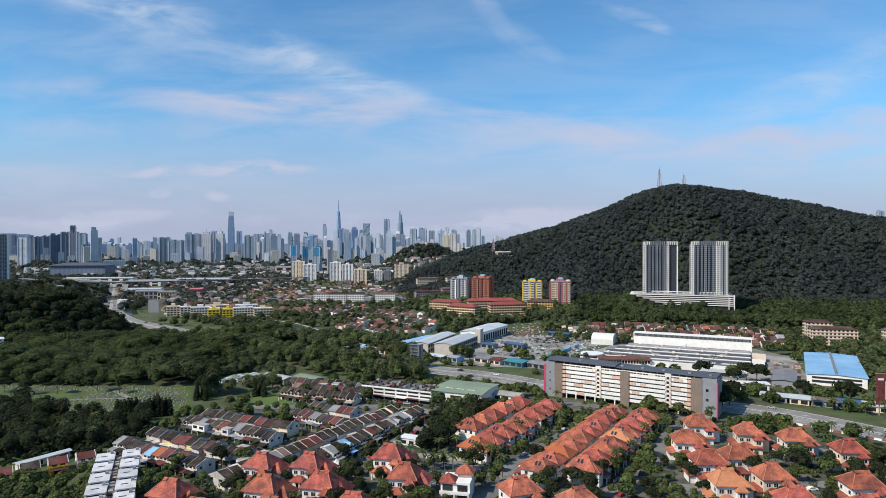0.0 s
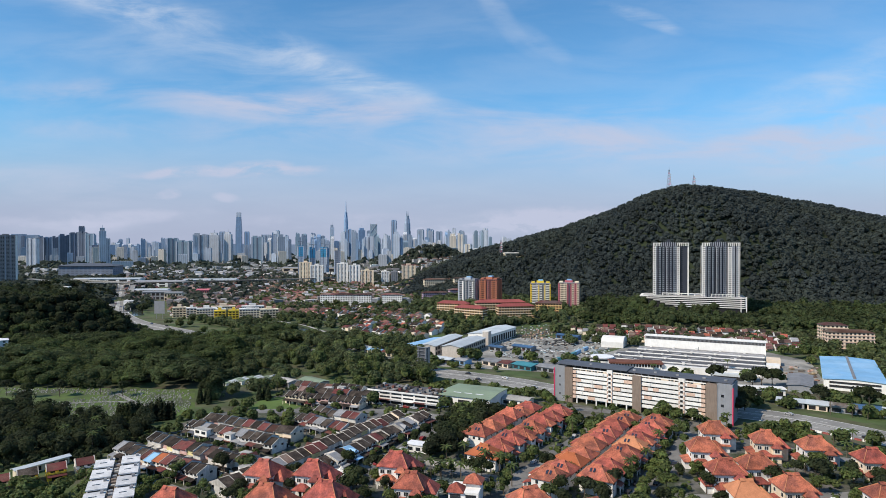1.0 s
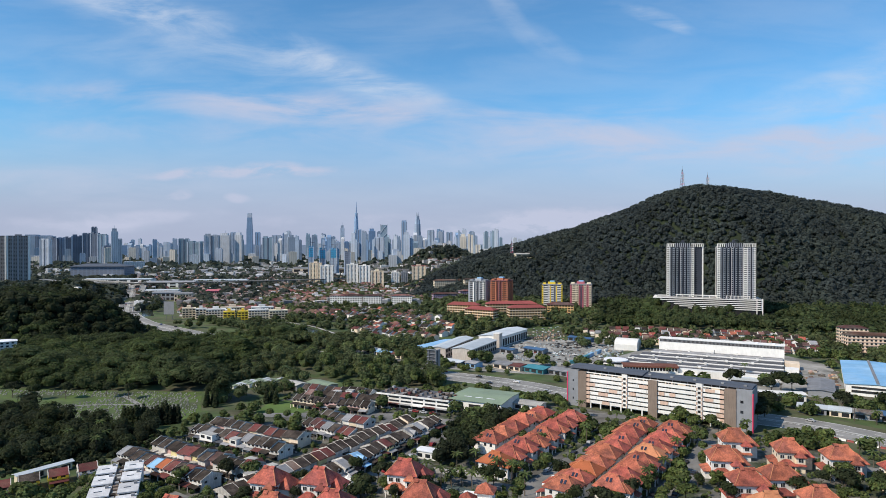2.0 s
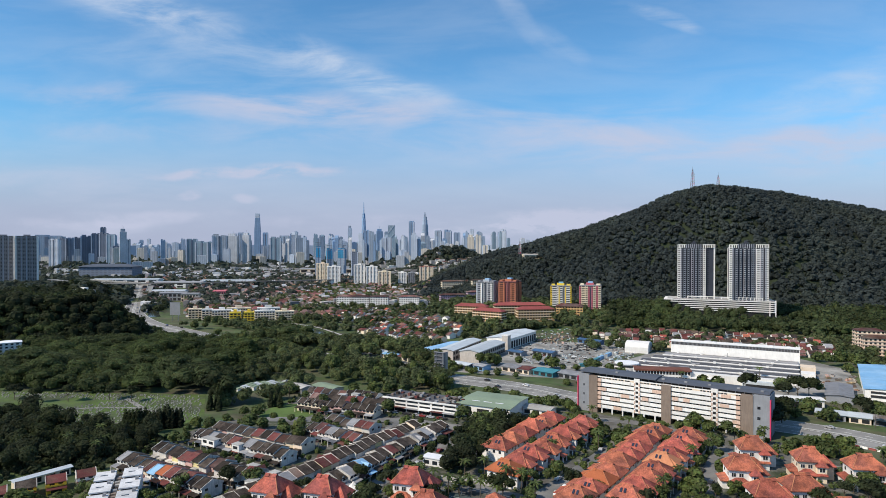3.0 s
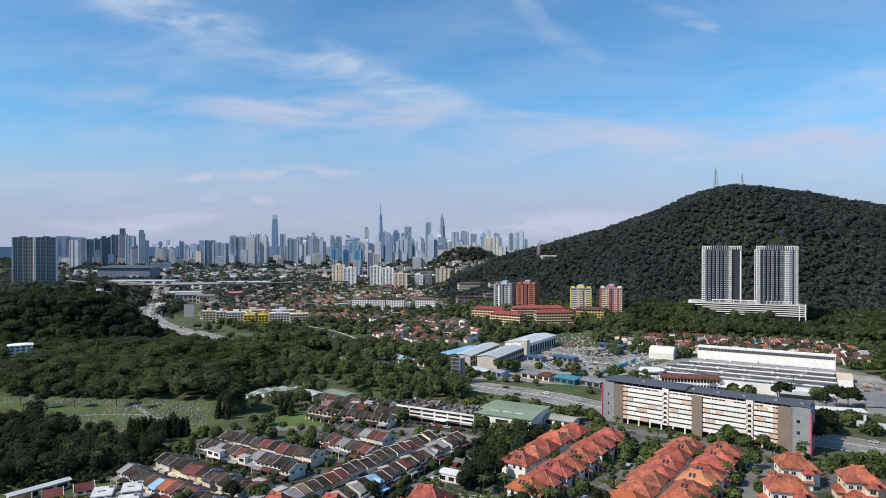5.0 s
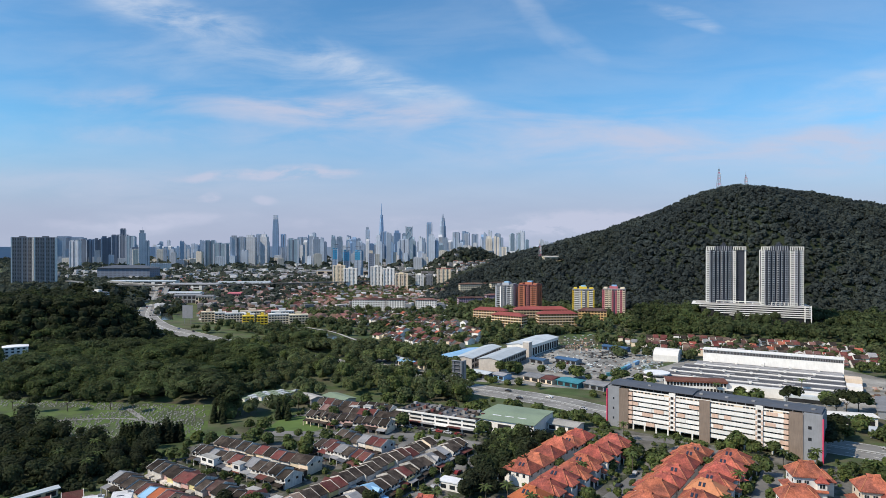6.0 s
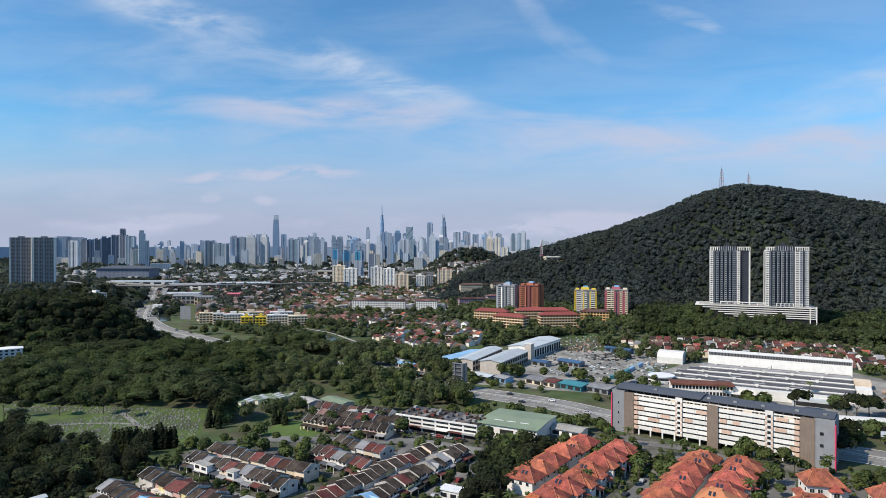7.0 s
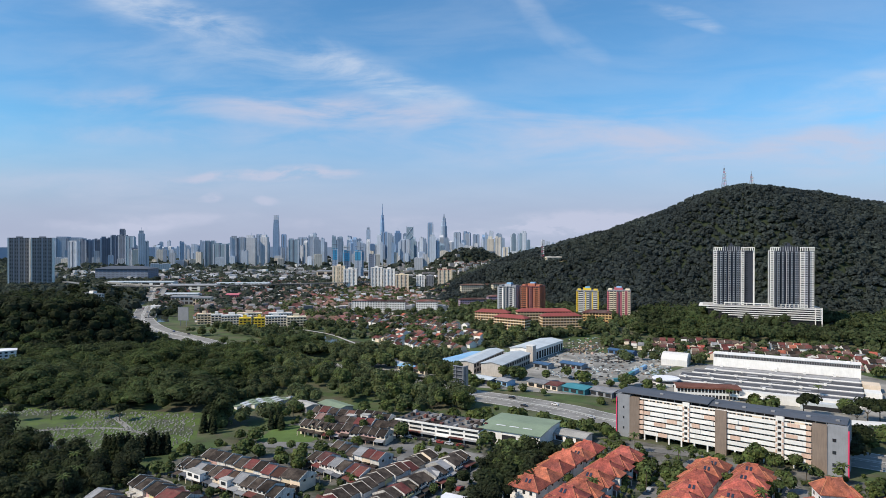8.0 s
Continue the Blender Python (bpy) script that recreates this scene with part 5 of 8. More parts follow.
# ---- works and warehouses ----
def factory():
    """High white hall with a row of saw-tooth roofs stepping down in front; x along the hall, front along -y."""
    a, b = Vector((168, 556, 0)), Vector((252, 515, 0))
    ang = math.degrees(math.atan2(b.y - a.y, b.x - a.x))
    L = (b - a).length
    h = thing("factory", pose(a.x, a.y, 0, 0, 0, ang), "large white factory with rows of saw-tooth roofs", "factory")
    q = Matrix.Rotation(radians(ang), 3, "Z")
    for k in range(0, 101, 10):
        for dy in (8, -10, -26, -42, -56, -70):
            c = a + q @ Vector((k - 8, dy, 0))
            BUILT.append((c.x, c.y, 11))
    part("hall", Shape().box(0, 0, -2, L, 10, 15.6), WHITE, h, "tall white hall")
    part("louvre_backing", Shape().box(0.5, -0.1, 13.2, L - 0.5, -0.02, 15.2), VOID, h)
    s = Shape()
    for i in range(92):
        x = 0.5 + i * (L - 1) / 92
        s.box(x, -0.28, 13.2, x + 0.42, -0.1, 15.2)
    tagged(part("louvres", s, GREYROOF, h, "grey louvre strip under the eaves"), kind="stuff")
    part("hall_roof", Shape().box(-0.4, -0.5, 15.6, L + 0.4, 10.4, 16.0), WHITE, h)
    for x in (0.08, 0.34, 0.62, 0.78, 0.91):
        part("roof_box", Shape().box(x * L, 3, 16.0, x * L + 2.2, 5, 16.9), WHITEROOF, h)
    part("downpipe", Shape().box(L * 0.46, -0.2, 5.0, L * 0.46 + 0.4, 0, 9.0), GREYROOF, h)
    part("body", Shape().box(-4, -62, -2, L - 2, -0.1, 1.2), WHITE, h, "white lower hall")
    for k in range(5):
        y = -12.6 - k * 12.2
        x0 = -4 - k * 7
        z = 5.8 - k * 0.98
        s = Shape()
        profile(s, [(y, -1), (y + 12.2, -1), (y + 12.2, z + 0.5), (y + 8.4, z + 0.5), (y, z)], x0, L - 1)
        part("roof_bay", s, GREYROOF if k == 0 else SAWROOF, h, "grey ribbed roof bay" if k == 0 else "dark ribbed roof bay")
        part("walkway", Shape().box(x0, y + 10.2, z + 0.5, L - 1.2, y + 12.0, z + 0.75), GREYROOF, h, "pale roof edge strip")
        part("fascia", Shape().box(x0 - 0.4, y - 0.5, z - 0.4, L - 0.5, y + 0.7, z + 0.3), WHITE, h, "white fascia beam")
        part("glazing", Shape().box(x0 + 0.4, y - 0.14, z - 1.7, L - 1.4, y - 0.02, z - 0.4), VOID, h, "dark north-light glazing")
        for i in range(5):
            xv = x0 + 10 + i * 18 + (k * 37) % 11
            part("vent", shared("roofvent", WHITE, lambda s: s.box(-0.8, 0, 0, 0.8, 1.4, 1.3).box(-1.0, -0.2, 1.3, 1.0, 1.6, 1.5)), WHITE, h, "small white roof vent").location = (xv, y + 8.8, z + 0.7)
        for i in range(4):
            xv = x0 + 16 + i * 22 + (k * 53) % 13
            part("rooflight", shared("rooflight", GREYROOF, lambda s: s.box(-3.6, 0, 0, 3.6, 3.4, 0.12)), GREYROOF, h, "grey rooflight sheets").location = (xv, y + 3.6, z + 0.34)
    part("front_wing", Shape().box(-8, -82, -2, 24, -74, 4.6), WHITE, h)
    part("front_wing", Shape().box(24, -79, -2, L - 6, -73.8, 5.8), WHITE, h)
    part("front_wing", Shape().box(58, -84, -2, L - 8, -79, 4.4), PALEROOF, h)
    part("canopy", Shape().box(20, -84, 2.6, 38, -79, 3.0), WHITE, h)
    part("loading_bay", Shape().box(60, -84.1, 0.2, L - 14, -84.0, 2.6), VOID, h, "dark open loading bay")
    for k in range(9):
        part("window", Shape().box(-6 + k * 3.2, -82.1, 1.2, -4.4 + k * 3.2, -82.0, 3.2), GLASS, h)
    part("annex", Shape().box(L, -36, -2, L + 9, -24, 4), WHITE, h)
    part("annex", Shape().box(L, -14, -2, L + 10, -2, 5), CREAM, h)
    part("annex", Shape().box(L, -62, -2, L + 8, -48, 3.2), SAWROOF, h)
    part("drum", Shape().tube((-24, -56, -2), (-24, -56, 4.4), 8, 8, 24), WHITE, h, "white round entrance drum")
    part("drum_glazing", Shape().tube((-24, -56, 2.2), (-24, -56, 3.4), 8.1, 8.1, 24), GLASS, h)
    part("drum_roof", Shape().tube((-24, -56, 4.4), (-24, -56, 5.0), 9.2, 9.2, 24), WHITEROOF, h)


factory()


def shed(name, m, w, d, hgt, roof, wall, label, rise=2.0, group="", openings=4, storeys=1, ridge=0.5):
    h = thing(name, m, label, "warehouse", group, room=d / 2 + 3)
    o, ax = m.translation, m.to_3x3() @ Vector((w / 2, 0, 0))
    along((o.x - ax.x, o.y - ax.y), (o.x + ax.x, o.y + ax.y), 8, d / 2 + 3)
    s = Shape()
    profile(s, [(-d / 2, -2), (d / 2, -2), (d / 2, hgt - 0.05), (-d / 2 + d * ridge, hgt + rise - 0.2), (-d / 2, hgt - 0.05)], -w / 2, w / 2)
    part("wall", s, wall, h)
    part("roof", Shape().gable(-w / 2 - 0.7, -d / 2 - 0.8, w / 2 + 0.7, d / 2 + 0.8, hgt, rise, 0.25, ridge), roof, h)
    for f in range(storeys):
        for i in range(openings):
            x = -w / 2 + (i + 0.5) * w / openings
            z = f * hgt / storeys
            part("opening", Shape().box(x - w / openings * 0.34, -d / 2 - 0.1, z + 0.5, x + w / openings * 0.34, -d / 2 + 0.02, z + hgt / storeys * 0.72), VOID, h)
    return h


def lined(a, b, depth):
    """A pose whose x runs from a to b, centred, set back by half the depth."""
    ang = math.atan2(b[1] - a[1], b[0] - a[0])
    cx, cy = (a[0] + b[0]) / 2 - math.sin(ang) * depth / 2, (a[1] + b[1]) / 2 + math.cos(ang) * depth / 2
    return at(cx, cy, math.degrees(ang)), math.dist(a, b)


def on_line(name, a, b, depth, hgt, roof, wall, label, rise, openings, storeys=1, group=""):
    m, w = lined(a, b, depth)
    return shed(name, m, w, depth, hgt, roof, wall, label, rise, group, openings, storeys)


on_line("warehouse", (180, 405), (207, 400), 8, 5.2, WHITE, WHITE, "long plain white store beside the highway", 0.3, 3)
gw = on_line("warehouse", (-7, 379), (22, 366), 30, 7.0, GREENROOF, WHITE, "white warehouse with wide sage green metal roof", 0.8, 3)
for x in (-7, 0, 7):
    part("roof_strip", Shape().box(-2.4, -0.4, 0, 2.4, 0.4, 0.08).moved(Matrix.Translation((x, -8, 7.47)) @ Matrix.Rotation(math.atan2(0.8, 15.8), 4, "X")), WHITEROOF, gw)
on_line("warehouse", (-13, 543), (11, 604), 14, 8.4, PALEROOF, BEIGE, "long beige works building with pale metal roof", 1.4, 12, 2, "works buildings")
on_line("warehouse", (8, 533), (32, 586), 17, 9.0, PALEROOF, BEIGE, "long beige works building with pale metal roof", 1.6, 12, 2, "works buildings")
on_line("warehouse", (36, 600), (67, 657), 22, 9.5, PALEROOF, WHITE, "white works hall with pale blue roof", 1.6, 12, 1, "works buildings")
on_line("warehouse", (-30, 566), (-2, 612), 16, 4.2, BLUEROOF, BEIGE, "low works shed with light blue roof", 1.0, 8, 1, "works buildings")
tower = thing("stair_tower", at(34, 599, 60), "plain cream stair tower beside the hall", "tower")
part("wall", Shape().box(-3, -3, -2, 3, 3, 13), BEIGE, tower)
part("cap", Shape().box(-3.3, -3.3, 13, 3.3, 3.3, 13.6), WHITE, tower)
bf = shed("warehouse", at(281.5, 455.5, 61), 92, 34, 7.2, BLUEROOF, WHITE, "large workshop with bright light blue metal roof", 1.0, openings=8)
part("ridge_vent", Shape().box(-46, -0.8, 8.1, 46, 0.8, 8.7), GREYROOF, bf, "grey ridge ventilator")
part("gable_wall", Shape().box(-46.3, -14, 2.0, -46.0, 14, 3.4), VOID, bf)
part("gable_wall", Shape().box(-46.3, -14, 4.6, -46.0, 14, 5.8), VOID, bf)
shed("shed", at(233, 431, -29 + 90), 40, 14, 4.5, GREYROOF, GREYW, "grey lean-to shed beside the workshop", 0.8)
for i, (x, y, w, d, r, wl, lab) in enumerate(((200, 381, 14, 10, PALEROOF, GREYW, "low shed with weathered metal roof"), (212, 375, 10, 12, PALEROOF, CREAM, "low shed with weathered metal roof"), (223, 369, 13, 11, RUSTROOF, GREYW, "low shed with rusty metal roof"), (234, 364, 12, 11, DEEPBLUE, GREYW, "low shed with deep blue metal roof"), (246, 357, 14, 11, PALEROOF, CREAM, "low shed with pale metal roof"), (259, 350, 13, 10, MAROON, GREYW, "low shed with maroon roof"),
                                             (34, 505, 14, 12, GREYROOF, CREAM, "low roadside shed with grey roof"), (44, 498, 10, 12, MAROON, CREAM, "low roadside shed with maroon roof"), (58, 490, 17, 13, TEALROOF, TEALROOF, "roadside shed with teal metal roof"), (74, 482, 16, 12, GREYROOF, GREYW, "low roadside shed with grey roof"), (88, 474, 14, 12, DARKROOF, GREYW, "low roadside shed with dark roof"), (101, 466, 12, 12, PINKROOF, GREYW, "low roadside shed with red roof"),
                                             (-4, 514, 16, 9, PALEROOF, DEEPBLUE, "blue site office on the works yard"), (10, 508, 10, 9, GREYROOF, BLUEROOF, "blue site office on the works yard"), (42, 572, 14, 8, DEEPBLUE, GREYW, "open blue-roofed parking shelter"), (66, 574, 20, 9, DEEPBLUE, GREYW, "open blue-roofed parking shelter"), (118, 640, 24, 8, DEEPBLUE, DEEPBLUE, "blue container office on the works yard"),
                                             (-75, 568, 18, 8, PALEROOF, CREAM, "small low shed with pale roof among trees"), (-64, 553, 16, 8, BLUEROOF, CREAM, "small shed with blue roof among trees"), (-52, 545, 13, 8, MAROON, CREAM, "small shed with maroon roof among trees"),
                                             (40, 384, 16, 10, CONCRETE, WHITE, "flat pale store behind the warehouse"), (-92, 432, 20, 10, GREENROOF, BEIGE, "low building with pale green roof"), (-110, 432, 14, 8, CONCRETE, GREYW, "low grey building beside the wood"))):
    turn = math.degrees(math.atan2(-0.66, 0.75)) if y > 400 or x < 0 else math.degrees(math.atan2(-0.5, 0.86))
    shed("shed", at(x, y, turn), w, d, 3.6, r, wl, lab, 1.0, "low sheds", max(2, int(w / 5)))
hall = thing("white_hall", at(152, 596, -25), "plain white hall with arched roof", "warehouse", room=16)
s = Shape()
profile(s, [(-10, -2), (10, -2)] + [(10 * math.cos(a), 5 + 4.5 * math.sin(a)) for a in np.linspace(0, math.pi, 9)], -10, 10)
part("shell", s, WHITE, hall, "white rounded shell")
part("door", Shape().box(-10.1, -3, 0, -10.0, 3, 4.5), GREYROOF, hall)
m_, w_ = lined((118, 477), (155, 472), 12)
office = shed("office", m_, w_, 12, 7.6, CLAYROOF, WHITE, "low white office with red-brown roof and columns", 0.6, openings=18, storeys=2)
part("fascia", Shape().box(-w_ / 2 - 0.8, -6.9, 6.6, w_ / 2 + 0.8, -6.1, 7.7), CLAYROOF, office, "red-brown fascia band")

# shops: three-storey row with flat roofs
for i in range(6):
    t = (i + 0.5) / 6
    a, b = Vector((-50.5, 391, 0)), Vector((-7, 371.5, 0))
    c = a.lerp(b, t)
    ang = math.degrees(math.atan2(b.y - a.y, b.x - a.x))
    h = thing("shop_house", at(c.x, c.y, ang) @ Matrix.Diagonal((1, 1, 0.78, 1)), "white three-storey shop with flat roof and dark awning", "shop", "row of shops", room=9)
    BUILT.append((c.x + 3, c.y + 10, 9))
    part("wall", Shape().box(-3.95, 0, -1, 3.95, 20, 8.6), WHITE, h)
    part("parapet", Shape().box(-3.97, -0.6, 8.6, 3.97, 0.2, 9.6), WHITE, h)
    part("roof", Shape().box(-3.9, 0.3, 8.6, 3.9, 19.8, 8.9), [SAWROOF, RUSTROOF, SLATE][i % 3], h)
    for k in range(5):
        part("roof_box", Shape().box(-3 + (k * 1.37) % 5, 2 + k * 3.4, 8.9, -1.4 + (k * 1.37) % 5, 4 + k * 3.4, 9.8 + (k % 3) * 0.5), [SAWROOF, RUSTROOF, SLATE, MAROON, GREYROOF][(k + i) % 5], h)
    for z in (3.6, 6.3):
        part("window_band", Shape().box(-3.4, -0.1, z + 0.7, 3.4, 0.02, z + 1.9), GLASS, h)
    part("shopfront", Shape().box(-3.6, -0.1, 0.1, 3.6, 0.02, 2.9), VOID, h, "dark open shopfront")
    part("awning", Shape().box(-3.9, -2.4, 2.9, 3.9, 0, 3.2), [WHITE, MAROON, GREYROOF][i % 3], h)

BUILT += [(-66, 545, 10), (-76, 556, 9), (-52, 535, 8)]

# scrap, crates and machines on the works yard
def clutter(name, poly, gap, seed, material, label, tall, wide=1.0):
    X, Y, rng = scatter(poly, gap, seed)
    keep = clear(X, Y, -1.0) & (rng.random(len(X)) < 0.6)
    s = Shape()
    for x, y in zip(X[keep], Y[keep]):
        n0 = len(s.v)
        w, d, z = rng.uniform(0.6, 2.6) * wide, rng.uniform(0.5, 1.6) * wide, rng.uniform(0.4, tall)
        s.box(-w, -d, -0.2, w, d, z * 0.7).box(-w * 0.6, -d * 0.5, z * 0.7, w * 0.2, d * 0.6, z)
        s.moved(at(float(x), float(y), float(rng.uniform(0, 180))), n0)
    tagged(new(name, s.mesh(name, material)), label, "scrap", "", "stuff")


SCRAP = mat("scrap_metal", (0.23, 0.21, 0.19), 0.8, 0.3, 0.3, 1.0, 0.6, island=True, second=(0.30, 0.19, 0.13), hue=0.03)
PALESTUFF = mat("pale_building_material", (0.42, 0.43, 0.42), 0.8, 0.3, 0.3, 1.0, 0.4, island=True, second=(0.26, 0.33, 0.36))
DARKSTUFF = mat("dark_tyres_and_parts", (0.05, 0.05, 0.052), 0.8, 0.3, 0.3, 1.0, 0.4, island=True)
clutter("scrap_heap", [(70, 655), (95, 690), (120, 690), (110, 650), (80, 630)], 4.5, 41, SCRAP, "rusty heaps of scrap and machines", 2.4, 0.8)
clutter("tyre_heap", [(80, 612), (110, 640), (135, 640), (120, 600), (95, 590)], 4.0, 42, DARKSTUFF, "dark rows of tyres and car parts", 1.3, 0.8)
clutter("material_stack", [(100, 560), (135, 600), (160, 660), (135, 700), (150, 690), (165, 620), (125, 545)], 4.5, 43, PALESTUFF, "pale stacks of building material", 1.6, 0.7)
clutter("material_stack", [(40, 560), (70, 590), (90, 575), (75, 540), (50, 530)], 4.2, 44, PALESTUFF, "pale stacks of pipes and crates", 1.2, 0.6)
clutter("crates", [(-30, 600), (40, 560), (110, 480), (150, 590), (150, 690), (105, 725), (30, 680)], 7.5, 46, PALESTUFF, "pale crates and parked machines on the yard", 1.1, 0.55)
clutter("oil_drums", [(-30, 600), (40, 560), (110, 480), (150, 590), (150, 690), (105, 725), (30, 680)], 8.5, 47, DARKSTUFF, "dark stacks of drums on the yard", 1.0, 0.6)
clutter("rusty_pallets", [(-30, 600), (40, 560), (110, 480), (150, 590), (150, 690), (105, 725), (30, 680)], 9.5, 48, SCRAP, "rusty pallets and frames on the yard", 1.0, 0.55)
clutter("yard_clutter", [(215, 470), (260, 500), (285, 500), (275, 440), (240, 440)], 5, 45, SCRAP, "old machines and pallets beside the factory", 2.5)
for i, (x, y, tn) in enumerate(((104, 545, 60), (110, 556, 60), (98, 532, 60), (120, 572, 60), (92, 524, 20))):
    h = thing("shipping_container", at(x, y, tn), "blue steel shipping container on the yard", "container", "containers")
    part("body", Shape().box(-6, -1.2, 0, 6, 1.2, 2.6), BLUEROOF if i % 2 else TEALROOF, h)
    part("door", Shape().box(-6.05, -1.1, 0.1, -6, 1.1, 2.5), GREYW, h)

# white terraces beside the wood, tents and tennis court
for i in range(5):
    h = thing("vault_row", at(-148 + i * 4.8, 440 + i * 1.4, 70), "low white stepped row of vaults", "vault", "white vault rows", room=8)
    for k in range(4):
        part("vault", Shape().box(-11 + 5.6 * k, -1.2, -1, -6 + 5.6 * k, 1.2, 1.6 + 0.35 * ((k + i) % 3)), WHITE, h)
        part("cap", Shape().box(-11.2 + 5.6 * k, -1.5, 1.6 + 0.35 * ((k + i) % 3), -5.8 + 5.6 * k, 1.5, 1.9 + 0.35 * ((k + i) % 3)), GREENROOF if (k + i) % 2 == 0 else PALEROOF, h)
BUILT += [(-140, 440, 17), (-130, 437, 14), (-142, 426, 9), (-128, 424, 9)]
for x, y in ((-47, 262), (-43.5, 260), (-45, 266)):
    h = thing("party_tent", at(x, y, 20), "white peaked canopy tent in a garden", "tent", "white tents", room=3)
    c = Shape()
    for a, b in zip(((-2, -2), (2, -2), (2, 2), (-2, 2)), ((2, -2), (2, 2), (-2, 2), (-2, -2))):
        m1 = [(a[0] * k, a[1] * k, z) for k, z in ((1, 2.4), (0.45, 3.1))]
        m2 = [(b[0] * k, b[1] * k, z) for k, z in ((1, 2.4), (0.45, 3.1))]
        c.face(m1[0], m2[0], m2[1], m1[1]).face(m1[1], m2[1], (0, 0, 4.6))
    part("canopy", c, WHITE, h)
    for sx in (-1.9, 1.9):
        for sy in (-1.9, 1.9):
            part("pole", Shape().box(sx - 0.06, sy - 0.06, 0, sx + 0.06, sy + 0.06, 2.4), STEEL, h)
COURT = mat("court_surface", (0.06, 0.085, 0.085), 0.8, 0.15, 0.3, 1.5, 0.0)
court = thing("tennis_court", at(-4, 256, 60), "fenced dark green tennis court with white lines", "tennis court", room=9)
part("surface", Shape().box(-9, -17, 0, 9, 17, 0.12), COURT, court)
for x in (-5.5, -4.1, 4.1, 5.5):
    part("line", Shape().box(x - 0.06, -12, 0.12, x + 0.06, 12, 0.14), PAINT, court)
for y in (-12, -6.4, 6.4, 12):
    part("line", Shape().box(-5.5, y - 0.06, 0.12, 5.5, y + 0.06, 0.145), PAINT, court)
part("net", Shape().box(-6, -0.03, 0.12, 6, 0.03, 1.1), STEEL, court)
for x in (-9, 9):
    for k in range(9):
        part("fence_post", Shape().box(x - 0.06, -17 + k * 4.25 - 0.06, 0, x + 0.06, -17 + k * 4.25 + 0.06, 3.6), STEEL, court)
    part("rail", Shape().box(x - 0.04, -17, 3.5, x + 0.04, 17, 3.6), STEEL, court)
h = thing("clubhouse", at(-14, 298, -25), "small white flat-roofed garden building", "building", room=7)
part("wall", Shape().box(-6, -2.5, -1, 6, 2.5, 3.4), WHITE, h)
part("roof", Shape().box(-6.4, -2.9, 3.4, 6.4, 2.9, 3.8), WHITEROOF, h)
for x in (-4, 0, 4):
    part("window", Shape().box(x - 1.2, -2.56, 0.8, x + 1.2, -2.5, 2.4), GLASS, h)
wall_ = thing("boundary_wall", at(4, 276, -14), "long pale boundary wall along the estate lane", "wall", room=2)
for k in range(7):
    part("wall_panel", shared("wpanel", CONCRETE, lambda s: s.box(-2.2, -0.1, -1, 2.2, 0.1, 2.2)), CONCRETE, wall_).location.x = -14 + k * 4.6
    part("pillar", shared("wpillar", WHITE, lambda s: s.box(-0.2, -0.2, -1, 0.2, 0.2, 2.5)), WHITE, wall_).location.x = -11.7 + k * 4.6

for k, x in enumerate((4.0, 8.5)):
    h = thing("box_truck", at(x, 352 - k * 3.4, 50), "white box truck parked beside the warehouse", "truck", "white trucks", room=3)
    part("box", Shape().box(-3.6, -1.2, 1.0, 2.6, 1.2, 3.5), WHITE, h)
    part("cab", Shape().box(2.7, -1.1, 0.6, 4.3, 1.1, 2.7), WHITE, h)
    part("windscreen", Shape().box(4.3, -0.95, 1.6, 4.34, 0.95, 2.5), GLASS, h)
    part("chassis", Shape().box(-3.5, -0.9, 0.6, 2.7, 0.9, 1.0), STEEL, h)
    for wx in (-2.4, 3.3):
        for wy in (-1.0, 1.0):
            part("wheel", shared("truckwheel", VOID, lambda s: s.tube((0, -0.15, 0.48), (0, 0.15, 0.48), 0.48, 0.48, 10)), VOID, h).location = (wx, wy, 0)
for k in range(22):
    t = k / 21
    x, y = 176 + 50 * t, 338 - 52 * t
    h = thing("road_barrier", at(x, y, -47), f"{'red' if k % 2 else 'white'} plastic barrier beside the highway", "barrier", "red and white barriers", room=1)
    s = Shape()
    profile(s, [(-0.3, 0), (0.3, 0), (0.12, 0.45), (0.1, 1.0), (-0.1, 1.0), (-0.12, 0.45)], -1.5, 1.5)
    part("body", s, PINKROOF if k % 2 else WHITE, h)
h = thing("hillside_house", at(-400, 558, 38), "white four-storey flats among the woodland", "house", room=14)
BUILT += [(-386, 538, 13), (-372, 520, 8)]
part("wall", Shape().box(-9, -6, -3, 9, 6, 11), WHITE, h)
part("roof", Shape().hip(-9.6, -6.6, 9.6, 6.6, 11, 1.4), WHITEROOF, h)
for x in (-6, -2, 2, 6):
    for z in (1.0, 3.8, 6.6, 9.2):
        part("window", shared("hillwin", GLASS, lambda s: s.box(-1.0, -6.07, 0, 1.0, -6.0, 1.3)), GLASS, h).location = (x, 0, z - 0.4)
slab_block("walk_up_flats", at(-548, 905, -28), 34, 12, 10, WHITE, "white and blue-grey flats behind the knoll", band=PALEW, roof=GREYROOF, ww=0.34)

# cream flats at the right edge
for x, y, w in ((361, 585, 38), (423, 572, 40), (363, 612, 22)):
    slab_block("walk_up_flats", at(x, y, -12), w, 12, 5 if y < 600 else 6, CREAM, "cream and pink five-storey walk-up flats", roof=REDROOF, flat=False, band=PEACH, group="cream walk-up flats", rise=2.2)


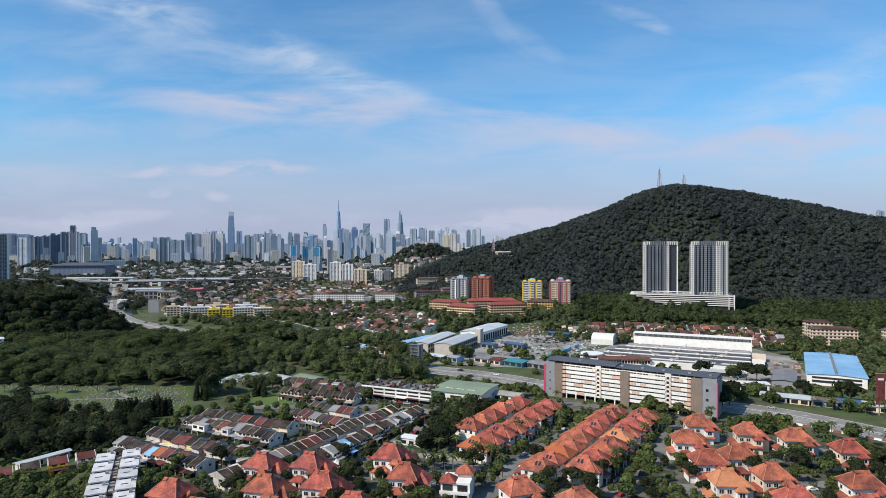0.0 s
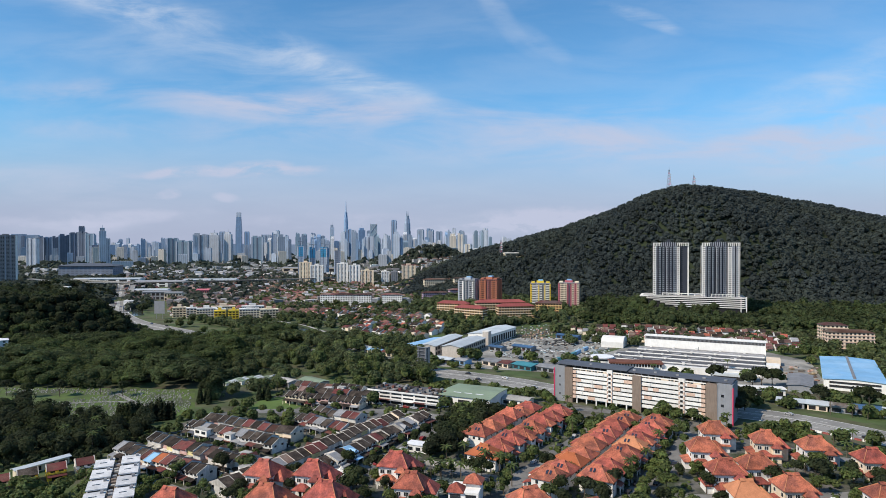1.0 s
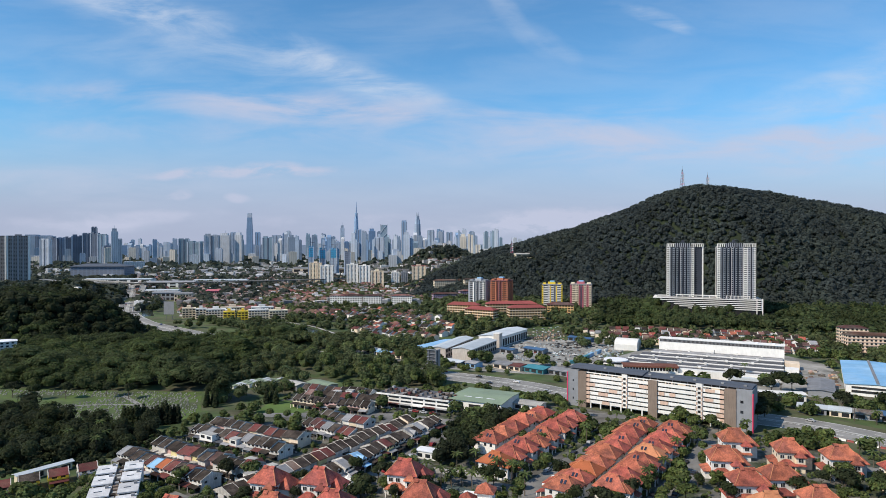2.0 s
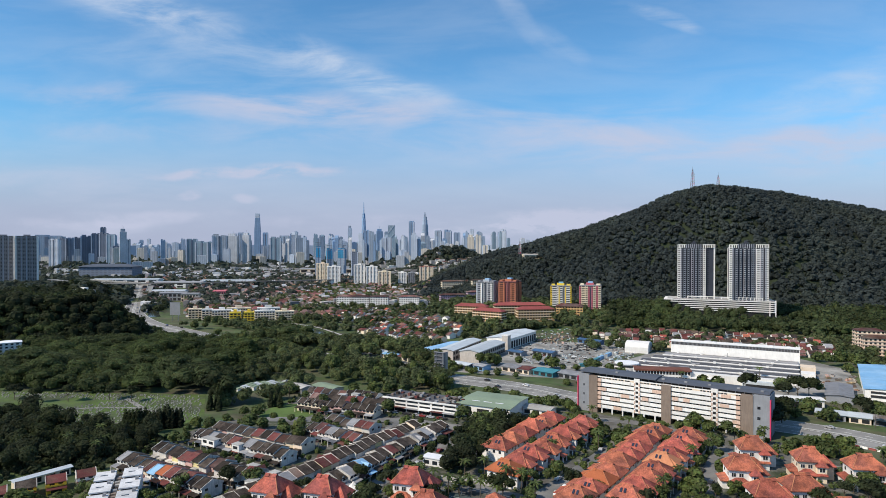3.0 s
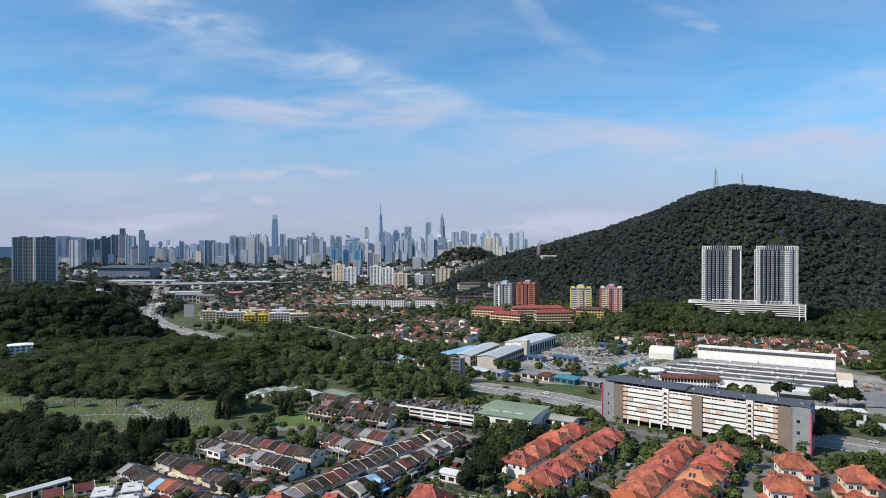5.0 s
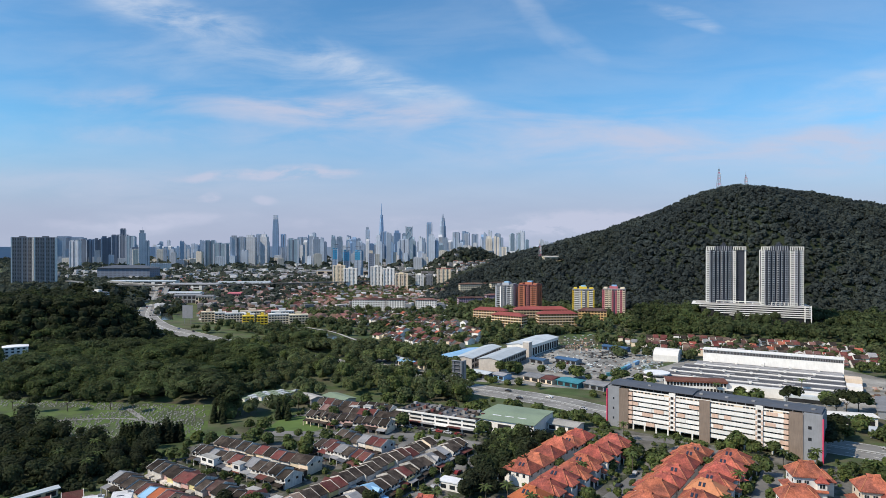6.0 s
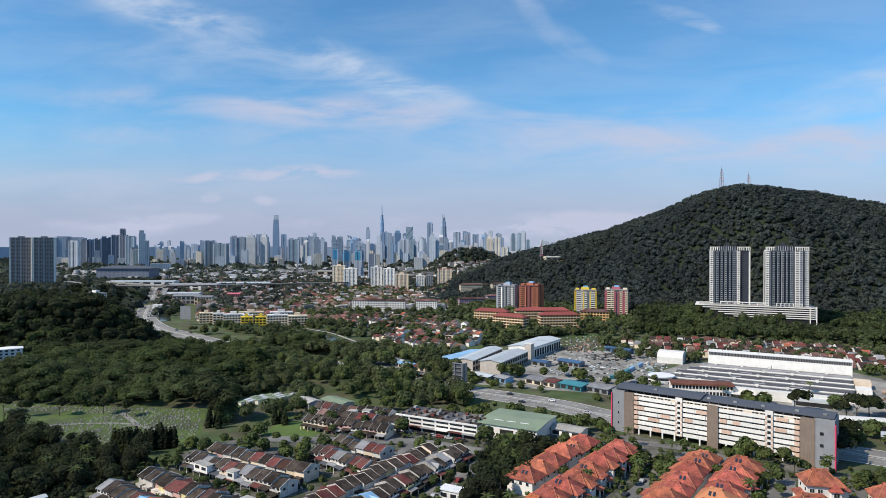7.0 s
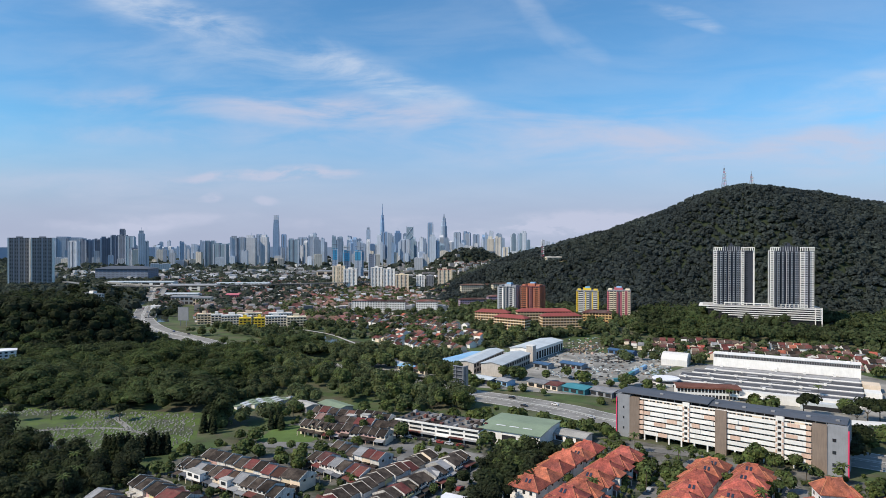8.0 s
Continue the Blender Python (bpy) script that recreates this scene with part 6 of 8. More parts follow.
# ---- white town houses ----
OLDROOF = mat("stained_white_flat_roof", (0.52, 0.52, 0.53), 0.8, 0.22, 0.25, 1.4, 0.1, streak=0.1)
for i in range(5):
    t = i / 4
    x, y = -134 + 19 * t, 260 - 44 * t
    h = thing("town_house", at(x, y, 24), "white modern town house with stepped flat roofs", "house", "white town houses")
    for x0, x1, z in ((-8.2, -1.6, 8.0 - 0.15 * i), (1.4, 7.8, 8.4 - 0.15 * i)):
        part("wall", Shape().box(x0, -5.9, -1, x1, 5.9, z - 1.2), WHITE, h)
        part("upper_wall", Shape().box(x0 + 0.1, -3.0, z - 1.2, x1 - 0.1, 5.6, z - 0.45), WHITE, h)
        part("roof", Shape().box(x0 - 0.2, -4.0, z - 0.45, x1 + 0.2, 5.75, z), OLDROOF, h, "thick white flat roof")
        part("terrace", Shape().box(x0 + 0.2, -5.7, z - 1.2, x1 - 0.2, -3.0, z - 1.12), CONCRETE, h, "grey roof terrace")
        part("clerestory", Shape().box(x0 + 0.5, -3.1, z - 1.1, x1 - 0.5, -3.0, z - 0.5), GLASS, h, "dark clerestory window")
        part("window", Shape().box(x0 + 0.5, -6.0, z - 4.2, x1 - 0.5, -5.9, z - 1.9), GLASS, h, "wide dark upper window")
        part("skylight", Shape().box(x0 + 1.6, 0.5, z, x1 - 2.4, 1.3, z + 0.06), GLASS, h)
        part("roof_tank", Shape().box(x1 - 1.6, 3.2, z, x1 - 0.5, 4.4, z + 0.8), GREYROOF, h)
    for k in range(4):
        part("deck_box", Shape().box(-1.2 + 0.2 * k, -5 + 2.6 * k, 6.2, 0.4 + 0.15 * k, -3.4 + 2.6 * k, 6.9 + 0.3 * (k % 2)), [CONCRETE, BROWNW, GREYW, SLATE][(k + i) % 4], h)
    part("court", Shape().box(-1.8, -5.9, -1, 1.6, 5.9, 6.2), BROWNW, h, "brown middle deck")
for x, y, r, wl in ((-176, 251, MAROON, CREAM), (-169.5, 258, SLATE, CREAM), (-162, 264.5, MAROON, CREAM), (-154, 271, MAROON, WHITE)):
    terrace_house(at(x, y, 36) @ Matrix.Diagonal((1, 0.8, 0.72, 1)), r, YELLOW if x in (-169.5, -162) else wl, 7.0, 1, "small houses at the wood's edge", MAROON)
m_ = at(-173.5, 273, 57)
shed("shed", m_, 21, 2.8, 3.2, PALEROOF, CREAM, "long low shelter with pale blue roof", 0.6)
h = thing("modern_house", at(5.4, 238, -12), "white modern house with small orange roofs", "house")
part("wall", Shape().box(-5.5, -5, -2, 5.5, 5, 6.8), WHITE, h)
part("balcony", Shape().box(-5.5, -7.4, 3.1, 5.5, -5, 3.5).box(-5.5, -7.5, 3.5, 5.5, -7.3, 4.4), WHITE, h)
for x in (-5.2, 0, 5.2):
    part("column", Shape().box(x - 0.2, -7.4, -2, x + 0.2, -7.0, 3.1), WHITE, h)
for x in (-2.9, 2.7):
    part("window", Shape().box(x - 1.9, -5.1, 3.6, x + 1.9, -5.0, 6.0), GLASS, h)
    part("window", Shape().box(x - 1.9, -5.1, 0.2, x + 1.9, -5.0, 2.6), VOID, h)
part("roof", Shape().hip(-6.2, -5.8, 0.2, 1.0, 6.8, 2.6), TERRA, h)
part("roof", Shape().hip(-1.0, -1.0, 6.2, 5.8, 8.6, 2.8), TERRA, h)
part("upper_wall", Shape().box(0, 0, 6.8, 5.4, 5, 8.6), WHITE, h)


# ---- house estates further off ----
def estate_house(m, roof, wall, group, extra=False):
    lab = {REDROOF: "small house with weathered red-brown roof", MAROON: "small house with maroon roof", SLATE: "small house with dark brown roof", GREYROOF: "small house with grey roof", PEACH: "small house with pale roof", TERRA: "small house with orange roof"}[roof]
    h = thing("estate_house", m, lab, "house", group, room=5)
    part("wall", shared("ewall", wall, lambda s: profile(s, [(-4.6, -2), (5.2, -2), (5.2, 5.0), (0.3, 7.3), (-4.6, 5.0)], -3.2, 3.2)), wall, h)
    part("roof", shared("eroof", roof, lambda s: profile(s.gable(-3.25, -5.4, 3.25, 5.9, 4.8, 2.6), [(-8.2, 2.6), (-4.62, 3.4), (-4.62, 3.6), (-8.2, 2.8)], -2.8, 2.8)), roof, h)
    if extra:
        part("annex", shared("eannex", wall, lambda s: s.box(-2.9, -7.6, -2, 2.6, -4.6, 5.6)), wall, h, "boxy front extension")


def estate(poly, origin, turn, rows, cols, gap, group, seed, roofs):
    rng = random.Random(seed)
    q = Matrix.Rotation(radians(turn), 3, "Z")
    for r in range(-rows, rows):
        for c in range(-8, cols):
            if (c + 3 * r) % 13 == 12 or rng.random() < 0.2:
                continue
            p = Vector((*origin, 0)) + q @ Vector((c * 6.5, r * gap + (0 if r % 2 else 3), 0))
            if inside(np.array([p.x]), np.array([p.y]), poly)[0] and clear(np.array([p.x]), np.array([p.y]), 1.0 if c == 0 else -4.8)[0]:
                estate_house(at(p.x + rng.uniform(-1, 1), p.y + rng.uniform(-1.5, 1.5), turn + (0 if r % 2 else 180) + rng.uniform(-5, 5) + (90 if rng.random() < 0.08 else 0), rng.uniform(-0.7, 0.6)) @ Matrix.Diagonal((rng.uniform(0.8, 1.0), rng.uniform(0.7, 0.95), rng.uniform(0.75, 1.0), 1)), rng.choice(roofs), WHITE if rng.random() < 0.7 else CREAM, group, rng.random() < 0.22)


EST = [REDROOF] * 6 + [MAROON] * 4 + [SLATE] * 6 + [GREYROOF, TERRA]
estate([(-250, 1035), (-145, 1042), (-94, 925), (-60, 860), (-5, 720), (-22, 632), (-56, 655), (-93, 640), (-118, 700), (-114, 782), (-175, 820)], (-150, 830), -42, 16, 34, 18.5, "red-roofed estate houses", 21, EST)
estate([(112, 690), (165, 628), (200, 612), (262, 574), (300, 566), (335, 600), (330, 668), (250, 690), (180, 700)], (110, 702), -15, 9, 48, 15.5, "houses below the hill", 22, EST)


# ---- the far city ----
def far_mat(name, col, floor=4.0, dark=0.55, rough=0.5):
    """A distant curtain wall: floors and bays as fine grain."""
    m = mat(name, col, rough, 0.1, 0.02, 0.1, 0.16)
    t = m.node_tree
    p = t.nodes["Principled BSDF"]
    src = p.inputs["Base Color"].links[0].from_socket
    sep = t.nodes.new("ShaderNodeSeparateXYZ")
    t.links.new(t.nodes.new("ShaderNodeNewGeometry").outputs["Position"], sep.inputs[0])
    fl = span(t, math_node(t, "FRACT", math_node(t, "DIVIDE", sep.outputs[2], floor)), 0.42, 0.55)
    by = span(t, math_node(t, "FRACT", math_node(t, "DIVIDE", math_node(t, "ADD", sep.outputs[0], sep.outputs[1]), floor * 2.4)), 0.3, 0.42)
    both = math_node(t, "MULTIPLY", fl, by)
    t.links.new(mixed(t, math_node(t, "MULTIPLY", both, 1 - dark), src, (0.05, 0.06, 0.08)), p.inputs["Base Color"])
    return m


# Haze is put into these blue-grey wall colours; cream and screen keep theirs.
F_BLUE = far_mat("hazy_blue_glass", (0.20, 0.30, 0.45), 4.5, 0.72, 0.4)
F_GREY = far_mat("hazy_grey_tower", (0.30, 0.37, 0.47), 4.5, 0.72)
F_PALE = far_mat("hazy_pale_tower", (0.42, 0.47, 0.55), 4.5, 0.72)
F_NAVY = far_mat("hazy_dark_tower", (0.15, 0.18, 0.24), 5, 0.6)
F_TEAL = far_mat("hazy_teal_tower", (0.23, 0.31, 0.38), 4.2, 0.7)
F_CREAM = far_mat("far_cream_tower", (0.56, 0.52, 0.46), 4.2, 0.6)
F_WHITE = far_mat("hazy_white_tower", (0.52, 0.54, 0.58), 4.2, 0.6)
F_BRIGHT = far_mat("bright_blue_screen", (0.05, 0.26, 0.46), 6, 0.7)
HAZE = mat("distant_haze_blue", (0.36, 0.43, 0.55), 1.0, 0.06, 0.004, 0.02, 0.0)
WORDS = {F_BLUE: "distant glass office tower in haze blue", F_GREY: "distant office tower in haze blue-grey", F_PALE: "distant high-rise tower in pale haze tint", F_NAVY: "dark residential tower in haze slate-blue", F_TEAL: "distant glass tower in haze-lightened teal", F_CREAM: "distant cream high-rise flats", F_WHITE: "distant high-rise flats in haze-dulled white", F_BRIGHT: "tower wrapped in bright blue screens"}


def far_tower(x, y, w, hgt, m_, crown=0, d=None, group="city skyline", split=False):
    d = d or w * 0.8
    s = Shape().box(-w / 2, -d / 2, -5, w / 2, d / 2, hgt * 0.97)
    if split and crown in (0, 3):
        pass
    elif crown == 0:
        s.box(-w * 0.3, -d * 0.3, hgt * 0.97, w * 0.25, d * 0.3, hgt)
    elif crown == 3:
        s.box(-w * 0.45, -d * 0.4, hgt * 0.97, -w * 0.05, d * 0.4, hgt * 1.03).box(w * 0.1, -d * 0.4, hgt * 0.97, w * 0.42, d * 0.4, hgt * 1.01)
    h = new("high_rise", s.mesh("high_rise", m_))
    h.matrix_basis = pose(x, y, float(terrain(x, y)), 0, 0, (x * 7 + y * 3) % 30 - 15 - math.degrees(math.atan2(x, y)) * 0.6)
    tagged(h, WORDS[m_], "tower", group)
    BUILT.append((x, y, w))
    if m_ is F_BRIGHT:
        h.data.materials[0] = F_GREY
        part("screen", Shape().box(-w * 0.52, -d * 0.52, hgt * 0.66, w * 0.52, d * 0.52, hgt * 0.95), F_BRIGHT, h, "bright blue safety screen")
        part("crane_mast", Shape().tube((w * 0.2, 0, hgt), (w * 0.2, 0, hgt * 1.12), 0.9, 0.9, 4), F_NAVY, h)
        part("crane_jib", Shape().tube((w * 0.6, 0, hgt * 1.10), (-w * 0.5, 0, hgt * 1.13), 0.7, 0.7, 4), F_NAVY, h)
    if split and crown in (0, 3):
        part("roof_plant", Shape().box(-w * 0.42, -d * 0.4, hgt * 0.97, -w * 0.05, d * 0.4, hgt * (1.0 if crown == 0 else 1.03)), m_, h)
        part("roof_plant", Shape().box(w * 0.1, -d * 0.4, hgt * 0.97, w * 0.4, d * 0.4, hgt * 1.0), m_, h)
        part("corner_rib", Shape().box(-w * 0.52, -d * 0.54, -5, -w * 0.4, -d * 0.46, hgt * 0.98), F_PALE, h)
        part("corner_rib", Shape().box(w * 0.4, -d * 0.54, -5, w * 0.52, -d * 0.46, hgt * 0.98), F_PALE, h)
        # Dark strip proud of the wall; a recess's shade is put into its colour.
        part("recess", Shape().box(-w * 0.06, -d * 0.52, -5, w * 0.06, -d * 0.48, hgt * 0.96), F_NAVY, h)
    if crown == 1:
        part("upper_shaft", Shape().box(-w * 0.38, -d * 0.38, hgt * 0.97, w * 0.3, d * 0.3, hgt * 1.05), m_, h)
        part("spire", Shape().tube((0, 0, hgt * 1.05), (0, 0, hgt * 1.14), w * 0.04, w * 0.02, 5), F_PALE, h)
    elif crown == 2:
        n = Shape()
        profile(n, [(-d / 2, hgt * 0.97), (d / 2, hgt * 0.97), (d / 2, hgt * 1.06)], -w / 2, w / 2)
        part("slanted_crown", n, m_, h)
    return h


def far_group(rows):
    for px, pw, top, dist, m_, crown in rows:
        far_tower(px * dist, dist, pw * dist, 96 + top * dist - float(terrain(px * dist, dist)), m_, crown, split=True)


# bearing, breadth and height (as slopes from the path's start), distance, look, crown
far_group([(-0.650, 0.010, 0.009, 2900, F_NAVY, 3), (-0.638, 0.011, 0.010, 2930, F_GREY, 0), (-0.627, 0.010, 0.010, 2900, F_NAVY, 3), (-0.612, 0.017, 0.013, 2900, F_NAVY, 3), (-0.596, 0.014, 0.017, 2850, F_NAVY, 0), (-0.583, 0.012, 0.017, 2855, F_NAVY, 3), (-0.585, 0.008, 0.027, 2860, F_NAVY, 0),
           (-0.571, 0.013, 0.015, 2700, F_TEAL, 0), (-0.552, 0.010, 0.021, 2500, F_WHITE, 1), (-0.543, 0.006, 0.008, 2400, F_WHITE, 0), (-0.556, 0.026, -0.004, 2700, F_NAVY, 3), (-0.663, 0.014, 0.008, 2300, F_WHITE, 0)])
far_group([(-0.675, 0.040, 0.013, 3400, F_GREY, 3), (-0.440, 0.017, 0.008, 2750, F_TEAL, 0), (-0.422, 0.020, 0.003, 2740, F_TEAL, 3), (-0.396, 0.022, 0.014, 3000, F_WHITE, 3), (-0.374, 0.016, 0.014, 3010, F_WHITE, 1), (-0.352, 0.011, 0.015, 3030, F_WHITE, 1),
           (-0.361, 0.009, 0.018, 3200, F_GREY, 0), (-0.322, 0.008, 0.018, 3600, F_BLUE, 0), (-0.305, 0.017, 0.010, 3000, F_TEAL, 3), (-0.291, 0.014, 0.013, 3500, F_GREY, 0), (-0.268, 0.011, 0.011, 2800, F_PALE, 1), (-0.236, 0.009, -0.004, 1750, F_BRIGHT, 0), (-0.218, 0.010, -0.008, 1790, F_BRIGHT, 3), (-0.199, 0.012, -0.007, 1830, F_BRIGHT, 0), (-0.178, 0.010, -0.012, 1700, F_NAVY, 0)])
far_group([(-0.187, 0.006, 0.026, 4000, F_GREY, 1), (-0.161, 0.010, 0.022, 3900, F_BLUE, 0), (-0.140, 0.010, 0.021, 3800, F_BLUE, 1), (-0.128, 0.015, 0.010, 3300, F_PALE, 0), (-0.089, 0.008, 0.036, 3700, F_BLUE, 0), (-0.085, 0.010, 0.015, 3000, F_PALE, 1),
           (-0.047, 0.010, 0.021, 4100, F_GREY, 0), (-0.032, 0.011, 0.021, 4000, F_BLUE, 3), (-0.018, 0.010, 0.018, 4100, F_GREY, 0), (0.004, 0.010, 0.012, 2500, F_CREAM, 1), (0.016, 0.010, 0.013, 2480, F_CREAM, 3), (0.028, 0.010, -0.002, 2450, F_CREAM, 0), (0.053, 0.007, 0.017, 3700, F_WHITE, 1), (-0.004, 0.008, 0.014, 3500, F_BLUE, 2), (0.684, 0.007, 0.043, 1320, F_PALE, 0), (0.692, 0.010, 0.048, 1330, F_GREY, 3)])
rng = random.Random(9)
for i in range(230):
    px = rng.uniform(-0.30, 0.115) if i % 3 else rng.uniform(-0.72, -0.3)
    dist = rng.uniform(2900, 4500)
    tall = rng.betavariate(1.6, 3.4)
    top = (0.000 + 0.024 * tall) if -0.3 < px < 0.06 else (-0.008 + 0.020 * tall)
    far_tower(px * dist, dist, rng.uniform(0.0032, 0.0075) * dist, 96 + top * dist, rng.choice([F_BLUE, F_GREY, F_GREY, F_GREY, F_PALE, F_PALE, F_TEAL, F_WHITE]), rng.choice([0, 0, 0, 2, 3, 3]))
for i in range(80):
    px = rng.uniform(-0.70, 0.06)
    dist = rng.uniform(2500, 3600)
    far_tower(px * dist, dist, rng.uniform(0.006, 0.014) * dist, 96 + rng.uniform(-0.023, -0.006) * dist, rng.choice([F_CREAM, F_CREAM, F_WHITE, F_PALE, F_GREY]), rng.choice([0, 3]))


def spire_tower():
    D = 4300
    h = thing("spire_tower", pose(-0.165 * D, D, 0, 0, 0, 20), "very tall faceted glass tower in haze blue with long spire", "tower", room=30)
    zs = [(0, 17), (96 + 0.012 * D, 17), (96 + 0.037 * D, 13), (96 + 0.048 * D, 10)]
    s = Shape()
    for i, (z, r) in enumerate(zs):
        for k in range(6):
            a = 2 * math.pi * (k + 0.5 * (i % 2)) / 6
            s.v.append((math.cos(a) * r, math.sin(a) * r, z))
    for i in range(3):
        for k in range(6):
            a, b = i * 6 + k, i * 6 + (k + 1) % 6
            s.f += [(a, b, b + 6), (a, b + 6, a + 6)]
    s.f.append(tuple(range(18, 24)))
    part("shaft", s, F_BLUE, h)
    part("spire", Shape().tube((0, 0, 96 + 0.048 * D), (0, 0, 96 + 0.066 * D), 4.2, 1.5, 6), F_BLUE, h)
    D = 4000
    h = thing("tapered_tower", pose(-0.335 * D, D, 0, 0, 0, 10), "tall tapered glass tower in haze blue with pale crown", "tower", room=30)
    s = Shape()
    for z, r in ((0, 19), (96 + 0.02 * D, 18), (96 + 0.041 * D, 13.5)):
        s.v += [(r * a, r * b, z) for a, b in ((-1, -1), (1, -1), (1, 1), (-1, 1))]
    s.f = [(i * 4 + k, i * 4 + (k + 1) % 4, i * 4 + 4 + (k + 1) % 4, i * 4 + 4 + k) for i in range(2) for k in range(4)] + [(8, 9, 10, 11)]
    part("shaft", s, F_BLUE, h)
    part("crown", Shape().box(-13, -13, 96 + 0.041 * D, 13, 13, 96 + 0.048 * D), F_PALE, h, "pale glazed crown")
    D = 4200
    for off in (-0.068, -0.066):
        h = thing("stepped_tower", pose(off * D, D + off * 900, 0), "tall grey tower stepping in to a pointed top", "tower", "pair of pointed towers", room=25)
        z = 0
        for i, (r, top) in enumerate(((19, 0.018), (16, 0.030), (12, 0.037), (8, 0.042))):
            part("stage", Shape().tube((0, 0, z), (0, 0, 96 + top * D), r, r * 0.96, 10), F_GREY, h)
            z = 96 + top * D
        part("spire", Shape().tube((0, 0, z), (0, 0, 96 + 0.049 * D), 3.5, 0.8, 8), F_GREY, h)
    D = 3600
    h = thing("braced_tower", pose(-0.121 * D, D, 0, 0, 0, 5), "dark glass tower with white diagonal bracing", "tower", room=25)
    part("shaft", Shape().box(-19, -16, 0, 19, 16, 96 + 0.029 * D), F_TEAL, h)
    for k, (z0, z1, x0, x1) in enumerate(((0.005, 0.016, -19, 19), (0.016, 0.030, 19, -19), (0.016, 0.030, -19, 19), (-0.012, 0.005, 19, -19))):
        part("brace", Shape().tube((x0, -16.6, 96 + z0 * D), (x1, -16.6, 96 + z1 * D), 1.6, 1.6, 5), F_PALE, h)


spire_tower()

# low sprawl of the city, and the edge of the land with haze put into its colour
rng = np.random.default_rng(12)


def sprawl(name, n, x0, x1, y0, y1, size, tall, material, label, seed, roof=None):
    """Many small blocks; with a roof material they get pitched roofs over pale walls."""
    rng = np.random.default_rng(seed)
    Y = y0 + (y1 - y0) * rng.random(n) ** 1.3
    X = rng.uniform(x0, x1, n) * Y
    ok = clear(X, Y, -4)
    X, Y = X[ok], Y[ok]
    n = len(X)
    W, D, H = (rng.uniform(0.5, 1.4, (3, n)).T * [size, size * 0.7, tall]).T
    A = np.where(rng.random(n) < 0.5, 0.3, 0.3 + math.pi / 2) + rng.normal(0, 0.15, n)
    c, s = np.cos(A), np.sin(A)
    Z = terrain(X, Y)

    def spot(sx, sy, z):
        lx, ly = sx * W / 2, sy * D / 2
        return np.stack([X + lx * c - ly * s, Y + lx * s + ly * c, Z + z], -1)
    low = H * (0.55 if roof else 1.0)
    v = np.stack([spot(sx, sy, z) for z in (-2 + 0 * H, low) for sx, sy in ((-1, -1), (1, -1), (1, 1), (-1, 1))], 1).reshape(-1, 3)
    f = np.array([(0, 1, 5, 4), (1, 2, 6, 5), (2, 3, 7, 6), (3, 0, 4, 7), (4, 5, 6, 7)])
    f = (np.arange(n)[:, None, None] * 8 + f).reshape(-1, 4)
    me = big_mesh(name, v, f, material)
    me.shade_flat()
    tagged(new(name, me), label, "city sprawl", "", "stuff")
    if roof:
        v = np.stack([spot(sx, sy, low) for sx, sy in ((-1.15, -1.2), (1.15, -1.2), (1.15, 1.2), (-1.15, 1.2))] + [spot(-0.6, 0, low + H * 0.4), spot(0.6, 0, low + H * 0.4)], 1).reshape(-1, 3)
        f = [tuple(k * 6 + i for i in q) for k in range(n) for q in ((0, 1, 5, 4), (1, 2, 5), (2, 3, 4, 5), (3, 0, 4))]
        me = bpy.data.meshes.new(name + "_roofs")
        me.from_pydata(v.tolist(), [], f)
        me.materials.append(roof)
        tagged(new(name + "_roofs", me), "pitched red-brown roofs of the valley houses", "city sprawl", "", "stuff")


S_PALE = mat("sprawl_walls", (0.52, 0.51, 0.50), 0.8, 0.2, 0.01, 0.05, 0.45, island=True, second=(0.33, 0.30, 0.29), hue=0.03)
S_ROOF = mat("sprawl_roofs", (0.20, 0.10, 0.075), 0.85, 0.25, 0.01, 0.05, 0.5, island=True, second=(0.16, 0.13, 0.12), hue=0.03)
sprawl("distant_city_blocks", 2600, -0.75, 0.06, 1700, 4700, 17, 11, S_PALE, "low pale city blocks fading towards the horizon", 31)
sprawl("distant_houses", 4200, -0.52, -0.06, 1000, 2100, 9, 8, S_PALE, "sea of small houses in the valley", 32, S_ROOF)
sprawl("riverside_houses", 700, -0.47, -0.20, 840, 1080, 9, 7, S_PALE, "small houses and sheds round the estate flats", 34, S_ROOF)
sprawl("distant_white_houses", 900, -0.52, -0.06, 950, 2200, 10, 8, S_PALE, "small pale houses scattered in the valley", 33)

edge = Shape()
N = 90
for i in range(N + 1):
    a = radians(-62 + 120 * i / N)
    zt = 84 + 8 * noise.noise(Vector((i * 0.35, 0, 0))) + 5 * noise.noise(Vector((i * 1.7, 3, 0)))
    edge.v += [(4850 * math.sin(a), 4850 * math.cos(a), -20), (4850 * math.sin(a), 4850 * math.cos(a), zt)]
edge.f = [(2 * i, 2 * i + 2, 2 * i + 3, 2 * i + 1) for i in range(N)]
sheet("backdrop", edge, HAZE, "rim of land on the horizon in flat haze blue", "horizon")

# interchange, long dark hall and blocks on the left
INTER = [(-960, 1440), (-830, 1330), (-700, 1290), (-560, 1330), (-380, 1420), (-240, 1500)]
DECKGREY = mat("stained_deck_concrete", (0.19, 0.187, 0.18), 0.9, 0.25, 0.1, 0.8, 0.1, streak=0.2)


